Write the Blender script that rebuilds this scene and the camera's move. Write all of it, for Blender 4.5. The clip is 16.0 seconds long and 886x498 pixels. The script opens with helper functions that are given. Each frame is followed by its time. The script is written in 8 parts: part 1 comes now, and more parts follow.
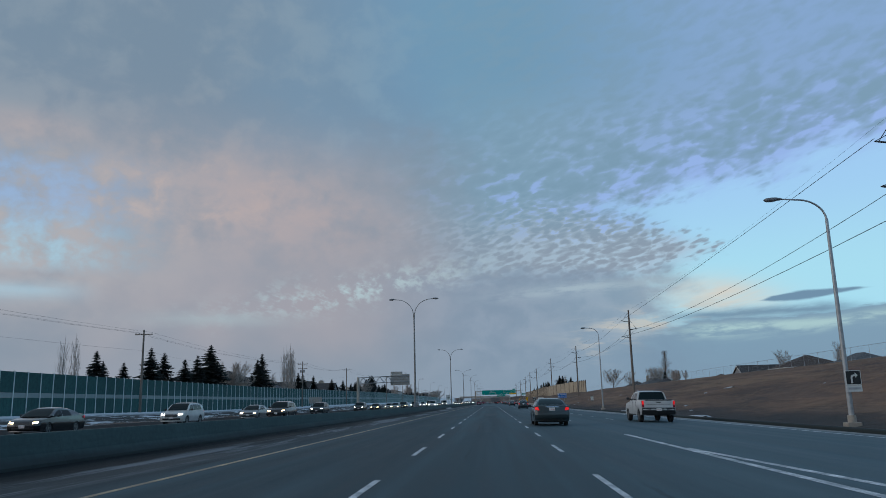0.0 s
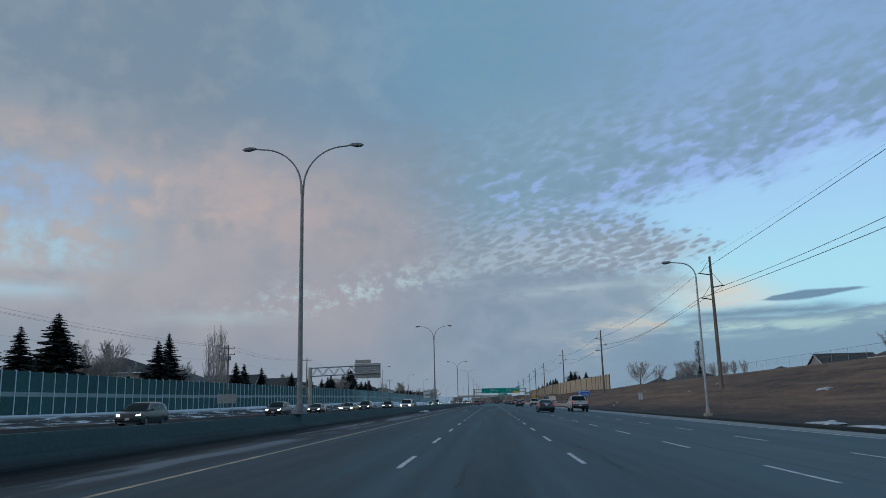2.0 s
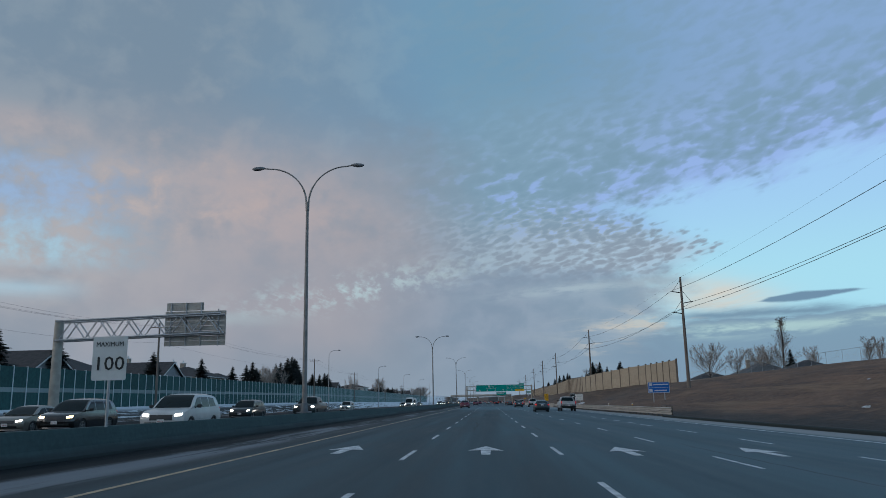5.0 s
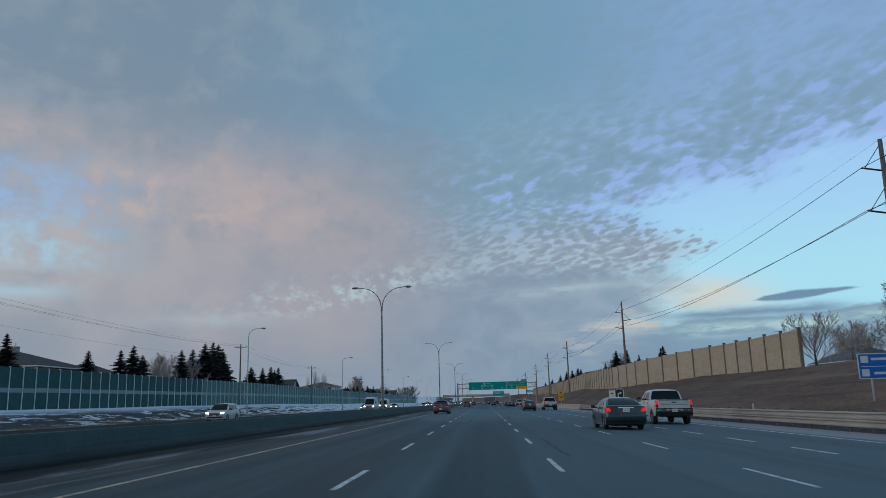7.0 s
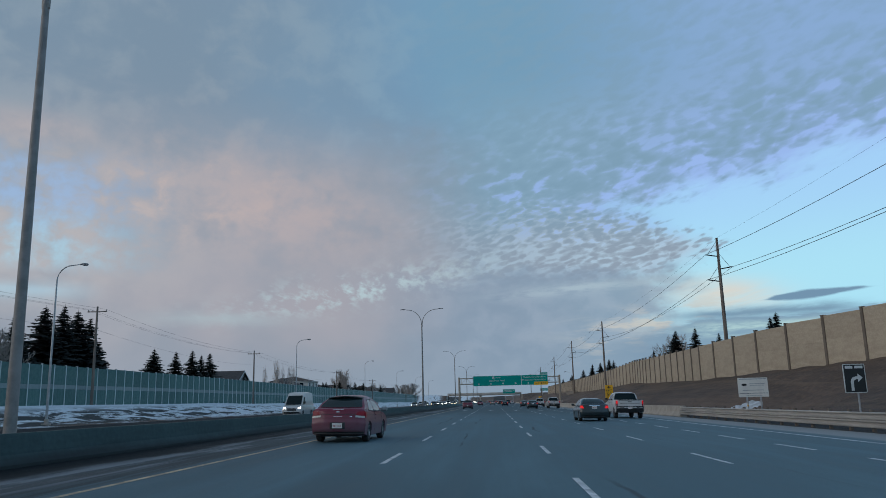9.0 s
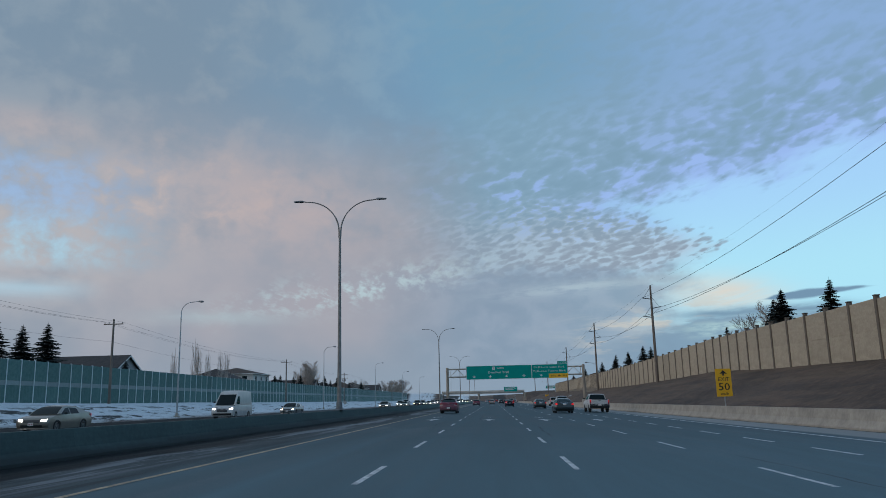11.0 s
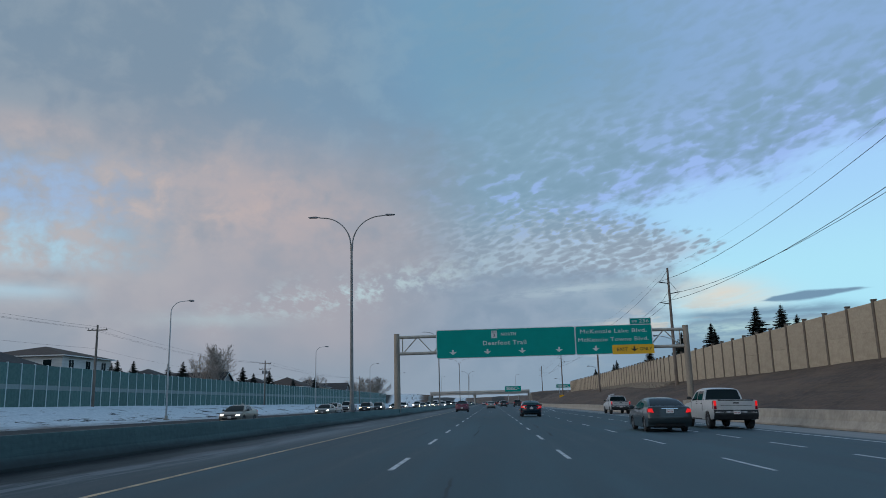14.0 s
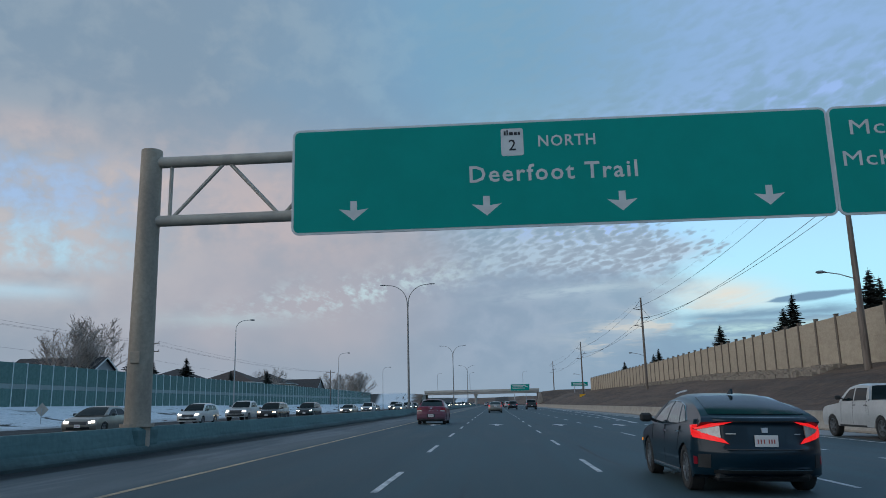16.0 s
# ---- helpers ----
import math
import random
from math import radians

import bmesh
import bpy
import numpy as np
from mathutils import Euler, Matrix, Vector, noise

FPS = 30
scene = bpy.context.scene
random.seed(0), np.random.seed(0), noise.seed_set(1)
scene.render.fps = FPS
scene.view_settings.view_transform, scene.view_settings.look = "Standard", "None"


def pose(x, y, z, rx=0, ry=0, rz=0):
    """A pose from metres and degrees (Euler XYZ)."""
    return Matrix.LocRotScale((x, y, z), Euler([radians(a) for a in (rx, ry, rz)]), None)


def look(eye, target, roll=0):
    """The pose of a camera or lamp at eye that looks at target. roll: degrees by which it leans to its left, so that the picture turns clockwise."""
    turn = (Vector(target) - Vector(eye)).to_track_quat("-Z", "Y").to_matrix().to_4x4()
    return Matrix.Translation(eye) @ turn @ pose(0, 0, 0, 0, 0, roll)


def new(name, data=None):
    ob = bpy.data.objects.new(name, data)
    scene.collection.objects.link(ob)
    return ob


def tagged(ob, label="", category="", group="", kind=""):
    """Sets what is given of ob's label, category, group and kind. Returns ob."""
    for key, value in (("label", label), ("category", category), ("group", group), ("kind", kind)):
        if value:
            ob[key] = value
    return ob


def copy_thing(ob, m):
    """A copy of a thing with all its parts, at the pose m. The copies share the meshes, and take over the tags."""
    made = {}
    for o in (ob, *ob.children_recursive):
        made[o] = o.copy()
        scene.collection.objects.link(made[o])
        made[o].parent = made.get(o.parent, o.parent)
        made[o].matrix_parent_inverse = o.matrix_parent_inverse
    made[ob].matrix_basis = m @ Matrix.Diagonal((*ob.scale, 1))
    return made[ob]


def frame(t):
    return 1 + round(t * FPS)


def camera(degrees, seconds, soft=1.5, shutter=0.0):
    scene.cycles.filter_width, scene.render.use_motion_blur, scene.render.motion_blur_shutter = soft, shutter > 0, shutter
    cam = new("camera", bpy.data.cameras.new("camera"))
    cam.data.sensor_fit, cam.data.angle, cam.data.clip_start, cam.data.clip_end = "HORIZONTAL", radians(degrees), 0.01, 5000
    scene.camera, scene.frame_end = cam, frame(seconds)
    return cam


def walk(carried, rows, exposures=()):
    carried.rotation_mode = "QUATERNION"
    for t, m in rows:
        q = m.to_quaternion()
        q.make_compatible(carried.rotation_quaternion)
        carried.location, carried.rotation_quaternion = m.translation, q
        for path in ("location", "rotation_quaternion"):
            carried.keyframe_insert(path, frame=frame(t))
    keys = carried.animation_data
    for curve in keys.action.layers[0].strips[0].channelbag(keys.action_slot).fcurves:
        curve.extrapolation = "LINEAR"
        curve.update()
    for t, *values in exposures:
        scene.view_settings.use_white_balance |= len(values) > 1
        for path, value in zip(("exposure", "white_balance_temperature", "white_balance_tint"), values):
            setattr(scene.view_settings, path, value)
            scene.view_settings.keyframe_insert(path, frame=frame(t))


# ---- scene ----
# ---------------------------------------------------------------- camera
def cam_row(t, x, y, yaw, pitch, roll):
    return t, pose(x, y, 1.245, 90 + pitch, roll, yaw)


cam = camera(60.35, 16.0, soft=0.9)
walk(cam, [cam_row(*r) for r in (
    (0.0, -0.000, 0.00, 3.50, 11.43, 1.39),
    (0.5, -0.014, 14.36, 3.50, 11.40, 1.38),
    (1.0, -0.023, 28.74, 3.48, 11.46, 1.36),
    (1.5, -0.060, 43.12, 3.52, 11.43, 1.31),
    (2.5, -0.070, 71.92, 3.57, 11.36, 1.39),
    (3.0, -0.066, 86.55, 3.55, 11.35, 1.28),
    (3.5, -0.043, 101.42, 3.54, 11.49, 1.34),
    (4.0, -0.021, 116.52, 3.47, 11.35, 1.11),
    (6.5, 0.283, 193.44, 3.07, 11.47, 1.43),
    (7.0, 0.389, 208.84, 3.06, 11.44, 1.53),
    (8.0, 0.457, 239.67, 3.36, 11.47, 1.43),
    (8.5, 0.465, 254.95, 3.56, 11.44, 1.44),
    (9.0, 0.465, 270.01, 3.74, 11.40, 1.40),
    (9.5, 0.440, 284.88, 3.81, 11.37, 1.40),
    (12.0, 0.169, 358.39, 3.63, 11.31, 1.30),
    (12.5, 0.140, 372.98, 3.74, 11.46, 1.45),
    (13.5, 0.105, 401.98, 3.55, 11.45, 1.41),
    (14.5, 0.031, 430.90, 3.64, 11.49, 1.40),
    (15.5, -0.052, 459.64, 3.74, 11.42, 1.30),
    (16.0, -0.119, 474.00, 3.82, 11.52, 1.29),
)], exposures=[(0, 0.0), (7, 0.0), (9, 0.07), (13.5, 0.10), (15, 0.12), (16, 0.25)])

# ---------------------------------------------------------------- sky and light
world = bpy.data.worlds.new("dusk_sky")
scene.world = world
world.use_nodes = True


class Graph:
    """Short hand for shader arithmetic."""

    def __init__(self, tree):
        self.t = tree

    def node(self, kind, **ins):
        n = self.t.nodes.new(kind)
        for k, v in ins.items():
            self.put(n.inputs[k.replace("_", " ")], v)
        return n

    def put(self, socket, v):
        if isinstance(v, bpy.types.NodeSocket):
            self.t.links.new(v, socket)
        else:
            socket.default_value = v

    def m(self, op, a, b=0.0, c=0.0):
        n = self.t.nodes.new("ShaderNodeMath")
        n.operation = op
        for i, v in enumerate((a, b, c)):
            self.put(n.inputs[i], v)
        return n.outputs[0]

    def add(self, a, b):
        return self.m("ADD", a, b)

    def mul(self, a, b):
        return self.m("MULTIPLY", a, b)

    def sub(self, a, b):
        return self.m("SUBTRACT", a, b)

    def smooth(self, v, lo, hi, a=0.0, b=1.0):
        n = self.t.nodes.new("ShaderNodeMapRange")
        n.interpolation_type = "SMOOTHSTEP"
        for k, q in zip(("Value", "From Min", "From Max", "To Min", "To Max"), (v, lo, hi, a, b)):
            self.put(n.inputs[k], q)
        return n.outputs[0]

    def mix(self, f, a, b, mode="MIX"):
        n = self.t.nodes.new("ShaderNodeMix")
        n.data_type, n.blend_type = "RGBA", mode
        self.put(n.inputs[0], f)
        for i, v in ((6, a), (7, b)):
            self.put(n.inputs[i], (*v, 1.0) if isinstance(v, tuple) and len(v) == 3 else v)
        return n.outputs[2]

    def noise(self, vec, scale, detail=3.0, rough=0.5, warp=0.0, dims="3D"):
        n = self.t.nodes.new("ShaderNodeTexNoise")
        n.noise_dimensions = dims
        for k, v in (("Vector", vec), ("Scale", scale), ("Detail", detail), ("Roughness", rough), ("Distortion", warp)):
            self.put(n.inputs[k], v)
        return n.outputs[0]

    def cells(self, vec, scale):
        n = self.t.nodes.new("ShaderNodeTexVoronoi")
        n.feature = "SMOOTH_F1"
        for k, v in (("Vector", vec), ("Scale", scale), ("Smoothness", 0.35)):
            self.put(n.inputs[k], v)
        return n.outputs["Distance"]

    def xyz(self, x, y, z=0.0):
        n = self.t.nodes.new("ShaderNodeCombineXYZ")
        for i, v in enumerate((x, y, z)):
            self.put(n.inputs[i], v)
        return n.outputs[0]

    def split(self, v):
        n = self.t.nodes.new("ShaderNodeSeparateXYZ")
        self.put(n.inputs[0], v)
        return n.outputs

    def bell(self, v, mid, wide):
        q = self.m("DIVIDE", self.sub(v, mid), wide)
        return self.m("EXPONENT", self.mul(self.mul(q, q), -1.0))


def lin(r, g, b):
    """A colour given in the 0 to 255 of a screen, as linear light."""
    return tuple((c / 255 / 12.92) if c <= 10 else ((c / 255 + 0.055) / 1.055) ** 2.4 for c in (r, g, b))


def sk(r, g, b):
    return lin(r, g * 1.02, b * 0.968)


def build_sky():
    tree = world.node_tree
    tree.nodes.clear()
    g = Graph(tree)
    d = g.split(g.node("ShaderNodeTexCoord").outputs["Generated"])
    az = g.mul(g.m("ARCTAN2", d[0], d[1]), 57.2958)
    el = g.mul(g.m("ARCSINE", d[2]), 57.2958)
    lift = g.m("MAXIMUM", d[2], 0.06)
    cx = g.m("DIVIDE", d[0], lift)
    cy = g.mul(g.m("LOGARITHM", lift, math.e), 1.45)
    flat = g.xyz(cx, g.sub(cy, g.mul(cx, 0.04)))

    broad = g.noise(flat, 0.9, 3, 0.5, 0.3)
    mid = g.noise(flat, 2.6, 4, 0.55, 0.2)
    lump = g.noise(flat, 6.0, 4, 0.55, 0.2)
    fine = g.noise(flat, 17.0, 4, 0.6, 0.2)
    turn = g.xyz(g.mul(az, 0.0175), g.mul(el, 0.0215), 5.0)
    a_mid = g.noise(turn, 8.0, 3, 0.5, 0.2)
    a_lump = g.noise(turn, 22.0, 4, 0.55, 0.25)
    a_fine = g.noise(turn, 60.0, 3, 0.55, 0.2)
    wisp = g.noise(g.xyz(g.mul(az, 0.11), g.mul(el, 0.62)), 1.0, 5, 0.6, 0.4)
    strand = g.noise(g.xyz(g.mul(g.add(az, g.mul(el, 1.3)), 0.30), g.mul(g.sub(el, g.mul(az, 0.10)), 1.3)), 1.0, 6, 0.62, 0.15)

    # slanting plane of the puffs, a little warped
    px = g.add(g.mul(az, 0.0175), g.mul(g.sub(a_lump, 0.5), 0.030))
    py = g.add(g.mul(g.sub(el, g.mul(az, 0.20)), 0.040), g.mul(g.sub(a_mid, 0.5), 0.040))
    tilt = g.xyz(px, py, 2.0)

    # clear air, over the sky model
    air = g.node("ShaderNodeTexSky")
    air.sky_type, air.sun_disc = "NISHITA", False
    air.sun_elevation, air.sun_rotation = radians(8.0), radians(248.0)
    clear = g.mix(0.9, g.mix(1.0, air.outputs[0], (0.05, 0.05, 0.05), "MULTIPLY"), sk(119, 155, 188))
    east = g.mul(g.smooth(az, -2, 16), g.smooth(el, 34, 20))
    clear = g.mix(east, clear, g.mix(g.smooth(el, 15.5, 7.5), sk(160, 200, 250), sk(168, 217, 248)))
    pale = g.mul(g.smooth(az, -18, -30), g.mul(g.smooth(el, 24, 16), g.smooth(el, 4, 8)))
    clear = g.mix(pale, clear, g.mix(g.smooth(el, 14.5, 10.5), sk(152, 180, 230), sk(170, 208, 240)))

    # the broad grey and rose sheet
    grey = g.mix(g.smooth(a_mid, 0.32, 0.68), sk(126, 142, 168), sk(140, 150, 174))
    high = g.smooth(g.add(el, g.add(g.mul(g.sub(a_mid, 0.5), 9), g.mul(g.sub(a_lump, 0.5), 4))), 16, 22)
    above = g.mix(g.smooth(g.add(az, g.mul(g.sub(broad, 0.5), 26)), -26, 2), sk(119, 138, 166), sk(111, 148, 188))
    above = g.mix(g.smooth(g.add(g.mul(a_mid, 0.5), g.mul(a_lump, 0.5)), 0.46, 0.64), above, g.mix(g.smooth(az, -24, 4), sk(130, 146, 171), sk(120, 154, 190)))
    grey = g.mix(high, grey, above)
    rose = g.m("MAXIMUM", g.mul(g.bell(az, -17, 13), g.bell(g.sub(el, g.mul(g.add(az, 17), -0.12)), 14.0, 4.8)), g.mul(g.mul(g.bell(az, -33, 5), g.bell(el, 18.6, 1.3)), 0.75))
    soft = g.add(g.mul(a_mid, 0.45), g.add(g.mul(a_lump, 0.40), g.mul(a_fine, 0.15)))
    grey = g.mix(g.mul(rose, g.smooth(soft, 0.38, 0.60, 0.38, 1.0)), grey, sk(175, 162, 174))
    low_rose = g.mul(g.bell(az, -17, 19), g.bell(el, 7.0, 5.0))
    grey = g.mix(g.mul(low_rose, g.smooth(a_mid, 0.3, 0.7, 0.6, 1.0)), grey, sk(161, 157, 175))
    ember = g.mul(g.bell(az, -23, 6.5), g.bell(el, 15.2, 2.6))
    grey = g.mix(g.mul(ember, g.smooth(a_lump, 0.52, 0.70, 0.0, 0.5)), grey, sk(198, 173, 174))
    fair = g.mul(g.bell(az, -34, 11), g.bell(el, 12, 6))
    grey = g.mix(g.mul(fair, g.smooth(soft, 0.36, 0.62, 0.25, 0.75)), grey, sk(188, 180, 190))
    sheet = g.smooth(g.add(g.add(az, g.mul(g.sub(broad, 0.5), 16)), g.mul(g.sub(el, 14), 0.10)), 8, -8)

    # holes in the sheet towards the west
    ragged = g.add(g.mul(a_lump, 0.55), g.add(g.mul(a_fine, 0.25), g.mul(a_mid, 0.20)))
    hole = g.mul(g.smooth(az, -21, -32), g.mul(g.smooth(el, 18.4, 15.5), g.smooth(g.add(el, g.mul(g.sub(a_lump, 0.5), 2.0)), 8.7, 10.2)))
    hole = g.mul(hole, g.smooth(ragged, 0.60, 0.36))
    slot = g.mul(g.smooth(az, -27, -32), g.bell(el, g.add(8.0, g.mul(g.sub(wisp, 0.5), 1.0)), 0.6))
    sheet = g.mul(sheet, g.sub(1.0, g.m("MAXIMUM", g.mul(hole, 0.74), g.mul(slot, 0.45))))
    sky = g.mix(sheet, clear, grey)

    # the field of puffs: an upper deck and a tongue of small flakes, with clear air between them to the east
    sway = g.add(g.mul(g.sub(mid, 0.5), 3.6), g.mul(g.sub(lump, 0.5), 2.6))
    deck = g.add(g.sub(g.sub(el, 14.3), g.mul(g.sub(az, 8.7), 0.125)), sway)
    tongue = g.mul(g.add(g.sub(g.sub(16.4, az), g.mul(g.m("ABSOLUTE", g.sub(el, 10.4)), 2.3)), g.mul(sway, 1.5)), 0.42)
    inside = g.m("MAXIMUM", deck, tongue)
    west = g.smooth(g.add(g.add(az, g.mul(g.sub(broad, 0.5), 14)), g.mul(g.sub(a_lump, 0.5), 10)), -12, 5)
    floor_el = g.smooth(g.add(el, g.mul(g.sub(lump, 0.5), 2.0)), 7.6, 9.4)
    top = g.smooth(el, 18.5, 25)
    size = g.smooth(el, 16.5, 12.0)
    roll_ = g.noise(tilt, 24.0, 2, 0.5)
    tuft_ = g.noise(tilt, 52.0, 2, 0.5)
    speck = g.noise(tilt, 105.0, 2, 0.5)
    scales = g.smooth(g.cells(tilt, 80.0), 0.85, 0.10)
    rolls = g.smooth(g.cells(g.xyz(g.add(px, g.mul(g.sub(tuft_, 0.5), 0.02)), g.add(py, g.mul(g.sub(roll_, 0.5), 0.03)), 4.0), 44.0), 0.85, 0.05)
    height = g.mix(size, g.add(g.mul(roll_, 0.50), g.add(g.mul(tuft_, 0.36), g.mul(rolls, 0.14))), g.add(g.mul(tuft_, 0.55), g.add(g.mul(speck, 0.25), g.mul(scales, 0.20))))
    want = g.add(g.sub(0.618, g.mul(g.smooth(inside, -1.2, 2.6), 0.135)), g.add(g.mul(g.smooth(inside, 3.0, 8.0), 0.025), g.mul(g.sub(a_mid, 0.5), -0.30)))
    over = g.sub(height, g.sub(want, g.mul(size, 0.012)))
    wide = g.smooth(el, 12.0, 16.0, 0.10, 0.145)
    puff = g.mul(g.smooth(over, g.mul(wide, -1.0), wide), g.smooth(inside, -1.5, -0.3))
    core = g.smooth(over, -0.015, -0.12)
    mid_tone = g.mix(g.smooth(el, 11.5, 16), sk(156, 172, 199), g.mix(g.smooth(az, 2, 22), sk(129, 158, 190), sk(136, 163, 214)))
    mid_tone = g.mix(top, mid_tone, g.mix(g.smooth(az, 2, 22), sk(112, 149, 186), sk(133, 162, 212)))
    shade = g.mix(g.smooth(el, 10, 15), sk(138, 149, 174), sk(121, 150, 181))
    glow_ = g.mix(g.smooth(el, 10.5, 13.0), sk(171, 193, 225), sk(149, 175, 240))
    gap = g.mix(g.mul(core, g.sub(g.smooth(inside, 6.0, 0.6, 0.15, 0.85), g.mul(top, 0.30))), mid_tone, glow_)
    gap = g.mix(g.smooth(inside, 1.4, -1.0), gap, g.mix(g.mul(g.smooth(inside, -1.6, 0.8), g.smooth(el, 11.5, 14)), clear, sk(154, 182, 244)))
    cover = g.mix(g.mul(puff, g.sub(0.94, g.mul(top, 0.45))), gap, shade)
    field = g.mul(g.mul(west, floor_el), g.smooth(inside, -1.8, -0.6))
    sky = g.mix(g.mul(field, 0.97), sky, cover)

    # dusky layer under the puffs
    under = g.mul(g.smooth(g.add(el, g.mul(g.sub(a_lump, 0.5), 3.4)), 10.2, 8.4), g.smooth(g.add(az, g.add(g.mul(g.sub(a_lump, 0.5), 8), g.mul(g.sub(wisp, 0.5), 8))), 16.5, 11.0))
    under = g.mul(under, g.smooth(az, -12, 1))
    sky = g.mix(g.mul(under, 0.88), sky, g.mix(g.smooth(a_lump, 0.35, 0.68), sk(130, 146, 175), sk(142, 155, 183)))
    flakes = g.smooth(g.add(g.mul(a_fine, 0.45), g.add(g.mul(a_lump, 0.35), g.mul(fine, 0.20))), 0.47, 0.60)
    band = g.sub(el, g.add(8.5, g.mul(g.add(az, 10), 0.17)))
    wisps = g.mul(g.mul(g.bell(az, -10, 8.5), g.bell(g.add(band, g.mul(g.sub(a_mid, 0.5), 2.4)), 0.0, 1.05)), flakes)
    sky = g.mix(g.mul(wisps, 0.90), sky, sk(176, 194, 212))
    fringe = g.mul(g.mul(g.bell(az, 7, 5.5), g.bell(g.add(g.sub(el, g.mul(g.sub(az, 7), 0.05)), g.mul(g.sub(wisp, 0.5), 1.2)), 8.05, 0.42)), g.smooth(strand, 0.36, 0.56))
    sky = g.mix(g.mul(fringe, 0.55), sky, sk(176, 192, 212))
    pearl = g.mul(g.bell(az, -20, 4.5), g.bell(g.add(el, g.mul(g.sub(wisp, 0.5), 1.0)), 6.3, 0.45))
    sky = g.mix(g.mul(pearl, 0.55), sky, sk(165, 180, 198))

    # low banks along the eastern horizon
    cream = g.mul(g.bell(az, 17.0, 3.4), g.bell(g.add(g.sub(el, 6.9), g.mul(g.sub(az, 17), 0.12)), 0.0, 1.25))
    sky = g.mix(g.mul(cream, g.smooth(g.add(g.mul(wisp, 0.5), g.mul(mid, 0.5)), 0.34, 0.58, 0.40, 1.0)), sky, sk(214, 203, 202))
    milk = g.mul(g.bell(az, 9.5, 4.5), g.bell(el, 5.0, 1.2))
    sky = g.mix(g.mul(milk, g.smooth(wisp, 0.40, 0.60, 0.0, 0.45)), sky, sk(188, 190, 200))
    ray_ = g.mul(g.mul(g.smooth(az, 5, 9), g.smooth(az, 19, 14)), g.bell(g.sub(el, g.mul(g.sub(az, 11), 0.22)), 4.9, 1.3))
    sky = g.mix(g.mul(ray_, g.smooth(strand, 0.49, 0.62, 0.0, 0.75)), sky, sk(198, 192, 194))
    rise = g.mul(g.sub(az, 14), 0.04)
    edge = g.add(g.add(g.add(4.4, g.mul(g.smooth(az, 11, 18), 1.1)), rise), g.add(g.mul(g.sub(wisp, 0.5), 3.0), g.mul(g.sub(strand, 0.5), 1.4)))
    bank = g.mul(g.smooth(el, g.add(edge, 0.25), g.sub(edge, 0.35)), g.smooth(az, 6, 13))
    sky = g.mix(g.mul(bank, 0.9), sky, sk(120, 144, 176))
    gleam = g.mul(g.bell(el, g.add(4.4, g.add(rise, g.mul(g.sub(wisp, 0.5), 1.6))), 0.42), g.smooth(az, 12, 17))
    sky = g.mix(g.mul(gleam, g.smooth(strand, 0.36, 0.56, 0.1, 0.8)), sky, sk(176, 204, 216))
    thick = g.mul(g.add(0.08, g.mul(g.bell(az, 22.2, 2.4), 0.27)), g.smooth(g.m("ABSOLUTE", g.sub(az, 22.7)), 3.7, 2.4))
    off = g.m("ABSOLUTE", g.sub(el, g.add(g.add(6.64, g.mul(g.sub(az, 22.7), 0.05)), g.mul(g.sub(strand, 0.5), 0.35))))
    bar = g.smooth(g.sub(off, thick), 0.06, -0.12)
    sky = g.mix(g.mul(bar, g.smooth(g.m("ABSOLUTE", g.sub(az, 22.7)), 4.0, 2.8)), sky, sk(112, 141, 175))
    bar2 = g.mul(g.bell(el, g.add(5.66, g.mul(g.sub(strand, 0.5), 0.7)), 0.36), g.mul(g.smooth(az, 12, 16), g.smooth(az, 27, 23)))
    sky = g.mix(g.mul(bar2, 0.95), sky, sk(116, 144, 176))
    haze = g.smooth(el, 4.5, 0.3)
    sky = g.mix(g.mul(haze, 0.85), sky, g.mix(g.smooth(az, -30, 22), sk(148, 154, 176), sk(123, 147, 178)))
    # beneath the horizon: dark land
    sky = g.mix(g.smooth(el, 0.0, -3.0), sky, lin(60, 66, 72))
    bg = g.node("ShaderNodeBackground", Color=sky, Strength=1.0)
    out = g.node("ShaderNodeOutputWorld")
    tree.links.new(bg.outputs[0], out.inputs[0])


build_sky()
sun = new("sun", bpy.data.lights.new("sun", "SUN"))
sun.data.energy, sun.data.angle, sun.data.color = 1.1, radians(60), (0.98, 0.91, 0.86)
sun.matrix_basis = look((0, 0, 0), (0.90, 0.36, -0.20))

# ---------------------------------------------------------------- materials


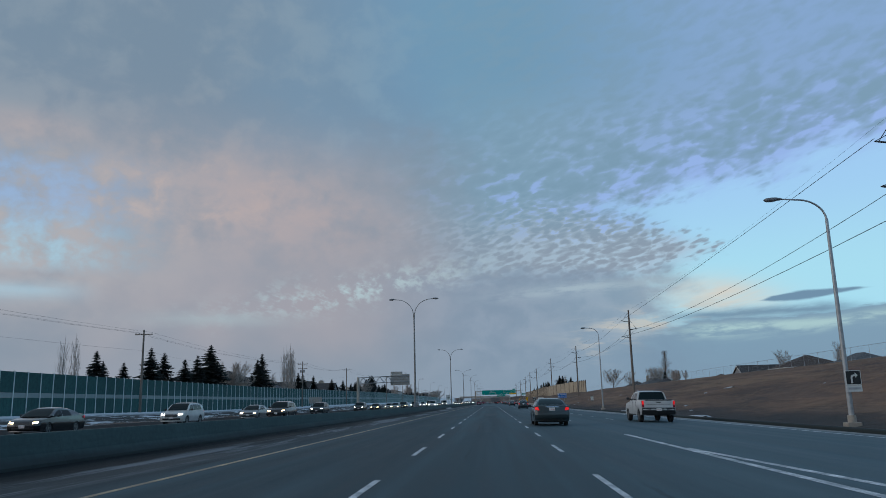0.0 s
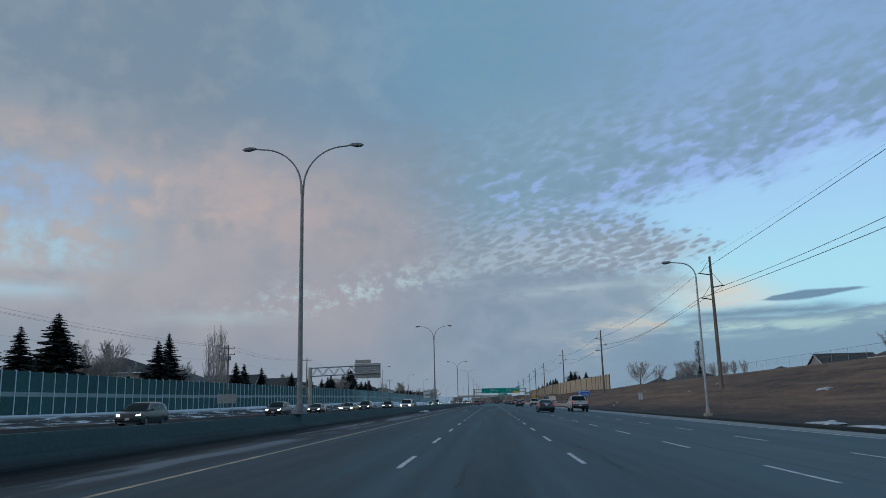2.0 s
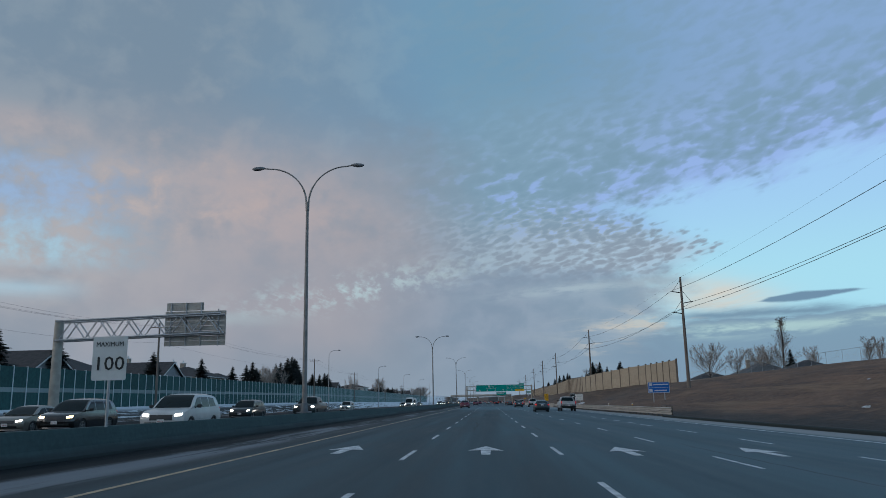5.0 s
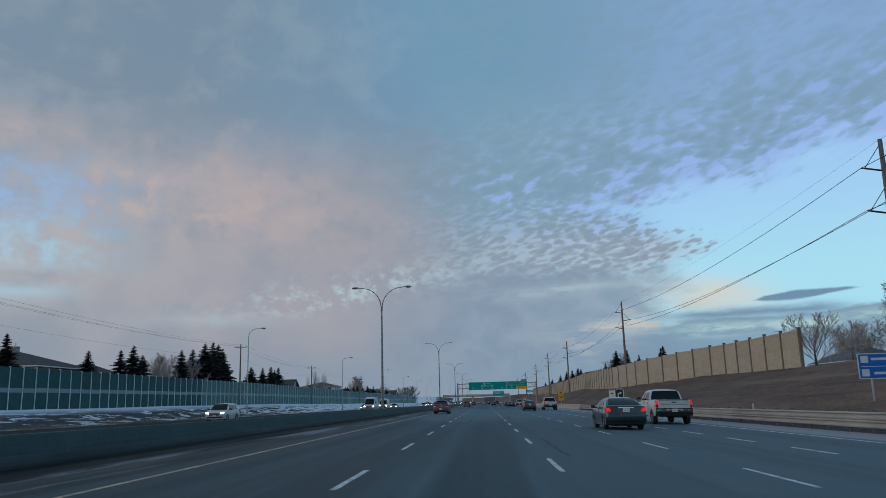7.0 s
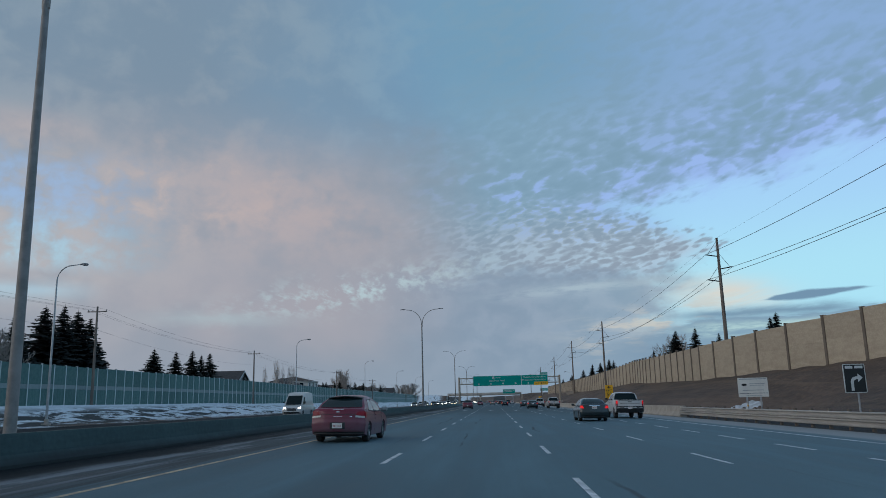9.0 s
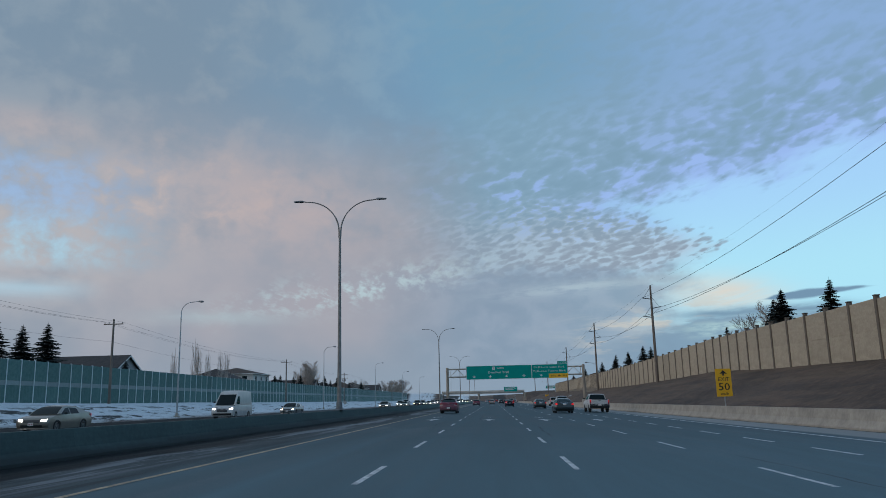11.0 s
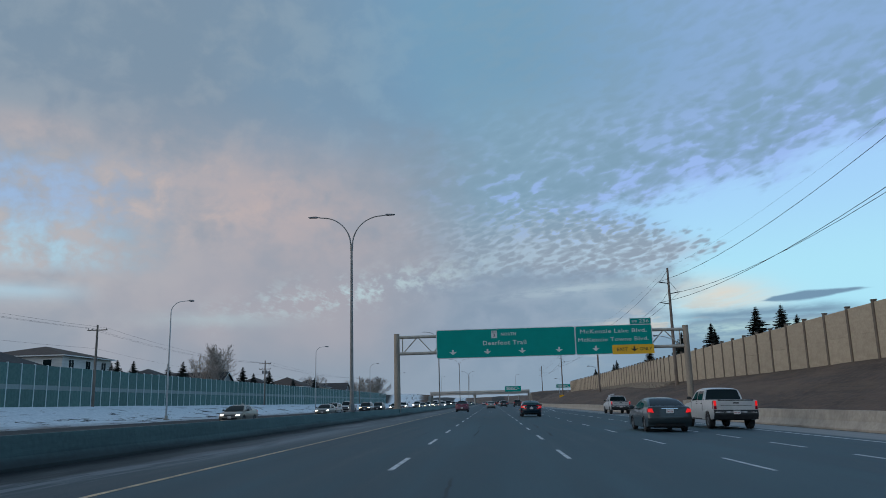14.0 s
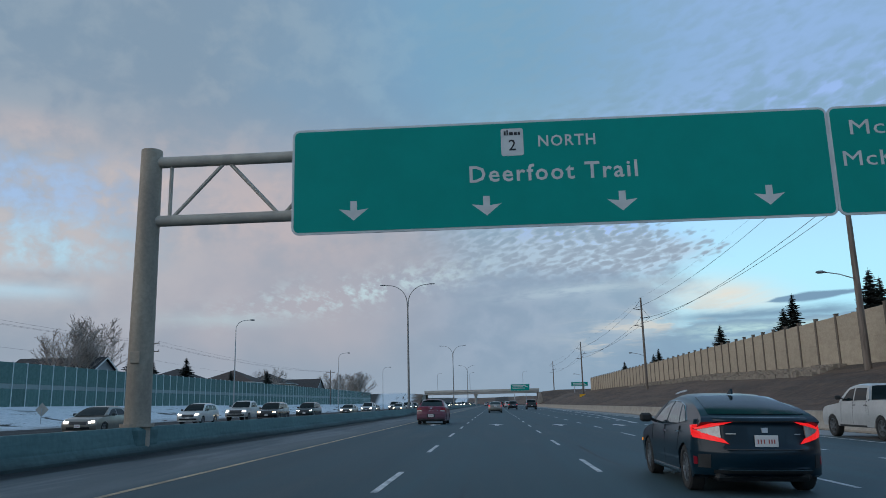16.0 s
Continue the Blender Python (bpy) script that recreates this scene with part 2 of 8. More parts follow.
def mat(name, a, b=None, scale=4.0, rough=0.7, metal=0.0, bump=0.0, bump_scale=None, coat=0.0, stretch=(1, 1, 1), spread=(0.35, 0.65), emit=None, power=0.0, alpha=None, each=0.0, fine=0.0, spec=0.5):
    """A surface whose colour wanders between a and b, with fine relief."""
    mt = bpy.data.materials.new(name)
    mt.use_nodes = True
    tree = mt.node_tree
    g = Graph(tree)
    bs = tree.nodes["Principled BSDF"]
    co = g.node("ShaderNodeTexCoord").outputs["Object"]
    mp = g.node("ShaderNodeMapping", Vector=co, Scale=tuple(stretch)).outputs[0]
    col = (*a, 1.0)
    if b is not None:
        n = g.noise(mp, scale, 6, 0.62)
        col = g.mix(g.smooth(n, *spread), a, b)
    if fine:
        n2 = g.noise(co, scale * 9, 4, 0.6)
        v = g.smooth(n2, 0.3, 0.7, 1 - fine, 1 + fine)
        col = g.mix(1.0, col if b is not None else a, g.xyz(v, v, v), "MULTIPLY")
    if each:
        r = g.node("ShaderNodeObjectInfo").outputs["Random"]
        v = g.add(1 - each, g.mul(r, 2 * each))
        col = g.mix(1.0, col if not isinstance(col, tuple) else a, g.xyz(v, v, v), "MULTIPLY")
    g.put(bs.inputs["Base Color"], col)
    bs.inputs["Roughness"].default_value = rough
    bs.inputs["Metallic"].default_value = metal
    bs.inputs["Specular IOR Level"].default_value = spec
    bs.inputs["Coat Weight"].default_value = coat
    bs.inputs["Coat Roughness"].default_value = 0.06
    if bump:
        h = g.noise(mp, bump_scale or scale * 6, 5, 0.6)
        bn = g.node("ShaderNodeBump", Strength=bump, Distance=0.02, Height=h)
        g.put(bs.inputs["Normal"], bn.outputs[0])
    if emit:
        bs.inputs["Emission Color"].default_value = (*emit, 1.0)
        bs.inputs["Emission Strength"].default_value = power
    if alpha is not None:
        bs.inputs["Alpha"].default_value = alpha
    return mt


def asphalt_mat(name, dark, light):
    mt = bpy.data.materials.new(name)
    mt.use_nodes = True
    g = Graph(mt.node_tree)
    bs = mt.node_tree.nodes["Principled BSDF"]
    co = g.node("ShaderNodeTexCoord").outputs["Object"]
    p = g.split(co)
    streak = g.noise(g.xyz(g.mul(p[0], 1.5), g.mul(p[1], 0.030)), 1.0, 6, 0.65)
    patch = g.noise(g.xyz(g.mul(p[0], 0.40), g.mul(p[1], 0.07)), 1.0, 5, 0.6, 0.6)
    grit = g.noise(co, 45.0, 3, 0.7)
    lane = g.m("ABSOLUTE", g.m("SINE", g.mul(g.add(p[0], 1.9), math.pi / 3.64)))
    oil = g.mul(g.smooth(lane, 0.86, 1.0), g.smooth(streak, 0.30, 0.62))
    v = g.add(g.mul(streak, 0.5), g.mul(patch, 0.5))
    v = g.add(v, g.mul(g.sub(grit, 0.5), 0.20))
    col = g.mix(g.smooth(v, 0.39, 0.62), dark, light)
    tracks = g.smooth(g.noise(g.xyz(g.mul(p[0], 0.62), g.mul(p[1], 0.012), 3.0), 1.0, 3, 0.55), 0.40, 0.60, 0.74, 1.22)
    col = g.mix(1.0, col, g.xyz(tracks, tracks, tracks), "MULTIPLY")
    col = g.mix(g.mul(oil, 0.55), col, dark)
    # the newer, paler surface further on
    newer = g.smooth(g.add(p[1], g.mul(g.sub(patch, 0.5), 40)), 252, 290)
    pale = g.mix(g.smooth(v, 0.36, 0.66), tuple(c * 1.38 for c in dark), tuple(c * 1.19 for c in light))
    col = g.mix(g.mul(newer, 0.8), col, pale)
    # a worn, paler stretch
    bleached = g.mul(g.smooth(g.add(p[1], g.mul(g.sub(patch, 0.5), 40)), 254, 278), g.smooth(g.add(p[1], g.mul(g.sub(patch, 0.5), 60)), 372, 330))
    col = g.mix(g.mul(bleached, 0.9), col, g.mix(g.smooth(v, 0.36, 0.66), tuple(c * 2.5 for c in dark), tuple(c * 1.9 for c in light)))
    # paler lanes to the east, darker wheel tracks beside the median
    col = g.mix(g.mul(g.smooth(p[0], 0.0, 5.0), g.sub(0.42, g.mul(newer, 0.42))), col, tuple(c * 1.30 for c in light))
    rut = g.m("MAXIMUM", g.bell(p[0], -4.7, 0.55), g.mul(g.bell(p[0], -2.4, 0.45), 0.5))
    col = g.mix(g.mul(g.mul(rut, g.smooth(streak, 0.30, 0.60, 0.25, 0.62)), g.sub(1.0, g.mul(newer, 0.55))), col, tuple(c * 0.75 for c in dark))
    # sealed cracks
    bend = g.sub(g.noise(g.xyz(g.mul(p[1], 0.11), 2.0), 1.0, 5, 0.6), 0.5)
    for x0, key in ((2.35, 1.0), (-2.7, 9.0), (5.9, 21.0), (-0.6, 33.0)):
        way = g.m("ABSOLUTE", g.sub(g.sub(p[0], x0), g.add(g.mul(bend, 0.9), g.mul(g.sub(g.noise(g.xyz(g.mul(p[1], 0.9), key), 1.0, 3, 0.6), 0.5), 0.16))))
        here = g.smooth(g.noise(g.xyz(g.mul(p[1], 0.045), key), 1.0, 3, 0.6), 0.52, 0.58)
        col = g.mix(g.mul(g.smooth(way, 0.085 if key == 1.0 else 0.045, 0.012), g.mul(here, 0.78)), col, (0.012, 0.014, 0.016))
    # grit, grime and dried salt on the median shoulder
    edge = g.noise(g.xyz(g.mul(p[0], 0.8), g.mul(p[1], 0.08)), 1.0, 6, 0.7, 0.5)
    late = g.smooth(p[1], 400, 470)
    shoulder = g.smooth(g.add(p[0], g.mul(g.sub(edge, 0.5), 1.6)), -5.0, -6.3)
    col = g.mix(g.mul(shoulder, g.sub(0.80, g.mul(late, 0.72))), col, (0.009, 0.016, 0.020))
    salt = g.mul(g.smooth(p[0], -6.1, -6.7), g.mul(g.smooth(g.add(p[0], g.mul(g.sub(edge, 0.5), 1.2)), -8.3, -7.6), g.smooth(g.add(g.mul(edge, 0.6), g.mul(streak, 0.4)), 0.47, 0.53)))
    col = g.mix(g.mul(salt, 0.70), col, (0.19, 0.21, 0.23))
    blot = g.noise(g.xyz(g.mul(p[0], 1.3), g.mul(p[1], 0.055), 4.0), 1.0, 5, 0.62, 0.8)
    col = g.mix(g.mul(g.mul(g.smooth(p[0], -5.5, -5.9), g.smooth(blot, 0.54, 0.58)), g.sub(0.75, g.mul(late, 0.6))), col, (0.008, 0.013, 0.016))
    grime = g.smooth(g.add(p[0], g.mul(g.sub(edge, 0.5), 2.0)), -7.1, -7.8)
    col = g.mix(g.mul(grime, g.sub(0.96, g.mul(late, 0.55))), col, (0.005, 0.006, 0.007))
    col = g.mix(g.mul(g.mul(late, g.smooth(g.add(p[0], g.mul(g.sub(edge, 0.5), 0.6)), -5.3, -5.9)), 0.65), col, g.mix(g.smooth(edge, 0.35, 0.65), (0.095, 0.112, 0.120), (0.135, 0.150, 0.155)))
    # near-black strip of asphalt along the foot of the median barrier
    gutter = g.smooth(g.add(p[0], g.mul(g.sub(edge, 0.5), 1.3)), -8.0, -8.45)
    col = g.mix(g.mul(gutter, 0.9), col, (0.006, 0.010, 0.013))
    dust = g.smooth(g.add(g.sub(p[0], g.smooth(p[1], 115, 45, 0.0, 1.2)), g.mul(g.sub(edge, 0.5), 0.9)), 12.4, 13.1)
    col = g.mix(g.mul(dust, 0.85), col, (0.26, 0.26, 0.255))
    g.put(bs.inputs["Base Color"], col)
    g.put(bs.inputs["Specular IOR Level"], g.sub(0.35, g.mul(g.m("MAXIMUM", gutter, g.mul(grime, 0.8)), g.sub(0.25, g.mul(late, 0.15)))))
    g.put(bs.inputs["Roughness"], g.smooth(v, 0.3, 0.7, 0.58, 0.85))
    bn = g.node("ShaderNodeBump", Strength=0.35, Distance=0.01, Height=grit)
    g.put(bs.inputs["Normal"], bn.outputs[0])
    return mt


def barrier_mat(name, clean, worn):
    """Weathered cast concrete with a ragged tide line of road spray."""
    mt = mat(name, clean, worn, 0.8, 0.95, bump=0.25, stretch=(1, 0.15, 2.5), fine=0.1, each=0.01)
    g = Graph(mt.node_tree)
    bs = mt.node_tree.nodes["Principled BSDF"]
    base = bs.inputs["Base Color"].links[0].from_socket
    geo = g.node("ShaderNodeNewGeometry").outputs["Position"]
    p = g.split(geo)
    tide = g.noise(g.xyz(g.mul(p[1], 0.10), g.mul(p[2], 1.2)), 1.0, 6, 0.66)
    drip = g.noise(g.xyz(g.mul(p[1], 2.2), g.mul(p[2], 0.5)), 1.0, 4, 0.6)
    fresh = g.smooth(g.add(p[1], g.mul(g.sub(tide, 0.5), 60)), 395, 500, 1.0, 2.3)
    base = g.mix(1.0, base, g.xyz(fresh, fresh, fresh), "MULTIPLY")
    wet = g.smooth(g.sub(p[2], g.add(g.mul(tide, 0.62), g.mul(drip, 0.10))), 0.16, -0.10)
    g.put(bs.inputs["Base Color"], g.mix(g.mul(wet, 0.80), base, (0.014, 0.018, 0.019)))
    return mt


def soil_mat():
    """Winter grass on the bank, bare grit by the road, and old snow to the west."""
    mt = bpy.data.materials.new("winter_ground")
    mt.use_nodes = True
    g = Graph(mt.node_tree)
    bs = mt.node_tree.nodes["Principled BSDF"]
    co = g.node("ShaderNodeTexCoord").outputs["Object"]
    p = g.split(co)
    big = g.noise(co, 0.055, 5, 0.6, 0.8)
    row = g.noise(g.xyz(g.mul(p[0], 0.35), g.mul(p[1], 0.08), p[2]), 1.0, 6, 0.66, 0.6)
    tuft = g.noise(co, 2.2, 5, 0.7)
    v = g.add(g.add(g.mul(big, 0.4), g.mul(row, 0.4)), g.mul(tuft, 0.3))
    col = g.mix(g.smooth(v, 0.40, 0.70), (0.074, 0.043, 0.028), (0.206, 0.110, 0.064))
    col = g.mix(g.mul(g.smooth(tuft, 0.52, 0.70), 0.6), col, (0.26, 0.165, 0.094))
    ledge = g.noise(g.xyz(g.mul(p[0], 0.16), g.mul(p[1], 0.022), g.mul(p[2], 1.1)), 1.0, 5, 0.6, 0.5)
    col = g.mix(g.mul(g.smooth(ledge, 0.53, 0.62), 0.55), col, (0.245, 0.150, 0.088))
    col = g.mix(g.mul(g.smooth(ledge, 0.46, 0.38), 0.42), col, (0.070, 0.046, 0.036))
    scar = g.smooth(g.noise(g.xyz(g.mul(p[0], 0.5), g.mul(p[1], 0.05), 7.0), 1.0, 6, 0.7, 0.4), 0.56, 0.64)
    col = g.mix(g.mul(scar, 0.55), col, (0.050, 0.034, 0.027))
    clump = g.noise(co, 0.55, 5, 0.7, 0.8)
    col = g.mix(g.mul(g.smooth(clump, 0.54, 0.68), 0.5), col, (0.27, 0.150, 0.085))
    col = g.mix(g.mul(g.smooth(clump, 0.44, 0.32), 0.42), col, (0.056, 0.036, 0.027))
    # barer, greyer soil further along
    col = g.mix(g.mul(g.smooth(g.add(p[1], g.mul(g.sub(big, 0.5), 60)), 255, 320), 0.55), col, g.mix(g.smooth(v, 0.40, 0.70), (0.050, 0.042, 0.037), (0.118, 0.096, 0.082)))
    grit = g.mul(g.smooth(g.add(p[0], g.mul(g.sub(row, 0.5), 5.0)), g.add(20.6, g.smooth(p[1], 235, 200, 0.0, 1.6)), 17.6), g.smooth(p[0], 0, 1))
    col = g.mix(g.mul(grit, 0.88), col, (0.020, 0.020, 0.020))
    # snow
    wx = g.add(p[0], g.mul(g.sub(row, 0.5), 7.0))
    west = g.smooth(wx, -36.0, -40.5)
    bare = g.noise(g.xyz(g.mul(p[0], 0.62), g.mul(p[1], 0.17)), 1.0, 7, 0.72, 0.6)
    less = g.smooth(p[1], 300, 470, 0.10, -0.025)
    melt = g.smooth(g.add(bare, less), 0.52, 0.58)
    col = g.mix(g.mul(west, 0.92), col, (0.024, 0.032, 0.034))
    snow = g.mul(west, g.sub(1.0, g.mul(melt, g.smooth(p[0], -47.5, -43.5))))
    col = g.mix(g.mul(snow, g.smooth(p[0], -56, -53)), col, g.mix(g.smooth(tuft, 0.3, 0.7), (0.50, 0.56, 0.60), (0.68, 0.72, 0.75)))
    g.put(bs.inputs["Base Color"], col)
    bs.inputs["Roughness"].default_value = 0.95
    bn = g.node("ShaderNodeBump", Strength=0.9, Distance=0.28, Height=g.add(g.add(g.mul(tuft, 0.6), row), clump))
    g.put(bs.inputs["Normal"], bn.outputs[0])
    return mt


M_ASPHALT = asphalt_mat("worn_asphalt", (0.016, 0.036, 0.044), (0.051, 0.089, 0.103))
M_SOIL = soil_mat()
M_WHITE_LINE = mat("road_paint_white", (0.68, 0.69, 0.69), (0.30, 0.32, 0.33), 2.2, 0.7, fine=0.30)
M_YELLOW_LINE = mat("road_paint_yellow", (0.52, 0.385, 0.235), (0.27, 0.21, 0.145), 1.2, 0.7, fine=0.25)
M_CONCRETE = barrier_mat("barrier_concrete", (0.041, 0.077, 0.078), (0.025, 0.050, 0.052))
M_CONCRETE_LIGHT = mat("pale_concrete", (0.40, 0.35, 0.295), (0.30, 0.265, 0.225), 0.7, 0.9, bump=0.2, fine=0.1, each=0.05)
M_GALV = mat("galvanised_steel", (0.42, 0.43, 0.44), (0.32, 0.33, 0.34), 3.0, 0.5, 0.55)
M_LAMPPOLE = mat("weathered_lamp_pole", (0.27, 0.255, 0.24), (0.20, 0.19, 0.18), 3.0, 0.6, 0.15)
M_RAIL = mat("weathered_rail_steel", (0.46, 0.42, 0.375), (0.34, 0.315, 0.285), 1.5, 0.65, 0.2, stretch=(1, 0.2, 2))
M_GALV_DARK = mat("dull_steel", (0.20, 0.21, 0.22), (0.14, 0.15, 0.16), 3.0, 0.55, 0.4)
M_GANTRYPOST = mat("weathered_gantry_post", (0.36, 0.30, 0.235), (0.25, 0.21, 0.17), 1.2, 0.7, 0.05, stretch=(1, 1, 0.3), fine=0.1)
M_GANTRY = mat("gantry_steel", (0.44, 0.40, 0.34), (0.34, 0.31, 0.27), 1.5, 0.65, 0.1)
M_WOODPOLE = mat("weathered_pole_wood", (0.215, 0.175, 0.145), (0.120, 0.097, 0.082), 1.0, 0.9, stretch=(6, 6, 0.4), bump=0.3)
M_DARK = mat("dark_fitting", (0.03, 0.032, 0.035), rough=0.6)
M_WIRE = mat("cable_black", (0.02, 0.02, 0.022), rough=0.6)
M_TEAL = mat("teal_noise_panel", (0.008, 0.056, 0.054), (0.016, 0.080, 0.077), 2.5, 0.85, fine=0.15, each=0.14)
M_BAND = mat("pale_panel_band", (0.19, 0.25, 0.25), (0.155, 0.21, 0.21), 1.0, 0.6, each=0.10)
M_TEAL_NEW = mat("grey_teal_noise_panel", (0.058, 0.130, 0.120), (0.084, 0.165, 0.152), 2.5, 0.85, fine=0.15, each=0.12)
M_TEALPOST = mat("pale_steel_post", (0.56, 0.62, 0.62), (0.44, 0.50, 0.50), 1.0, 0.7, 0.0)
M_TAN = mat("tan_wall_panel", (0.43, 0.358, 0.268), (0.372, 0.306, 0.229), 0.8, 0.9, bump=0.25, bump_scale=14, stretch=(1, 1, 3), fine=0.08, each=0.05)
M_TANPOST = mat("brown_wall_post", (0.165, 0.132, 0.104), (0.13, 0.104, 0.082), 1.0, 0.85)
M_GREEN = mat("green_sign_sheeting", (0.0005, 0.285, 0.240), (0.0005, 0.262, 0.220), 0.5, 0.5, spec=0.12)
M_SIGNWHITE = mat("white_sign_sheeting", (0.60, 0.62, 0.61), (0.52, 0.54, 0.53), 1.5, 0.45)
M_SIGNYELLOW = mat("yellow_sign_sheeting", (0.80, 0.42, 0.01), rough=0.4)
M_BOARD = mat("cream_board_paint", (0.80, 0.77, 0.71), (0.72, 0.69, 0.64), 1.2, 0.6)
M_SIGNBLACK = mat("black_sign_ink", (0.012, 0.013, 0.013), rough=0.5)
M_SIGNBLUE = mat("blue_sign_sheeting", (0.018, 0.140, 0.46), (0.016, 0.125, 0.42), 1.0, 0.5, spec=0.15)
M_SIGNBACK = mat("bare_aluminium_sign_back", (0.40, 0.38, 0.34), (0.33, 0.31, 0.28), 2.0, 0.5, 0.3)

# ---------------------------------------------------------------- building helpers


def link(name, bm, material, smooth=False):
    me = bpy.data.meshes.new(name)
    bm.normal_update()
    bm.to_mesh(me)
    bm.free()
    if smooth:
        me.polygons.foreach_set("use_smooth", [True] * len(me.polygons))
        me.set_sharp_from_angle(angle=radians(38))
    for m_ in (material if isinstance(material, (list, tuple)) else [material]):
        me.materials.append(m_)
    return new(name, me)


def part(name, bm, material, parent, label="", smooth=False):
    ob = link(name, bm, material, smooth)
    ob.parent = parent
    if label:
        tagged(ob, label)
    return ob


def share(name, source, parent, m):
    """Another piece on the mesh of source, at the pose m."""
    ob = new(name, source.data)
    ob.parent = parent
    ob.matrix_basis = m
    return ob


def thing(name, label, category, group="", kind="", at=None):
    ob = tagged(new(name), label, category, group, kind)
    ob.empty_display_size = 0.3
    if at is not None:
        ob.matrix_basis = at
    return ob


def box(bm, x0, x1, y0, y1, z0, z1, bevel=0.0, m=None):
    vs = [bm.verts.new((x, y, z)) for z in (z0, z1) for x, y in ((x0, y0), (x1, y0), (x1, y1), (x0, y1))]
    fs = [bm.faces.new([vs[i] for i in q]) for q in ((3, 2, 1, 0), (4, 5, 6, 7), (0, 1, 5, 4), (1, 2, 6, 5), (2, 3, 7, 6), (3, 0, 4, 7))]
    if bevel:
        es = list({e for f in fs for e in f.edges})
        vs = bmesh.ops.bevel(bm, geom=es, offset=bevel, segments=1, affect="EDGES")["verts"]
    if m is not None:
        bmesh.ops.transform(bm, matrix=m, verts=list({v for v in vs if v.is_valid}))
    return bm


def tube(bm, pts, radii, n=10, cap=True):
    """A round bar along pts."""
    pts = [Vector(p) for p in pts]
    if not isinstance(radii, (list, tuple)):
        radii = [radii] * len(pts)
    rings = []
    side = None
    for i, p in enumerate(pts):
        d = (pts[min(i + 1, len(pts) - 1)] - pts[max(i - 1, 0)]).normalized()
        if side is None:
            side = d.cross(Vector((0, 1, 0)) if abs(d.y) < 0.9 else Vector((1, 0, 0))).normalized()
        side = (side - d * side.dot(d)).normalized()
        up = d.cross(side)
        rings.append([bm.verts.new(p + (side * math.cos(a) + up * math.sin(a)) * radii[i]) for a in (2 * math.pi * k / n for k in range(n))])
    for a, b in zip(rings, rings[1:]):
        for k in range(n):
            bm.faces.new((a[k], a[(k + 1) % n], b[(k + 1) % n], b[k]))
    if cap:
        bm.faces.new(rings[0][::-1])
        bm.faces.new(rings[-1])
    return bm


def extrude_profile(bm, prof, y0, y1, close=True):
    """A profile of (x, z) points drawn out along y."""
    a = [bm.verts.new((x, y0, z)) for x, z in prof]
    b = [bm.verts.new((x, y1, z)) for x, z in prof]
    n = len(prof)
    for i in range(n if close else n - 1):
        j = (i + 1) % n
        bm.faces.new((a[i], a[j], b[j], b[i]))
    if close:
        bm.faces.new(a[::-1])
        bm.faces.new(b)
    bmesh.ops.recalc_face_normals(bm, faces=bm.faces[:])
    return bm


def plate(bm, pts, thick, axis="y", at=0.0):
    """A flat outline of (u, v) points with a thickness; axis y: the outline stands upright across the road."""
    def put(u, v, w):
        return (u, w, v) if axis == "y" else (u, v, w)
    a = [bm.verts.new(put(u, v, at)) for u, v in pts]
    b = [bm.verts.new(put(u, v, at + thick)) for u, v in pts]
    n = len(pts)
    bm.faces.new(a)
    bm.faces.new(b[::-1])
    for i in range(n):
        j = (i + 1) % n
        bm.faces.new((a[j], a[i], b[i], b[j]))
    bmesh.ops.recalc_face_normals(bm, faces=bm.faces[:])
    return bm


def rounded(x0, x1, z0, z1, r, n=4):
    out = []
    for cx, cz, a0 in ((x1 - r, z0 + r, -90), (x1 - r, z1 - r, 0), (x0 + r, z1 - r, 90), (x0 + r, z0 + r, 180)):
        for k in range(n + 1):
            a = radians(a0 + 90 * k / n)
            out.append((cx + r * math.cos(a), cz + r * math.sin(a)))
    return out


def lettering(name, words, size, x, y, z, material, parent, space=1.0, width=None, label="", bold=0.005):
    """Words in the built-in type, upright and facing south, as a mesh."""
    cu = bpy.data.curves.new(name, "FONT")
    cu.body, cu.size, cu.extrude, cu.resolution_u, cu.space_character = words, size, 0.004, 2, space
    cu.align_x, cu.align_y, cu.offset = "CENTER", "CENTER", 0.0 if "M" in words else bold * size
    tmp = bpy.data.objects.new(name, cu)
    scene.collection.objects.link(tmp)
    me = bpy.data.meshes.new_from_object(tmp.evaluated_get(bpy.context.evaluated_depsgraph_get()))
    bpy.data.objects.remove(tmp)
    xs = [v.co.x for v in me.vertices]
    k = width / (max(xs) - min(xs)) if width else 1.0
    me.transform(Matrix.Translation((x, y, z)) @ Matrix.Rotation(radians(90), 4, "X") @ Matrix.Diagonal((k, 1, 1, 1)))
    me.materials.clear()
    me.materials.append(material)
    ob = new(name, me)
    ob.parent = parent
    if label:
        tagged(ob, label)
    return ob


def interp(v, table):
    return float(np.interp(v, [a for a, _ in table], [b for _, b in table]))


# ---------------------------------------------------------------- ground and roads
CROSS = -0.022
WALL_X = ((298, 36.5), (326, 35.6), (350, 29.0), (370, 27.2), (410, 28.0), (435, 29.8), (500, 29.6), (550, 30.0), (590, 33.0), (620, 33.8), (760, 34.4))
WALL_Z = ((298, 4.2), (330, 4.4), (350, 3.7), (372, 3.3), (410, 3.8), (435, 4.4), (460, 4.0), (500, 3.7), (550, 3.8), (590, 4.6), (620, 4.7), (760, 5.0))
LEFT_BASE = ((0, 1.0), (165, 1.0), (290, 1.75), (380, 2.1), (510, 1.95), (900, 1.95))


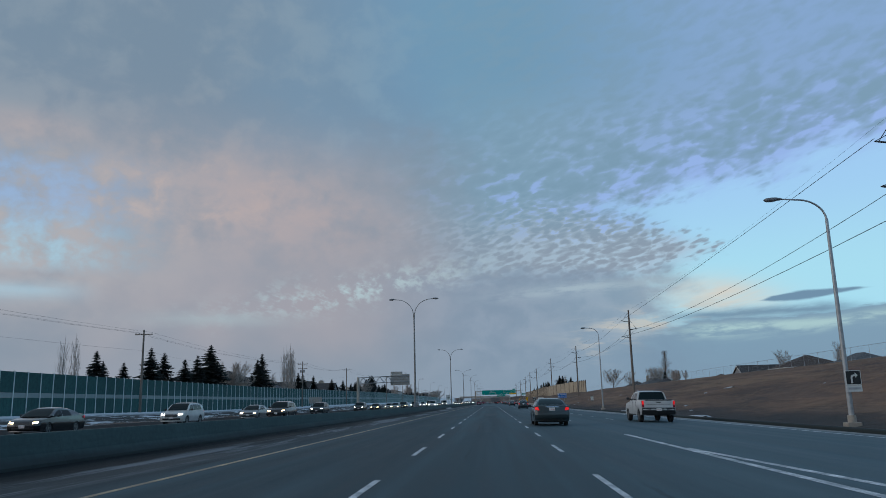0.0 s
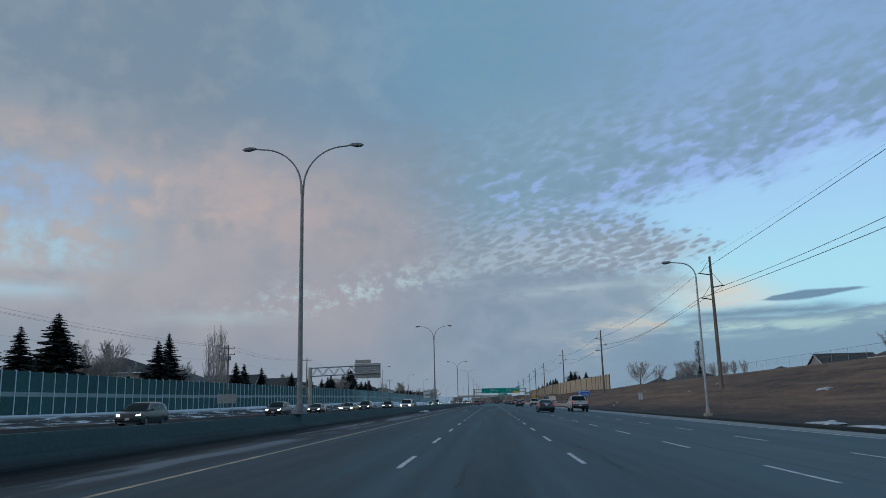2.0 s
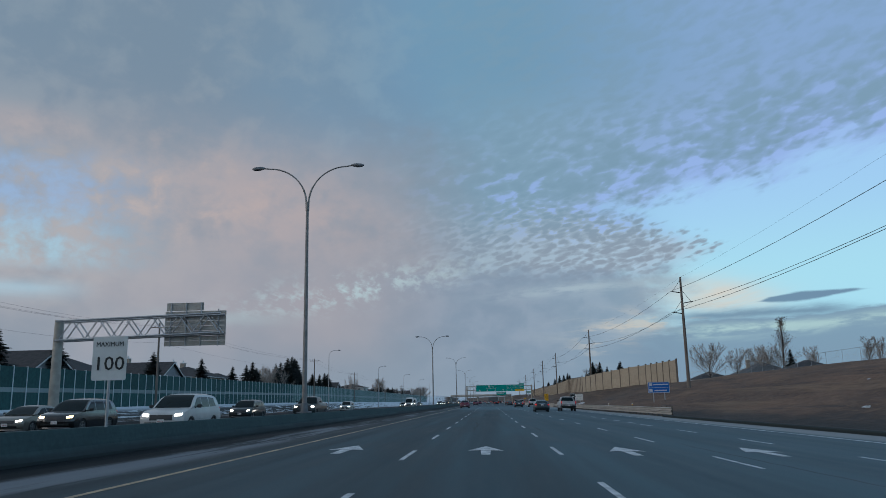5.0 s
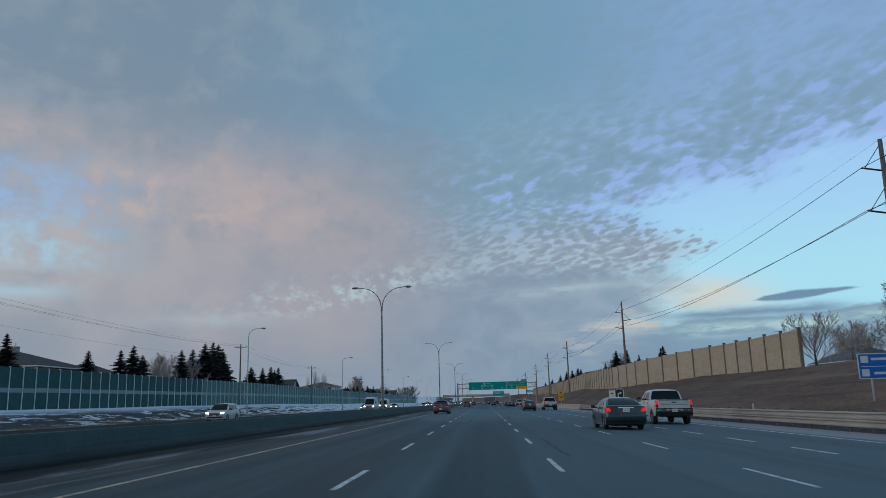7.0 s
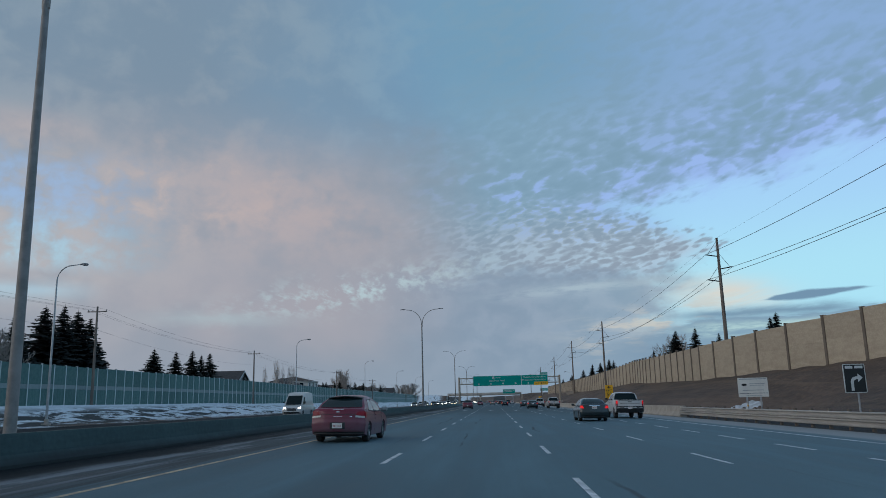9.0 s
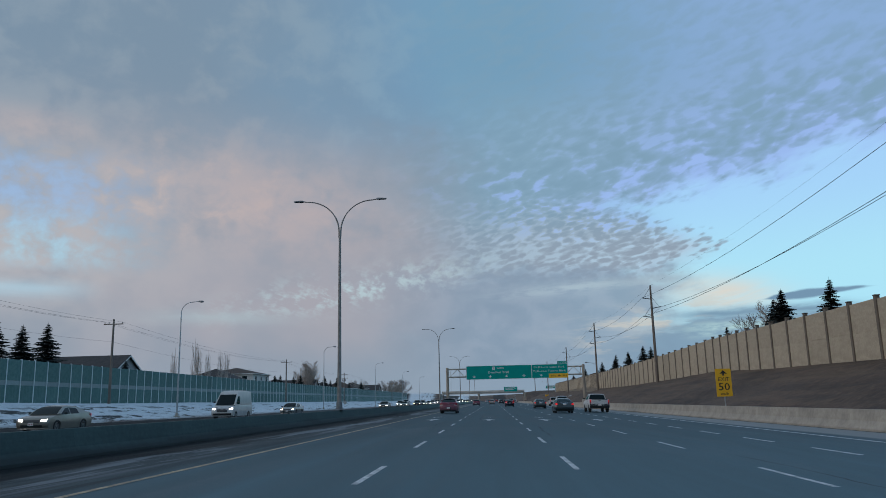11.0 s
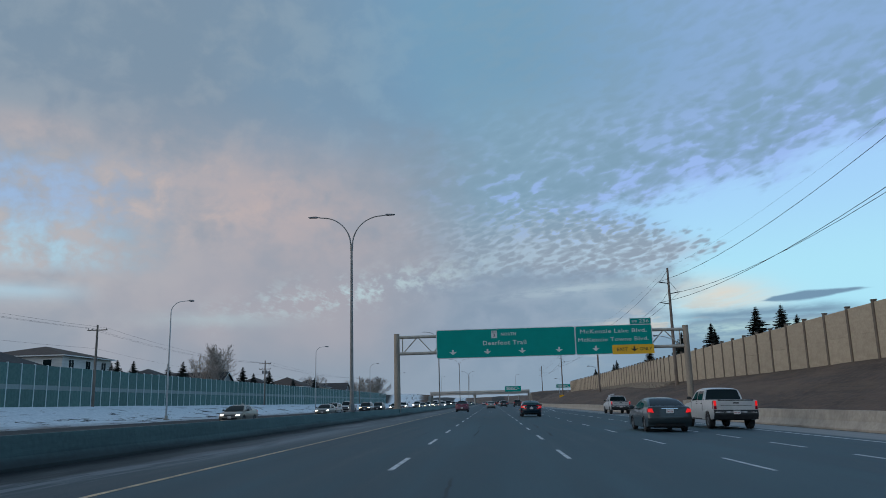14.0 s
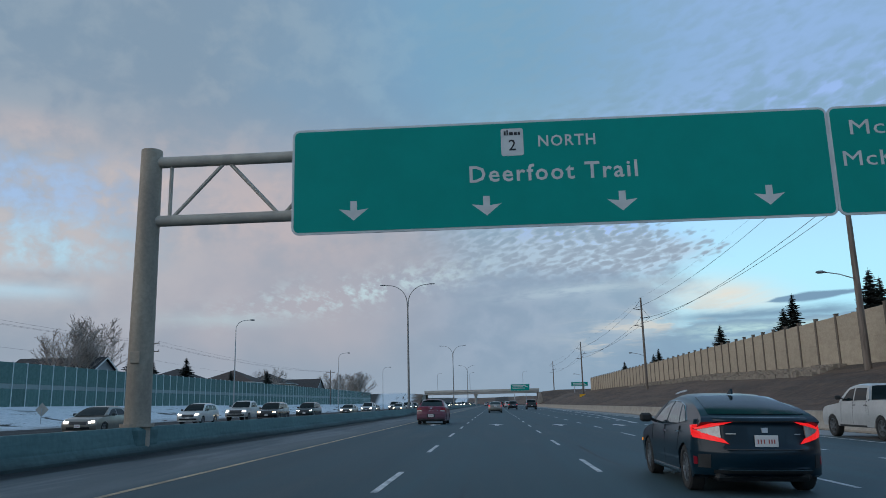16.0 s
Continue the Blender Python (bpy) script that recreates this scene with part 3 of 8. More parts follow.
def crest(y):
    """Where the eastern bank ends, and how high."""
    k = min(max((y - 268) / 34, 0), 1)
    k = k * k * (3 - 2 * k)
    return 41 + (interp(y, WALL_X) - 41) * k, 4.9 + (interp(y, WALL_Z) - 4.9) * k


def land(x, y):
    if x > 14:
        cx, cz = crest(y)
        if x < 17.2:
            return -0.34
        foot = 17.2 + 5.6 * math.exp(-((y - 331) / 13.0) ** 2)
        k = min(max((x - foot) / (cx - foot), 0.0), 1.0)
        z = -0.34 + (cz + 0.34) * (0.75 * k + 0.25 * k * k * (3 - 2 * k))
        z += (0.20 * noise.noise((x * 0.11, y * 0.06, 0.0)) + 0.16 * noise.noise((x * 0.34, y * 0.15, 5.0))) * min(1, k * 4) * min(1, (1 - k) * 6 + 0.2)
        if x > cx:
            z = cz + min((x - cx) * 0.01, 1.5)
        return z
    if x > -37:
        return -0.5
    k = min((-37 - x) / 12.0, 1.0)
    z = -0.05 + (interp(y, LEFT_BASE) + 0.05) * (k * k * (3 - 2 * k))
    return z + 0.12 * noise.noise((x * 0.15, y * 0.05, 3.0)) * min(1, k * 4) * (1 if x > -50.5 else 0)


def build_ground():
    xs = [-4000, -1500, -500, -200, -110, -75, -60, -51.5] + [-50 + i for i in range(14)] + [-36.5, -35, 13, 14.2, 15.2, 16.2, 17.2] + [18.4 + 1.3 * i for i in range(21)] + [47, 52, 60, 80, 120, 220, 500, 1500, 4000]
    ys = [-1500, -400, -150] + [-80 + 5 * i for i in range(190)] + [900, 1000, 1200, 1600, 2400, 4200]
    bm = bmesh.new()
    rows = [[bm.verts.new((x, y, land(x, y))) for x in xs] for y in ys]
    for a, b in zip(rows, rows[1:]):
        for i in range(len(xs) - 1):
            bm.faces.new((a[i], a[i + 1], b[i + 1], b[i]))
    tagged(link("ground", bm, M_SOIL, True), "brown winter grass bank and patchy snow verge beside the road", "ground", kind="structure")


build_ground()
Y0, Y1 = -80, 1500


def road_strip(name, label, x0, x1, z0, z1, material):
    bm = bmesh.new()
    ys = list(range(Y0, Y1 + 1, 20))
    n = 6
    rows = [[bm.verts.new((x0 + (x1 - x0) * i / n, y, z0 + (z1 - z0) * i / n)) for i in range(n + 1)] for y in ys]
    for a, b in zip(rows, rows[1:]):
        for i in range(n):
            bm.faces.new((a[i], a[i + 1], b[i + 1], b[i]))
    return tagged(link(name, bm, material), label, "road", kind="structure")


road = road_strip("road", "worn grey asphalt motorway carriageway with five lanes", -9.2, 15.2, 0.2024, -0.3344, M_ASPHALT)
far_road = road_strip("oncoming_road", "worn grey asphalt carriageway for oncoming traffic", -37.2, -9.45, 0.0, 0.2, M_ASPHALT)


EDGE = ((-80, 13.3), (45, 13.5), (115, 12.35), (130, 12.25), (250, 12.2), (312, 11.75), (400, 12.1), (900, 12.3))


def build_markings():
    def dash(name, length, wide, material):
        bm = bmesh.new()
        h = wide / 2
        vs = [bm.verts.new(v) for v in ((-h, -length / 2, 0), (h, -length / 2, 0), (h, length / 2, 0), (-h, length / 2, 0))]
        bm.faces.new(vs)
        return part(name, bm, material, road)

    def lay(first, source, x, y):
        return share("lane_dash", source, road, pose(x, y, CROSS * x + 0.005, 0, math.degrees(math.atan(-CROSS)), 0))

    long_dash = dash("lane_dash", 3.3, 0.108, M_WHITE_LINE)
    short_dash = dash("exit_lane_dash", 2.8, 0.13, M_WHITE_LINE)
    long_dash.matrix_basis = pose(-1.87, -16.2, 0.046, 0, 1.26, 0)
    short_dash.matrix_basis = pose(8.72, 195.3, CROSS * 8.72 + 0.005, 0, 1.26, 0)
    # the paint crew's count drifts: dash number against distance
    lines = ((-1.87, -3, ((-4, -25.4), (1, 20.2), (12, 118.8), (23, 222.0), (26, 250.6), (31, 297.0), (41, 388.3), (45, 432.8), (52, 495.8), (88, 832))),
             (1.77, -3, ((-3, -25.2), (2, 21.6), (13, 119.9), (24, 225.0), (27, 253.7), (32, 300.3), (42, 390.5), (46, 435.9), (53, 499.4), (89, 835))),
             (5.24, 7, ((7, 53.5), (14, 117.0), (16, 135.0), (25, 222.4), (33, 297.4), (43, 388.0), (47, 433.0), (54, 497.0), (90, 832))),
             (8.62, 6, ((6, 57.5), (13, 120.7), (21, 190.5))))
    for x, k0, table in lines:
        for k in range(k0, table[-1][0] + 1):
            lay("lane_dash", long_dash, x, interp(k, table))
    for k in range(1, 105):
        lay("exit_lane_dash", short_dash, 8.72, interp(k, ((0, 195.3), (6, 229.4), (20, 309.5), (35, 394.7), (105, 793))))

    def along(name, table, wide, material):
        """A line that follows (y, x) points."""
        bm = bmesh.new()
        rows = []
        for i in range(121):
            y = table[0][0] + (table[-1][0] - table[0][0]) * i / 120
            x = interp(y, table)
            rows.append([bm.verts.new((x + q, y, CROSS * (x + q) + 0.005)) for q in (-wide / 2, wide / 2)])
        for a, b in zip(rows, rows[1:]):
            bm.faces.new((a[0], a[1], b[1], b[0]))
        return part(name, bm, material, road)

    def stripe(name, x0, x1, ya, yb, wide, material, parent=road, slope=CROSS):
        bm = bmesh.new()
        n = 24
        rows = []
        for i in range(n + 1):
            k = i / n
            x, y = x0 + (x1 - x0) * k, ya + (yb - ya) * k
            rows.append([bm.verts.new((x + s, y, slope * (x + s) + 0.005 + (0 if slope else 0.2))) for s in (-wide / 2, wide / 2)])
        for a, b in zip(rows, rows[1:]):
            bm.faces.new((a[0], a[1], b[1], b[0]))
        return part(name, bm, material, parent)

    stripe("yellow_edge_line", -5.46, -5.46, Y0, 900, 0.115, M_YELLOW_LINE)
    along("white_edge_line", EDGE, 0.17, M_WHITE_LINE)
    stripe("gore_line", 5.16, 5.16, Y0, 30.5, 0.20, M_WHITE_LINE)
    stripe("gore_line", 7.2, 5.27, -8.5, 21.8, 0.2, M_WHITE_LINE)
    stripe("gore_line", 8.8, 10.5, 524, 557, 0.2, M_WHITE_LINE)
    stripe("gore_line", 10.5, 12.2, 557, 640, 0.2, M_WHITE_LINE)

    def arrow(x, y, turn=0):
        bm = bmesh.new()
        plate(bm, [(-0.11, -1.7), (0.11, -1.7), (0.13, 0.0), (0.46, -0.2), (0, 1.8), (-0.46, -0.2), (-0.13, 0.0)], 0.003, "z", 0.004)
        ob = part("lane_arrow", bm, M_WHITE_LINE, road, "worn white painted arrow")
        ob.matrix_basis = pose(x, y, CROSS * x + 0.003, 0, 1.26, 0)

    for y in (167.6, 379.8, 519.5, 640):
        for x in (-3.68, -0.05, 3.55, 6.95):
            arrow(x, y)

    def remnant(outline, x, y):
        """What is left of a mark that traffic has worn away."""
        bm = bmesh.new()
        plate(bm, outline, 0.003, "z", 0.004)
        ob = part("worn_mark", bm, M_WHITE_LINE, road, "worn remnant of a white painted mark")
        ob.matrix_basis = pose(x, y, CROSS * x + 0.003, 0, 1.26, 0)

    stem = [(-0.24, -0.75), (-0.10, -0.80), (0.02, -0.2), (0.20, 0.55), (0.10, 0.62), (-0.06, 0.1)]
    hook = [(-0.22, -0.12), (0.05, -0.05), (0.24, 0.10), (0.30, 0.42), (0.12, 0.36), (-0.20, 0.16)]
    chip = [(-0.10, -0.22), (0.06, -0.20), (0.11, 0.06), (0.04, 0.24), (-0.06, 0.20)]
    remnant(stem, -3.98, 387.1)
    remnant(hook, -3.74, 388.2)
    remnant(chip, -0.08, 387.5)
    remnant([(a * 0.7, b * 0.6) for a, b in chip], -0.04, 388.8)
    remnant([(-a, b) for a, b in stem], 3.66, 386.5)
    remnant([(-a * 0.8, b) for a, b in hook], 3.55, 388.1)


build_markings()


def build_barriers():
    bar = thing("median_barrier", "grey stained concrete median barrier in cast segments", "barrier", kind="structure")
    bm = bmesh.new()
    extrude_profile(bm, [(-0.34, -0.1), (0.34, -0.1), (0.34, 0.07), (0.20, 0.26), (0.11, 0.66), (-0.11, 0.66), (-0.20, 0.26), (-0.34, 0.07)], -2.9995, 2.9995)
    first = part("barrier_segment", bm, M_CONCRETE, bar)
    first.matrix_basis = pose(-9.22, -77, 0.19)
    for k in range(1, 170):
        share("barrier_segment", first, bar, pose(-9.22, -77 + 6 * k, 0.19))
    bar2 = thing("roadside_barrier", "pale concrete roadside barrier at the foot of the bank", "barrier", kind="structure")
    bm = bmesh.new()
    extrude_profile(bm, [(-0.30, -0.2), (0.26, -0.2), (0.26, 0.82), (0.03, 0.82), (-0.08, 0.36), (-0.22, 0.15), (-0.30, 0.05)], -2.996, 2.996)
    first = part("barrier_segment", bm, M_CONCRETE_LIGHT, bar2)
    first.matrix_basis = pose(15.7, 337, -0.30)
    for k in range(1, 80):
        share("barrier_segment", first, bar2, pose(15.7, 337 + 6 * k, -0.30))
    rail = thing("guard_rail", "weathered steel double beam guard rail on posts", "guard rail", kind="structure")
    w = [(0.0, -0.155), (0.035, -0.13), (0.04, -0.09), (-0.04, -0.04), (-0.045, 0.0), (-0.04, 0.04), (0.04, 0.09), (0.035, 0.13), (0.0, 0.155)]
    prof = [(-a - 0.02, b) for a, b in w] + [(-a, b) for a, b in w[::-1]]
    bm = bmesh.new()
    extrude_profile(bm, prof, 214, 334)
    b0 = part("rail_beam", bm, M_RAIL, rail)
    b0.matrix_basis = pose(15.5, 0, 0.30)
    share("rail_beam", b0, rail, pose(15.5, 0, -0.02))
    bm = bmesh.new()
    box(bm, 0, 0.12, -0.09, 0.09, -0.4, 0.85)
    p0 = part("rail_post", bm, M_TANPOST, rail)
    p0.matrix_basis = pose(15.57, 214.4, -0.3)
    for k in range(1, 60):
        share("rail_post", p0, rail, pose(15.57, 214.4 + 2 * k, -0.3))
    # kerb along the nearer bank
    bm = bmesh.new()
    extrude_profile(bm, [(14.7, -0.4), (15.05, -0.4), (15.05, -0.16), (14.95, -0.145), (14.75, -0.145), (14.7, -0.2)], -80, 214)
    tagged(link("kerb", bm, M_CONCRETE), "dirty concrete kerb along the shoulder", "kerb", kind="structure")


build_barriers()

# ---------------------------------------------------------------- noise walls


def build_left_wall():
    wall = thing("noise_wall_west", "teal panelled noise wall with a pale band and steel posts", "noise wall", kind="structure")
    X, H, L = -51.0, 4.7, 2.5

    def piece(name, x0, x1, y0, y1, z0, z1, material):
        bm = bmesh.new()
        box(bm, x0, x1, y0, y1, z0, z1, 0.01)
        return part(name, bm, material, wall)

    kinds = [("lower_panel", piece("lower_panel", -0.05, 0.05, 0.04, L - 0.04, 0.0, 1.95, M_TEAL)),
             ("pale_band", piece("pale_band", -0.055, 0.055, 0.04, L - 0.04, 1.96, 2.46, M_BAND)),
             ("upper_panel", piece("upper_panel", -0.05, 0.05, 0.04, L - 0.04, 2.47, H, M_TEAL)),
             ("post", piece("post", -0.11, 0.11, -0.06, 0.06, -0.2, H + 0.08, M_TEALPOST))]
    y = 40.0
    k = 0
    zs = None
    newer = {}
    while y < 790:
        if k % 6 == 0:
            zs = interp(y, LEFT_BASE) - 0.02
        for name, src in kinds:
            m = pose(X, y, zs)
            if k == 0:
                src.matrix_basis = m
            else:
                ob = share(name, src, wall, m)
                if y > 345 and "panel" in name:
                    if name not in newer:
                        newer[name] = src.data.copy()
                        newer[name].materials[0] = M_TEAL_NEW
                    ob.data = newer[name]
        y += L
        k += 1


build_left_wall()


def build_right_wall():
    wall = thing("noise_wall_east", "tan ribbed noise wall with brown posts on top of the bank", "noise wall", kind="structure")
    L = 5.0
    bm = bmesh.new()
    box(bm, -0.07, 0.07, 0.0, L, -0.4, 2.05, 0.012)
    low = part("wall_panel", bm, M_TAN, wall)
    bm = bmesh.new()
    box(bm, -0.067, 0.067, 0.0, L, 2.054, 4.25, 0.012)
    top = part("upper_wall_panel", bm, M_TAN, wall)
    bm = bmesh.new()
    box(bm, -0.16, 0.16, -0.16, 0.16, -0.4, 4.42, 0.02)
    box(bm, -0.19, 0.19, -0.19, 0.19, 4.42, 4.50, 0.01)
    post = part("post", bm, M_TANPOST, wall)
    y, k = 298.0, 0
    while y < 752:
        x = interp(y, WALL_X)
        # next post along the line
        L = interp(y, ((340, 5.0), (346, 6.1), (364, 6.1), (368, 4.4)))
        y2 = y + L
        for _ in range(6):
            x2 = interp(y2, WALL_X)
            y2 = y + math.sqrt(max(L * L - (x2 - x) ** 2, 0.1))
        x2 = interp(y2, WALL_X)
        z = interp((y + y2) / 2, WALL_Z) - 0.05
        turn = math.degrees(math.atan2(-(x2 - x), y2 - y))
        for name, src in (("wall_panel", low), ("upper_wall_panel", top), ("post", post)):
            m = pose(x, y, z, 0, 0, turn)
            if name != "post":
                m = m @ Matrix.Diagonal((1, L / 5.0, 1, 1))
            if k == 0:
                src.matrix_basis = m
            else:
                share(name, src, wall, m)
        y, k = y2, k + 1


build_right_wall()

# ---------------------------------------------------------------- street lamps


def twin_lamp(height, flat_heads):
    lamp = thing("street_lamp", "tall twin-armed galvanised street lamp on the median barrier", "street lamp", "median lamps")
    bm = bmesh.new()
    box(bm, -0.30, 0.30, -0.45, 0.45, 0.0, 0.07, 0.02)
    tube(bm, [(0, 0, 0.05), (0, 0, 0.5)], 0.19, 12)
    part("base", bm, M_GALV_DARK, lamp)
    fork = height - 2.1
    bm = bmesh.new()
    tube(bm, [(0, 0, 0.05), (0, 0, fork * 0.5), (0, 0, fork + 0.1)], [0.135, 0.105, 0.075], 12)
    part("pole", bm, M_LAMPPOLE, lamp, smooth=True)
    for s in (-1, 1):
        bm = bmesh.new()
        pts = [(s * 0.05, 0, fork - 0.4)]
        for k in range(13):
            a = radians(90 * k / 12)
            pts.append((s * (0.06 + 2.05 * (1 - math.cos(a))), 0, fork + 2.02 * math.sin(a)))
        pts.append((s * 2.5, 0, fork + 2.08))
        tube(bm, pts, [0.050] * 5 + [0.038] * (len(pts) - 5), 8)
        part("arm", bm, M_LAMPPOLE, lamp, smooth=True)
        bm = bmesh.new()
        hz = fork + 2.08
        if flat_heads:
            plate(bm, [(s * 2.4, hz - 0.03), (s * 2.55, hz - 0.055), (s * 3.02, hz - 0.035), (s * 3.04, hz + 0.01), (s * 2.6, hz + 0.045), (s * 2.4, hz + 0.035)], 0.24, "y", -0.12)
        else:
            tube(bm, [(s * 2.38, 0, hz), (s * 2.5, 0, hz), (s * 2.7, 0, hz - 0.02), (s * 2.95, 0, hz - 0.03), (s * 3.08, 0, hz - 0.02)], [0.05, 0.085, 0.12, 0.10, 0.03], 10)
        part("lamp_head", bm, M_GALV_DARK, lamp)
    return lamp


def build_twin_lamps():
    old = twin_lamp(13.15, False)
    led = twin_lamp(13.4, True)
    old.matrix_basis = pose(-9.05, 93.5, 0.86)
    copy_thing(old, pose(-9.36, 186.5, 0.86))
    copy_thing(old, pose(-9.75, 285.9, -0.05))
    led.matrix_basis = pose(-9.22, 376.6, 0.86)
    for x, y in ((-9.22, 467.7), (-9.26, 556.5), (-9.26, 648), (-9.26, 740)):
        copy_thing(led, pose(x, y, 0.86))


build_twin_lamps()


def single_lamp(height, reach, side):
    lamp = thing("street_lamp", "single-armed galvanised street lamp beside the carriageway", "street lamp", "verge lamps")
    bm = bmesh.new()
    box(bm, -0.3, 0.3, -0.3, 0.3, -0.5, 0.08, 0.03)
    tube(bm, [(0, 0, 0.05), (0, 0, 0.45)], 0.18, 12)
    part("base", bm, M_CONCRETE_LIGHT, lamp)
    bm = bmesh.new()
    r = reach * 0.62
    pts = [(0, 0, 0.05), (0, 0, height * 0.5), (0, 0, height - r)]
    rad = [0.12, 0.095, 0.07]
    for k in range(1, 11):
        a = radians(84 * k / 10)
        pts.append((side * r * (1 - math.cos(a)), 0, height - r + r * math.sin(a)))
        rad.append(0.05)
    pts.append((side * reach, 0, height + 0.08))
    rad.append(0.04)
    tube(bm, pts, rad, 10)
    part("pole", bm, M_GALV, lamp, smooth=True)
    bm = bmesh.new()
    x = side * reach
    tube(bm, [(x - side * 0.1, 0, height + 0.08), (x + side * 0.1, 0, height + 0.09), (x + side * 0.35, 0, height + 0.06), (x + side * 0.6, 0, height + 0.04), (x + side * 0.72, 0, height + 0.05)], [0.05, 0.1, 0.14, 0.12, 0.04], 10)
    part("lamp_head", bm, M_GALV_DARK, lamp)
    return lamp


def build_single_lamps():
    right = single_lamp(12.4, 2.0, -1)
    right.matrix_basis = pose(17.3, 121.3, -0.2)
    low = copy_thing(right, pose(17.2, 38.4, -0.2))
    low.matrix_basis = pose(17.2, 38.4, -0.2) @ Matrix.Diagonal((1.1, 1.0, 0.895, 1.0))
    left = single_lamp(14.3, 2.2, 1)
    left.matrix_basis = pose(-39.3, 337, 0.2)
    for y in (424.3, 508.6, 588.5, 667, 745):
        copy_thing(left, pose(-39.3, y, 0.2))


build_single_lamps()

# ---------------------------------------------------------------- power line and utility poles
TALL = ((28.0, 50.5, 19.9, 2.0), (28.3, 154.7, 18.65, 1.95), (29.6, 262.9, 19.1, 3.2), (29.0, 365.2, 20.6, 3.4), (27.9, 461.0, 20.0, 3.9), (27.6, 533.1, 20.7, 3.2), (28.4, 621, 20.4, 2.4), (28.5, 727, 20.2, 2.6), (28.5, 849, 20.4, 2.6))
ARMS = ((-1, 2.25), (1, 3.85), (-1, 5.4))


def tall_pole(x, y, top, base):
    pole = thing("power_pole", "tall weathered wooden power pole with three braced arms", "power pole", "power poles along the bank", at=pose(x, y, base))
    h = top - base
    bm = bmesh.new()
    tube(bm, [(0, 0, -0.6), (0, 0, h * 0.5), (0, 0, h)], [0.27, 0.22, 0.15], 10)
    part("pole", bm, M_WOODPOLE, pole, smooth=True)
    for s, dz in ARMS:
        bm = bmesh.new()
        tube(bm, [(0, 0, h - dz - 0.12), (s * 1.4, 0, h - dz + 0.12)], 0.07, 6)
        part("arm", bm, M_DARK, pole)
        bm = bmesh.new()
        tube(bm, [(0, 0, h - dz + 1.95), (s * 1.3, 0, h - dz + 0.16)], 0.028, 5)
        part("brace", bm, M_DARK, pole)
        bm = bmesh.new()
        tube(bm, [(s * 1.36, 0, h - dz + 0.1), (s * 1.5, 0, h - dz + 0.14), (s * 1.62, 0, h - dz + 0.13)], [0.04, 0.075, 0.03], 7)
        part("insulator", bm, M_GALV_DARK, pole)


def pole_lamp(x, y, z):
    lamp = thing("pole_lamp", "grey lamp arm fixed to a wooden power pole", "street lamp", "pole lamps", at=pose(x, y, z))
    bm = bmesh.new()
    tube(bm, [(-0.2, 0, 0), (-1.2, 0, 0.35), (-2.3, 0, 0.55)], 0.04, 7)
    part("arm", bm, M_GALV, lamp)
    bm = bmesh.new()
    tube(bm, [(-2.2, 0, 0.54), (-2.45, 0, 0.57), (-2.8, 0, 0.55), (-2.95, 0, 0.55)], [0.05, 0.12, 0.12, 0.04], 8)
    part("lamp_head", bm, M_GALV_DARK, lamp)


def span(bm, a, b, sag, r):
    pts = []
    for k in range(13):
        t = k / 12
        p = Vector(a).lerp(Vector(b), t)
        p.z -= sag * 4 * t * (1 - t)
        pts.append(p)
    tube(bm, pts, r, 4, False)


def build_power_line():
    for p in TALL:
        tall_pole(*p)
    pole_lamp(27.55, 533.0, 9.9)
    pole_lamp(28.35, 620.9, 9.4)
    pole_lamp(28.45, 726.9, 9.4)
    line = thing("power_line", "thin dark power cables strung between the wooden poles", "power line")
    ends = ((28.0, -48.0, 18.7, 2.0),) + TALL
    for (x0, y0, t0, _), (x1, y1, t1, _) in zip(ends, ends[1:]):
        for i, (s, dz) in enumerate(ARMS):
            first = y0 == 50.5
            low = (0.2, -0.35, -2.35)[i] if first else 0.0
            bm = bmesh.new()
            span(bm, (x0 + s * 1.6, y0, t0 - dz + 0.13 + low), (x1 + s * 1.6, y1, t1 - dz + 0.13), (0.2, 1.3, 0.9)[i] if first else 1.45, 0.026)
            part("cable", bm, M_WIRE, line)
        bm = bmesh.new()
        span(bm, (x0, y0, t0), (x1, y1, t1), 0.9, 0.008)
        part("cable", bm, M_WIRE, line)


build_power_line()
LOW = ((-48.0, 104, 12.0, 1.0), (-48.0, 196, 12.3, 1.3), (-48.0, 257, 13.3, 1.6), (-48.6, 362, 13.8, 1.9), (-48.0, 424, 12.3, 1.9), (-48.0, 507.5, 11.5, 1.6), (-48.0, 578.5, 10.9, 1.6), (-48, 698, 11.5, 1.8))


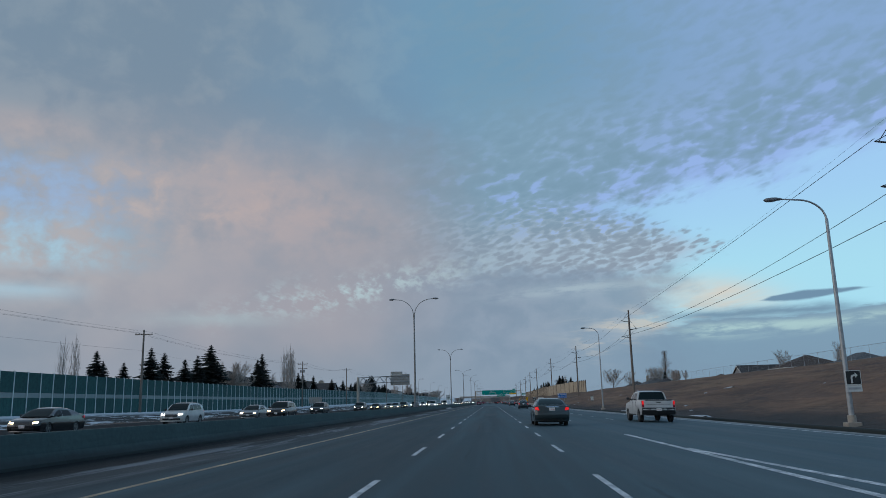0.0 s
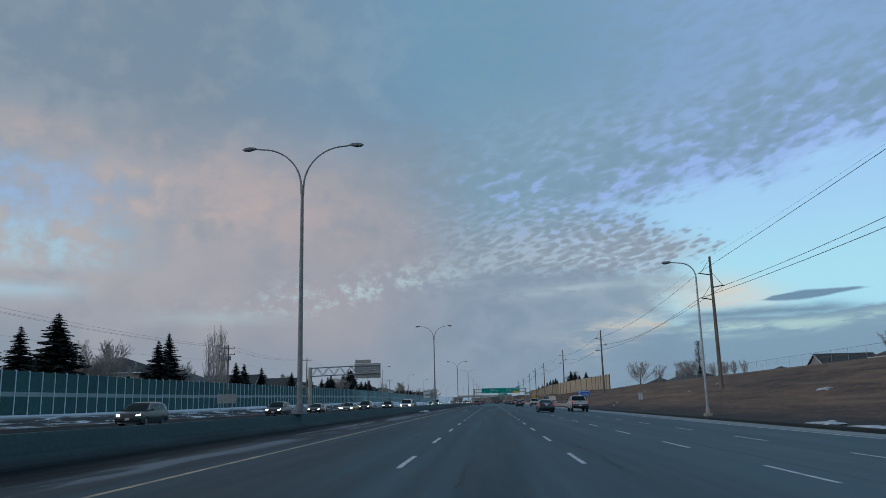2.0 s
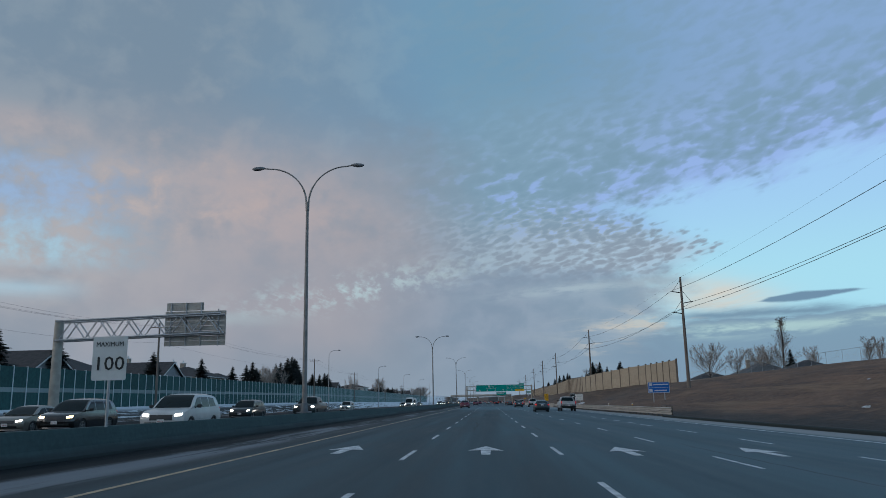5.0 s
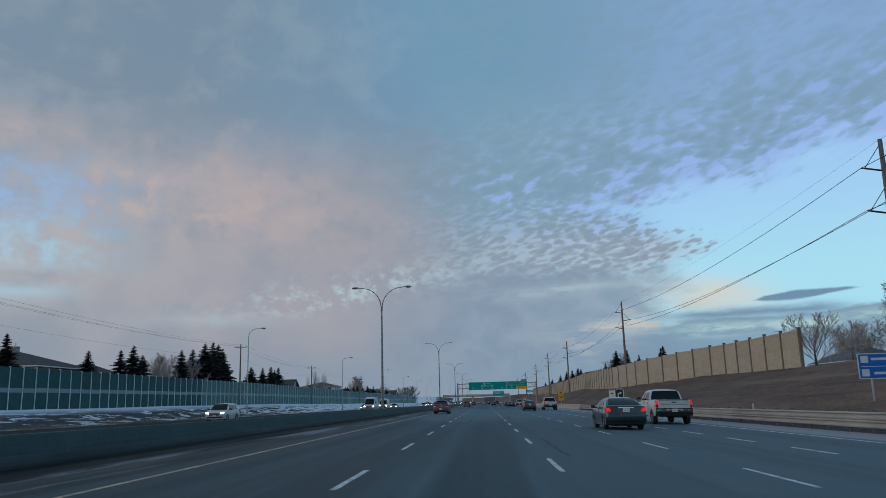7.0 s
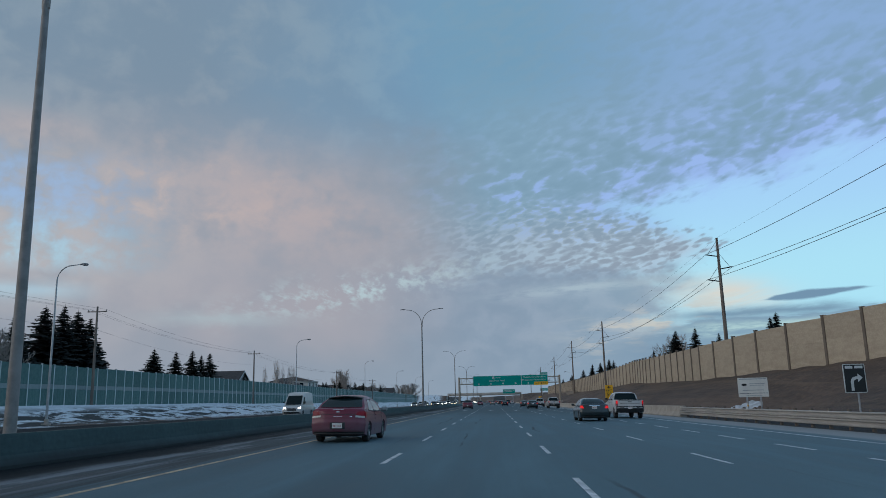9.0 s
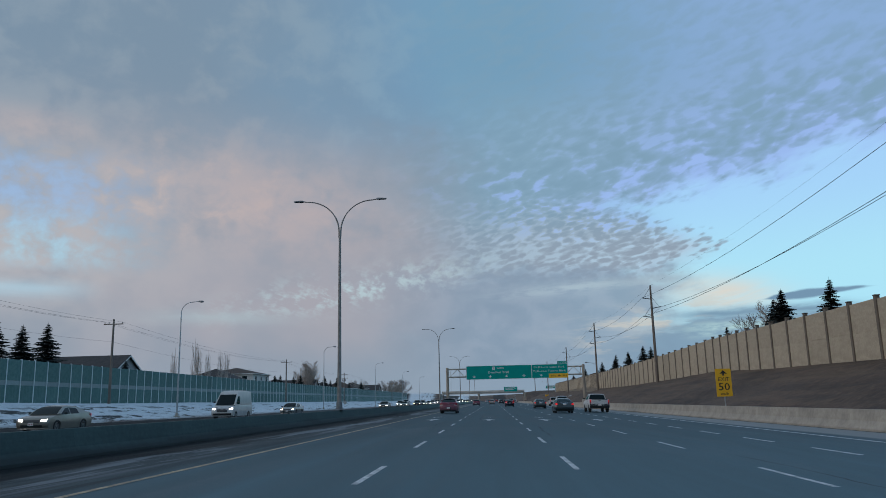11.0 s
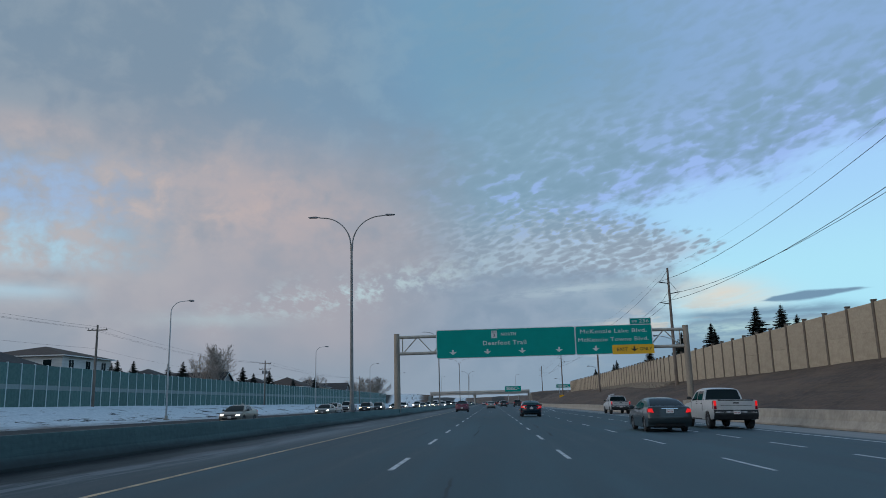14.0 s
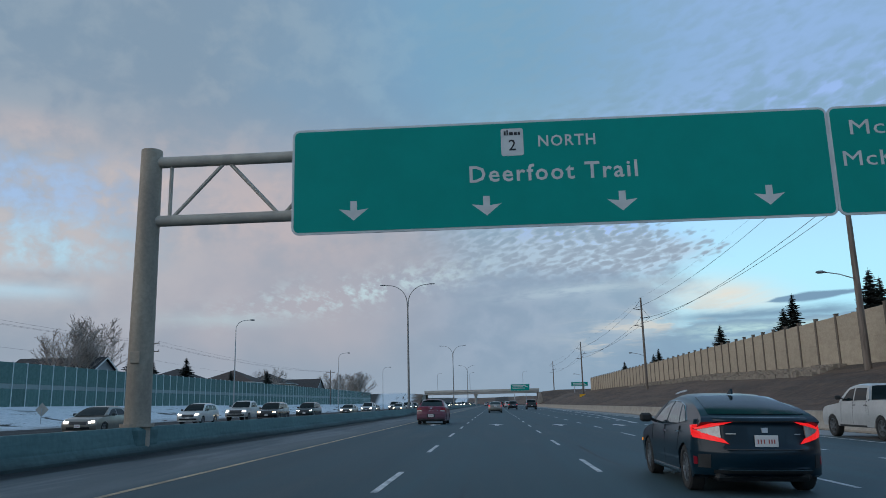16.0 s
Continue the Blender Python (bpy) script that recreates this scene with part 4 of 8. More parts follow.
def build_utility_poles():
    for i, (x, y, top, base) in enumerate(LOW):
        pole = thing("utility_pole", "dark wooden utility pole with a crossarm before the noise wall", "utility pole", "utility poles", at=pose(x, y, base))
        h = top - base
        bm = bmesh.new()
        tube(bm, [(0, 0, -0.8), (0, 0, h * 0.5), (0, 0, h + 0.3)], [0.19, 0.16, 0.11], 9)
        part("pole", bm, M_WOODPOLE, pole, smooth=True)
        for dz in ((0.35, 1.5) if i in (1, 6) else (0.35,)):
            bm = bmesh.new()
            box(bm, -1.25, 1.25, -0.06, 0.06, h - dz - 0.06, h - dz + 0.06, 0.01)
            part("crossarm", bm, M_WOODPOLE, pole)
            for px in (-1.15, -0.6, 1.15):
                bm = bmesh.new()
                tube(bm, [(px, 0, h - dz + 0.05), (px, 0, h - dz + 0.16), (px, 0, h - dz + 0.26)], [0.03, 0.06, 0.03], 6)
                part("insulator", bm, M_GALV_DARK, pole)
        if i in (1, 6):
            for px in (-0.4, 0.4):
                bm = bmesh.new()
                tube(bm, [(px, -0.2, h - 2.5), (px, -0.2, h - 1.8)], 0.2, 10)
                part("transformer", bm, M_GALV_DARK, pole)
    line = thing("overhead_line", "thin dark overhead cables between the utility poles", "power line")
    ends = ((-48.0, -20, 12.0, 1.0),) + LOW
    for (x0, y0, t0, _), (x1, y1, t1, _) in zip(ends, ends[1:]):
        for px in (-1.15, -0.6, 1.15):
            bm = bmesh.new()
            span(bm, (x0 + px, y0, t0 - 0.1), (x1 + px, y1, t1 - 0.1), 1.0, 0.009)
            part("cable", bm, M_WIRE, line)
        bm = bmesh.new()
        span(bm, (x0, y0, t0 - 2.6), (x1, y1, t1 - 2.6), 0.9, 0.008)
        part("cable", bm, M_WIRE, line)


build_utility_poles()

# ---------------------------------------------------------------- sign gantry over the road


def arrow_down(x, z, s=1.0):
    return [(x - 0.09 * s, z + 0.32 * s), (x - 0.09 * s, z + 0.06 * s), (x - 0.40 * s, z + 0.10 * s), (x, z - 0.22 * s), (x + 0.40 * s, z + 0.10 * s), (x + 0.09 * s, z + 0.06 * s), (x + 0.09 * s, z + 0.32 * s)]


def sign_panel(parent, name, x0, x1, z0, z1, y, r, face, border=0.06, label=""):
    bm = bmesh.new()
    plate(bm, rounded(x0, x1, z0, z1, r), 0.04, "y", y)
    rim = part(name, bm, M_SIGNWHITE, parent, label)
    bm = bmesh.new()
    plate(bm, rounded(x0 + border, x1 - border, z0 + border, z1 - border, max(r - border, 0.02)), 0.05, "y", y - 0.006)
    part("sign_face", bm, face, rim)
    return rim


def build_gantry():
    Y = 493.0
    gan = thing("sign_gantry", "steel pipe sign gantry spanning the carriageway with green signs", "sign gantry", at=pose(0, Y, 0))
    for x, z0, top in ((-9.28, 0.15, 8.25), (19.5, 0.3, 8.3)):
        bm = bmesh.new()
        tube(bm, [(x, 0.45, z0), (x, 0.45, 3.5), (x, 0.45, top)], [0.33, 0.31, 0.28], 16)
        post = part("post", bm, M_GANTRYPOST, gan, smooth=True)
        bm = bmesh.new()
        tube(bm, [(x, 0.45, z0 + 0.7), (x, 0.45, z0 + 0.78)], 0.42, 16)
        part("collar", bm, M_GANTRYPOST, post)
        bm = bmesh.new()
        box(bm, x - 0.13, x + 0.13, 0.10, 0.17, 2.45, 2.75, 0.01)
        part("hand_hole_cover", bm, M_GANTRYPOST, post)
        bm = bmesh.new()
        w = 0.30 if x < 0 else 0.55
        box(bm, x - w, x + w, -0.2 if x < 0 else -0.9, 1.1 if x < 0 else 1.8, -0.4, z0 + 0.70, 0.08)
        part("footing", bm, M_CONCRETE if x < 0 else M_CONCRETE_LIGHT, gan)
    for z in (7.9, 6.25):
        bm = bmesh.new()
        tube(bm, [(-9.28, 0.45, z), (5, 0.45, z + 0.05), (19.5, 0.45, z)], 0.155, 12)
        part("chord", bm, M_GANTRY, gan, smooth=True)
    n = 18
    for k in range(n):
        x0, x1 = -8.7 + 27.6 * k / n, -8.7 + 27.6 * (k + 1) / n
        a, b = (6.25, 7.9) if k % 2 == 0 else (7.9, 6.25)
        bm = bmesh.new()
        tube(bm, [(x0, 0.45, a), (x1, 0.45, b)], 0.055, 6)
        part("web_bar", bm, M_GANTRY, gan)
    for x in (-8.7, 18.9):
        bm = bmesh.new()
        tube(bm, [(x, 0.45, 6.25), (x, 0.45, 7.9)], 0.055, 6)
        part("web_bar", bm, M_GANTRY, gan)
    x0, xd, x1, z0, z1 = -5.24, 8.59, 16.14, 5.62, 8.48
    left = sign_panel(gan, "through_sign", x0, xd - 0.004, z0, z1, 0.0, 0.2, M_GREEN, label="green overhead sign with white border and four arrows")
    right = sign_panel(gan, "exit_sign", xd + 0.004, x1, z0, z1, 0.0, 0.2, M_GREEN, label="green overhead exit sign with yellow exit only panel")
    F = -0.012
    bm = bmesh.new()
    plate(bm, rounded(0.28, 0.86, 7.53, 8.27, 0.06), 0.01, "y", F)
    part("route_shield", bm, M_SIGNWHITE, left)
    lettering("route_number", "2", 0.42, 0.57, F - 0.006, 7.80, M_SIGNBLACK, left)
    bm = bmesh.new()
    for a, b, top in ((0.36, 0.41, 8.20), (0.43, 0.47, 8.23), (0.50, 0.60, 8.17), (0.63, 0.70, 8.17), (0.72, 0.78, 8.17)):
        plate(bm, [(a, 8.09), (b, 8.09), (b, top), (a, top)], 0.01, "y", F - 0.008)
    part("shield_bars", bm, M_SIGNBLACK, left)
    lettering("sign_words", "NORTH", 0.42, 1.98, F, 7.88, M_SIGNWHITE, left, 1.15, 1.47, bold=0.014)
    lettering("sign_words", "Deerfoot Trail", 0.62, 1.58, F, 7.04, M_SIGNWHITE, left, 1.15, 4.3, bold=0.014)
    for x in (-3.6, -0.15, 3.3, 6.95):
        bm = bmesh.new()
        plate(bm, arrow_down(x, 6.17, 0.95), 0.01, "y", F)
        part("arrow", bm, M_SIGNWHITE, left)
    lettering("sign_words", "McKenzie Lake Blvd.", 0.56, 12.35, F, 7.88, M_SIGNWHITE, right, 1.05, 6.5)
    lettering("sign_words", "McKenzie Towne Blvd.", 0.56, 12.30, F, 7.06, M_SIGNWHITE, right, 1.05, 6.9)
    bm = bmesh.new()
    plate(bm, arrow_down(10.55, 6.17, 0.95), 0.01, "y", F)
    part("arrow", bm, M_SIGNWHITE, right)
    bm = bmesh.new()
    plate(bm, rounded(12.15, 16.22, 5.58, 6.50, 0.1), 0.02, "y", -0.03)
    part("exit_only_panel", bm, M_SIGNYELLOW, right, "yellow panel with black words")
    lettering("sign_words", "EXIT", 0.46, 13.1, -0.038, 6.04, M_SIGNBLACK, right, 1.0, 1.05)
    lettering("sign_words", "ONLY", 0.46, 15.4, -0.038, 6.04, M_SIGNBLACK, right, 1.0, 1.2)
    bm = bmesh.new()
    plate(bm, arrow_down(14.3, 6.02, 0.9), 0.01, "y", -0.042)
    part("arrow", bm, M_SIGNBLACK, right)
    tab = sign_panel(gan, "exit_tab", 14.0, 16.1, 8.47, 9.1, 0.0, 0.08, M_GREEN, 0.04, "small green exit number tab")
    lettering("sign_words", "EXIT", 0.30, 14.50, F, 8.76, M_SIGNWHITE, tab, 1.0, 0.55)
    lettering("sign_words", "236", 0.48, 15.42, F, 8.78, M_SIGNWHITE, tab, 1.0, 0.95)


build_gantry()

# ---------------------------------------------------------------- vehicles
def paint(name, c, rough=0.28, metal=0.3, coat=0.8, spec=0.5):
    return mat(name, c, tuple(v * 0.86 for v in c), 1.5, rough, metal, coat=coat, fine=0.03, spec=spec)


P_NAVY = paint("navy_car_paint", (0.004, 0.019, 0.032), 0.30, 0.0, 0.30, 0.12)
P_RED = paint("dusty_red_car_paint", (0.165, 0.008, 0.034), 0.42, 0.0, 0.35, 0.3)


def road_film(mt, low, high, dust):
    """Dried road spray: a ragged pale film over the lower body."""
    g = Graph(mt.node_tree)
    bs = mt.node_tree.nodes["Principled BSDF"]
    base = bs.inputs["Base Color"].links[0].from_socket
    co = g.node("ShaderNodeTexCoord").outputs["Object"]
    p = g.split(co)
    cloud = g.noise(co, 2.6, 5, 0.62, 0.5)
    film = g.mul(g.smooth(g.add(p[2], g.mul(g.sub(cloud, 0.5), 0.7)), high, low), g.smooth(cloud, 0.30, 0.65, 0.45, 1.0))
    g.put(bs.inputs["Base Color"], g.mix(g.mul(film, 0.72), base, dust))


road_film(P_RED, 0.35, 1.05, (0.165, 0.125, 0.145))
P_WHITE = paint("white_car_paint", (0.50, 0.50, 0.49), 0.35, 0.0, 0.5)
P_GREY = paint("dark_grey_car_paint", (0.024, 0.036, 0.040), 0.28, 0.1, 0.6, 0.3)
P_SILVER = paint("silver_car_paint", (0.34, 0.35, 0.35), 0.32, 0.6, 0.8)
P_BLACK = paint("black_car_paint", (0.012, 0.012, 0.014), 0.22, 0.2, 1.0)
P_BEIGE = paint("beige_car_paint", (0.24, 0.22, 0.19), 0.35, 0.4, 0.6)
M_GLASS = mat("dark_tinted_glass", (0.006, 0.014, 0.016), rough=0.10, spec=0.14)
M_GLASS_LIGHT = mat("clear_window_glass", (0.055, 0.082, 0.092), (0.030, 0.048, 0.055), 1.5, 0.08, coat=0.30, spec=0.35)
M_TYRE = mat("dusty_tyre_rubber", (0.022, 0.022, 0.023), (0.035, 0.034, 0.033), 6.0, 0.9)
M_RIM = mat("alloy_rim", (0.33, 0.34, 0.35), (0.22, 0.23, 0.24), 4.0, 0.35, 0.8)
M_PLASTIC = mat("black_bumper_plastic", (0.014, 0.015, 0.016), (0.024, 0.025, 0.026), 5.0, 0.6)
M_CHROME = mat("chrome_trim", (0.72, 0.73, 0.74), rough=0.12, metal=1.0)
M_TAIL = mat("lit_tail_lamp", (0.10, 0.002, 0.002), rough=0.3, emit=(1.0, 0.018, 0.022), power=0.62, coat=0.15, spec=0.2)
M_TAIL_DULL = mat("red_tail_lens", (0.125, 0.004, 0.014), rough=0.3, coat=0.1, spec=0.2, emit=(1.0, 0.03, 0.06), power=0.03)
M_CLEARLENS = mat("clear_lamp_lens", (0.45, 0.42, 0.40), (0.30, 0.28, 0.27), 8.0, 0.15, coat=1.0)
M_HEAD = mat("lit_head_lamp", (0.9, 0.9, 0.88), rough=0.2, emit=(1.0, 0.94, 0.82), power=9.0)
M_HEAD_WARM = mat("lit_warm_head_lamp", (0.9, 0.86, 0.7), rough=0.2, emit=(1.0, 0.72, 0.36), power=8.0)
M_PLATE = mat("number_plate_white", (0.66, 0.64, 0.62), rough=0.5)
M_PLATEINK = mat("number_plate_ink", (0.36, 0.08, 0.07), rough=0.5)
M_AMBER = mat("amber_marker", (0.8, 0.25, 0.03), rough=0.3, emit=(1.0, 0.35, 0.05), power=0.6)

SLICES = (-1.0, -0.97, -0.90, -0.74, -0.4, 0.0, 0.4, 0.74, 0.90, 0.97, 1.0)


def eased(pts, times):
    """Cuts the corners of an open outline, so that it bends softly."""
    for _ in range(times):
        out = [pts[0]]
        for (y0, z0), (y1, z1) in zip(pts, pts[1:]):
            out += [(y0 * 0.8 + y1 * 0.2, z0 * 0.8 + z1 * 0.2), (y0 * 0.2 + y1 * 0.8, z0 * 0.2 + z1 * 0.8)]
        pts = out + [pts[-1]]
    return pts


class Shape:
    """The surface of one car: local y points forward, z up from the road."""

    def __init__(self, s):
        n = s.get("ease", 1)
        s = dict(s, top=eased(list(s["top"]), n), cabin=eased(list(s["cabin"][:-2]), n) + list(s["cabin"][-2:]))
        self.s = s
        self.h = s["L"] / 2
        self.w = s["W"] / 2

    def half(self, z):
        """Half width of the lower body at height z."""
        b = self.s["belt"]
        return self.w * float(np.interp(z, [0.15, 0.42, 0.62 * b, b, b + 0.08], [0.955, 0.985, 1.0, 0.965, 0.93]))

    def cabin_half(self, z):
        b, r = self.s["belt"], self.s["roof"]
        k = min(max((z - b) / (r - b), 0), 1)
        return self.w * (0.925 + (self.s["roofw"] - 0.925) * k ** 1.15)

    def roof_drop(self, z, u):
        """How far the roof falls away towards its sides."""
        zr = self.s["roof"]
        return 0.07 * abs(u) ** 6 * min(max((z - (zr - 0.24)) / 0.22, 0.0), 1.0)

    def bend(self, y, z, u):
        """Rounds the corners in plan and the shoulders."""
        e = (abs(y) / self.h) ** 5
        y2 = y * (1 - self.s["round"] * e * abs(u) ** 3.2)
        return y2, z - 0.035 * abs(u) ** 7 * (1 if z > 0.6 else 0)

    def outline(self):
        s, h = self.s, self.h
        zb = s["clear"]
        pts = list(s["top"])          # from the rear bumper over the deck and the hood to the front bumper
        out = [(y, z) for y, z in pts]
        ra = s["wheel"] + 0.055
        out.append((h - 0.10, zb))
        for cy in (s["front"], s["rear"]):
            zc = s["wheel"]
            a0 = math.asin(min(1, (zc - zb) / ra)) if zc > zb else 0
            for k in range(11):
                a = -a0 + (math.pi + 2 * a0) * k / 10
                out.append((cy + ra * math.cos(a), zc + ra * math.sin(a)))
        out.append((-h + 0.12, zb + 0.06))
        return out

    def skin(self, bm, prof, levels, slots, place):
        """Joins the outline across the car, cuts it into bands, and bends it to its shape."""
        rings = [[bm.verts.new((u, y, z)) for y, z in prof] for u in SLICES]
        n = len(prof)
        for a, b in zip(rings, rings[1:]):
            for i in range(n):
                bm.faces.new((a[i], a[(i + 1) % n], b[(i + 1) % n], b[i]))
        bm.faces.new(rings[0])
        bm.faces.new(rings[-1][::-1])
        for z in levels:
            bmesh.ops.bisect_plane(bm, geom=bm.verts[:] + bm.edges[:] + bm.faces[:], dist=1e-5, plane_co=(0, 0, z), plane_no=(0, 0, 1))
        for y in slots:
            bmesh.ops.bisect_plane(bm, geom=bm.verts[:] + bm.edges[:] + bm.faces[:], dist=1e-5, plane_co=(0, y, 0), plane_no=(0, 1, 0))
        for v in bm.verts:
            v.co = place(v.co.x, v.co.y, v.co.z)
        bmesh.ops.recalc_face_normals(bm, faces=bm.faces[:])
        return bm

    def body(self, bm):
        def place(u, y, z):
            y2, z2 = self.bend(y, z, u)
            return (u * self.half(z), y2, z2)
        b = self.s["belt"]
        lo = self.s["clear"]
        return self.skin(bm, self.outline(), [lo + (b - lo) * k / 7 for k in range(1, 7)], [self.h * k / 5 for k in range(-4, 5)], place)

    def cabin(self, bm):
        zr, b = self.s["roof"], self.s["belt"]

        def place(u, y, z):
            return (u * self.cabin_half(z), y * (1 - 0.02 * abs(u) ** 4), z - self.roof_drop(z, u))
        return self.skin(bm, self.s["cabin"], [b + (zr - b) * k / 6 for k in range(1, 6)], [], place)

    def rear_y(self, x, z):
        top = [(zz, yy) for yy, zz in self.s["top"] if yy < self.s["rear"] - 0.2 and zz <= self.s["deck"] + 0.001]
        top.sort()
        y = float(np.interp(z, [a for a, _ in top], [b for _, b in top]))
        u = min(abs(x) / self.half(z), 1)
        return self.bend(y, z, u)[0]

    def front_y(self, x, z):
        top = [(zz, yy) for yy, zz in self.s["top"] if yy > self.s["front"] + 0.3]
        top.sort()
        y = float(np.interp(z, [a for a, _ in top], [b for _, b in top]))
        u = min(abs(x) / self.half(z), 1)
        return self.bend(y, z, u)[0]

    def sheet(self, bm, rows, off):
        """A thin skin through rows of points, closed at the back by off."""
        a = [[bm.verts.new(p) for p in r] for r in rows]
        b = [[bm.verts.new(Vector(p) + Vector(off)) for p in r] for r in rows]
        m, n = len(rows), len(rows[0])
        for q in (a, b):
            for i in range(m - 1):
                for j in range(n - 1):
                    bm.faces.new((q[i][j], q[i][j + 1], q[i + 1][j + 1], q[i + 1][j]))
        rim = [(0, j) for j in range(n)] + [(i, n - 1) for i in range(1, m)] + [(m - 1, j) for j in range(n - 2, -1, -1)] + [(i, 0) for i in range(m - 2, 0, -1)]
        for k in range(len(rim)):
            p, q = rim[k], rim[(k + 1) % len(rim)]
            bm.faces.new((a[p[0]][p[1]], b[p[0]][p[1]], b[q[0]][q[1]], a[q[0]][q[1]]))
        bmesh.ops.recalc_face_normals(bm, faces=bm.faces[:])
        return bm

    def on_end(self, bm, quad, rear=True, proud=0.012, n=5):
        """A skin on the rear or front face between four corners (x, z): bottom left, bottom right, top right, top left."""
        (x0, z0), (x1, z1), (x2, z2), (x3, z3) = quad
        f, sgn = (self.rear_y, -1) if rear else (self.front_y, 1)
        rows = []
        for i in range(3):
            k = i / 2
            a, b = (x0 + (x3 - x0) * k, z0 + (z3 - z0) * k), (x1 + (x2 - x1) * k, z1 + (z2 - z1) * k)
            row = []
            for j in range(n):
                t = j / (n - 1)
                x, z = a[0] + (b[0] - a[0]) * t, a[1] + (b[1] - a[1]) * t
                row.append((x, f(x, z) + sgn * proud, z))
            rows.append(row)
        return self.sheet(bm, rows, (0, -sgn * 0.03, 0))

    def on_side(self, bm, quad, side, proud=0.008, cabin=False, n=5):
        """A skin on the flank between four corners (y, z)."""
        rows = []
        (y0, z0), (y1, z1), (y2, z2), (y3, z3) = quad
        for i in range(4):
            k = i / 3
            a, b = (y0 + (y3 - y0) * k, z0 + (z3 - z0) * k), (y1 + (y2 - y1) * k, z1 + (z2 - z1) * k)
            row = []
            for j in range(n):
                t = j / (n - 1)
                y, z = a[0] + (b[0] - a[0]) * t, a[1] + (b[1] - a[1]) * t
                x = (self.cabin_half(z) if cabin else self.half(z)) + proud
                if not cabin:
                    y = self.bend(y, z, 1)[0]
                else:
                    y, z = y * 0.98, z - self.roof_drop(z, 1.0)
                row.append((side * x, y, z))
            rows.append(row)
        return self.sheet(bm, rows, (-side * 0.03, 0, 0))

    def screen(self, bm, a, b, inset=0.9, proud=0.012):
        """A window that follows the cabin's outline from near the point a (y, z) to near b."""
        line = [Vector(p) for p in self.s["cabin"][:-2]]
        fine_line = [p.lerp(q, k / 8) for p, q in zip(line, line[1:]) for k in range(8)] + [line[-1]]
        i = min(range(len(fine_line)), key=lambda n: (fine_line[n] - Vector(a)).length)
        j = min(range(len(fine_line)), key=lambda n: (fine_line[n] - Vector(b)).length)
        lo, hi = min(i, j), max(i, j)
        rows = []
        for k in range(7):
            n = lo + round((hi - lo) * k / 6)
            p, q = fine_line[max(n - 2, 0)], fine_line[min(n + 2, len(fine_line) - 1)]
            t = (q - p).normalized()
            ny, nz = -t.y, t.x
            y, z = fine_line[n]
            w = self.cabin_half(z) * inset
            rows.append([(w * u, (y + ny * proud) * (1 - 0.02 * abs(u) ** 4), z + nz * proud - self.roof_drop(z, u * inset)) for u in (-1, -0.8, -0.4, 0, 0.4, 0.8, 1)])
        return self.sheet(bm, rows, (0, 0.0, -0.02))


def lathe(bm, prof, n, axis_x=True):
    rings = []
    for x, r in prof:
        rings.append([bm.verts.new((x, r * math.cos(2 * math.pi * k / n), r * math.sin(2 * math.pi * k / n))) for k in range(n)])
    for a, b in zip(rings, rings[1:]):
        for k in range(n):
            bm.faces.new((a[k], a[(k + 1) % n], b[(k + 1) % n], b[k]))
    bmesh.ops.recalc_face_normals(bm, faces=bm.faces[:])
    return bm


def wheel(root, x, y, r, wide, spokes, rim_mat):
    side = 1 if x > 0 else -1
    bm = bmesh.new()
    h = wide / 2
    lathe(bm, [(-h * 0.8, r * 0.62), (-h, r * 0.72), (-h * 0.95, r * 0.93), (-h * 0.7, r), (h * 0.7, r), (h * 0.95, r * 0.93), (h, r * 0.72), (h * 0.8, r * 0.62), (-h * 0.8, r * 0.62)], 24)
    w = part("wheel", bm, M_TYRE, root, smooth=True)
    w.matrix_basis = pose(x, y, r)
    bm = bmesh.new()
    lathe(bm, [(side * h * 0.2, 0.02), (side * h * 0.2, r * 0.60), (side * h * 0.85, r * 0.645), (side * h * 0.86, r * 0.60), (side * h * 0.3, r * 0.56)], 24)
    lathe(bm, [(side * h * 0.8, 0.01), (side * h * 0.8, r * 0.13), (side * h * 0.3, r * 0.15)], 12)
    for k in range(spokes):
        a = 2 * math.pi * k / spokes
        m = Matrix.Rotation(a, 4, "X")
        box(bm, min(side * h * 0.35, side * h * 0.78), max(side * h * 0.35, side * h * 0.78), -r * 0.055, r * 0.055, r * 0.08, r * 0.60, m=m)
    part("rim", bm, rim_mat, w)


def plate_part(root, y, z, rear=True):
    sgn = -1 if rear else 1
    bm = bmesh.new()
    box(bm, -0.155, 0.155, y - 0.006, y + 0.006, z - 0.077, z + 0.077, 0.003)
    p = part("number_plate", bm, M_PLATE, root, "white number plate with red characters")
    bm = bmesh.new()
    yy = y + sgn * 0.009
    for x0 in (-0.125, -0.085, -0.045, 0.02, 0.055, 0.09):
        box(bm, x0 + 0.004, x0 + 0.020, yy - 0.002, yy + 0.002, z - 0.034, z + 0.022)
    part("plate_bars", bm, M_PLATEINK, p)


def shut_line(sh, root, y, z0, z1, lean=0.0):
    for side in (-1, 1):
        bm = bmesh.new()
        sh.on_side(bm, ((y - 0.006, z0), (y + 0.006, z0), (y + lean + 0.006, z1), (y + lean - 0.006, z1)), side, 0.002, n=2)
        part("door_gap", bm, M_DARK, root)


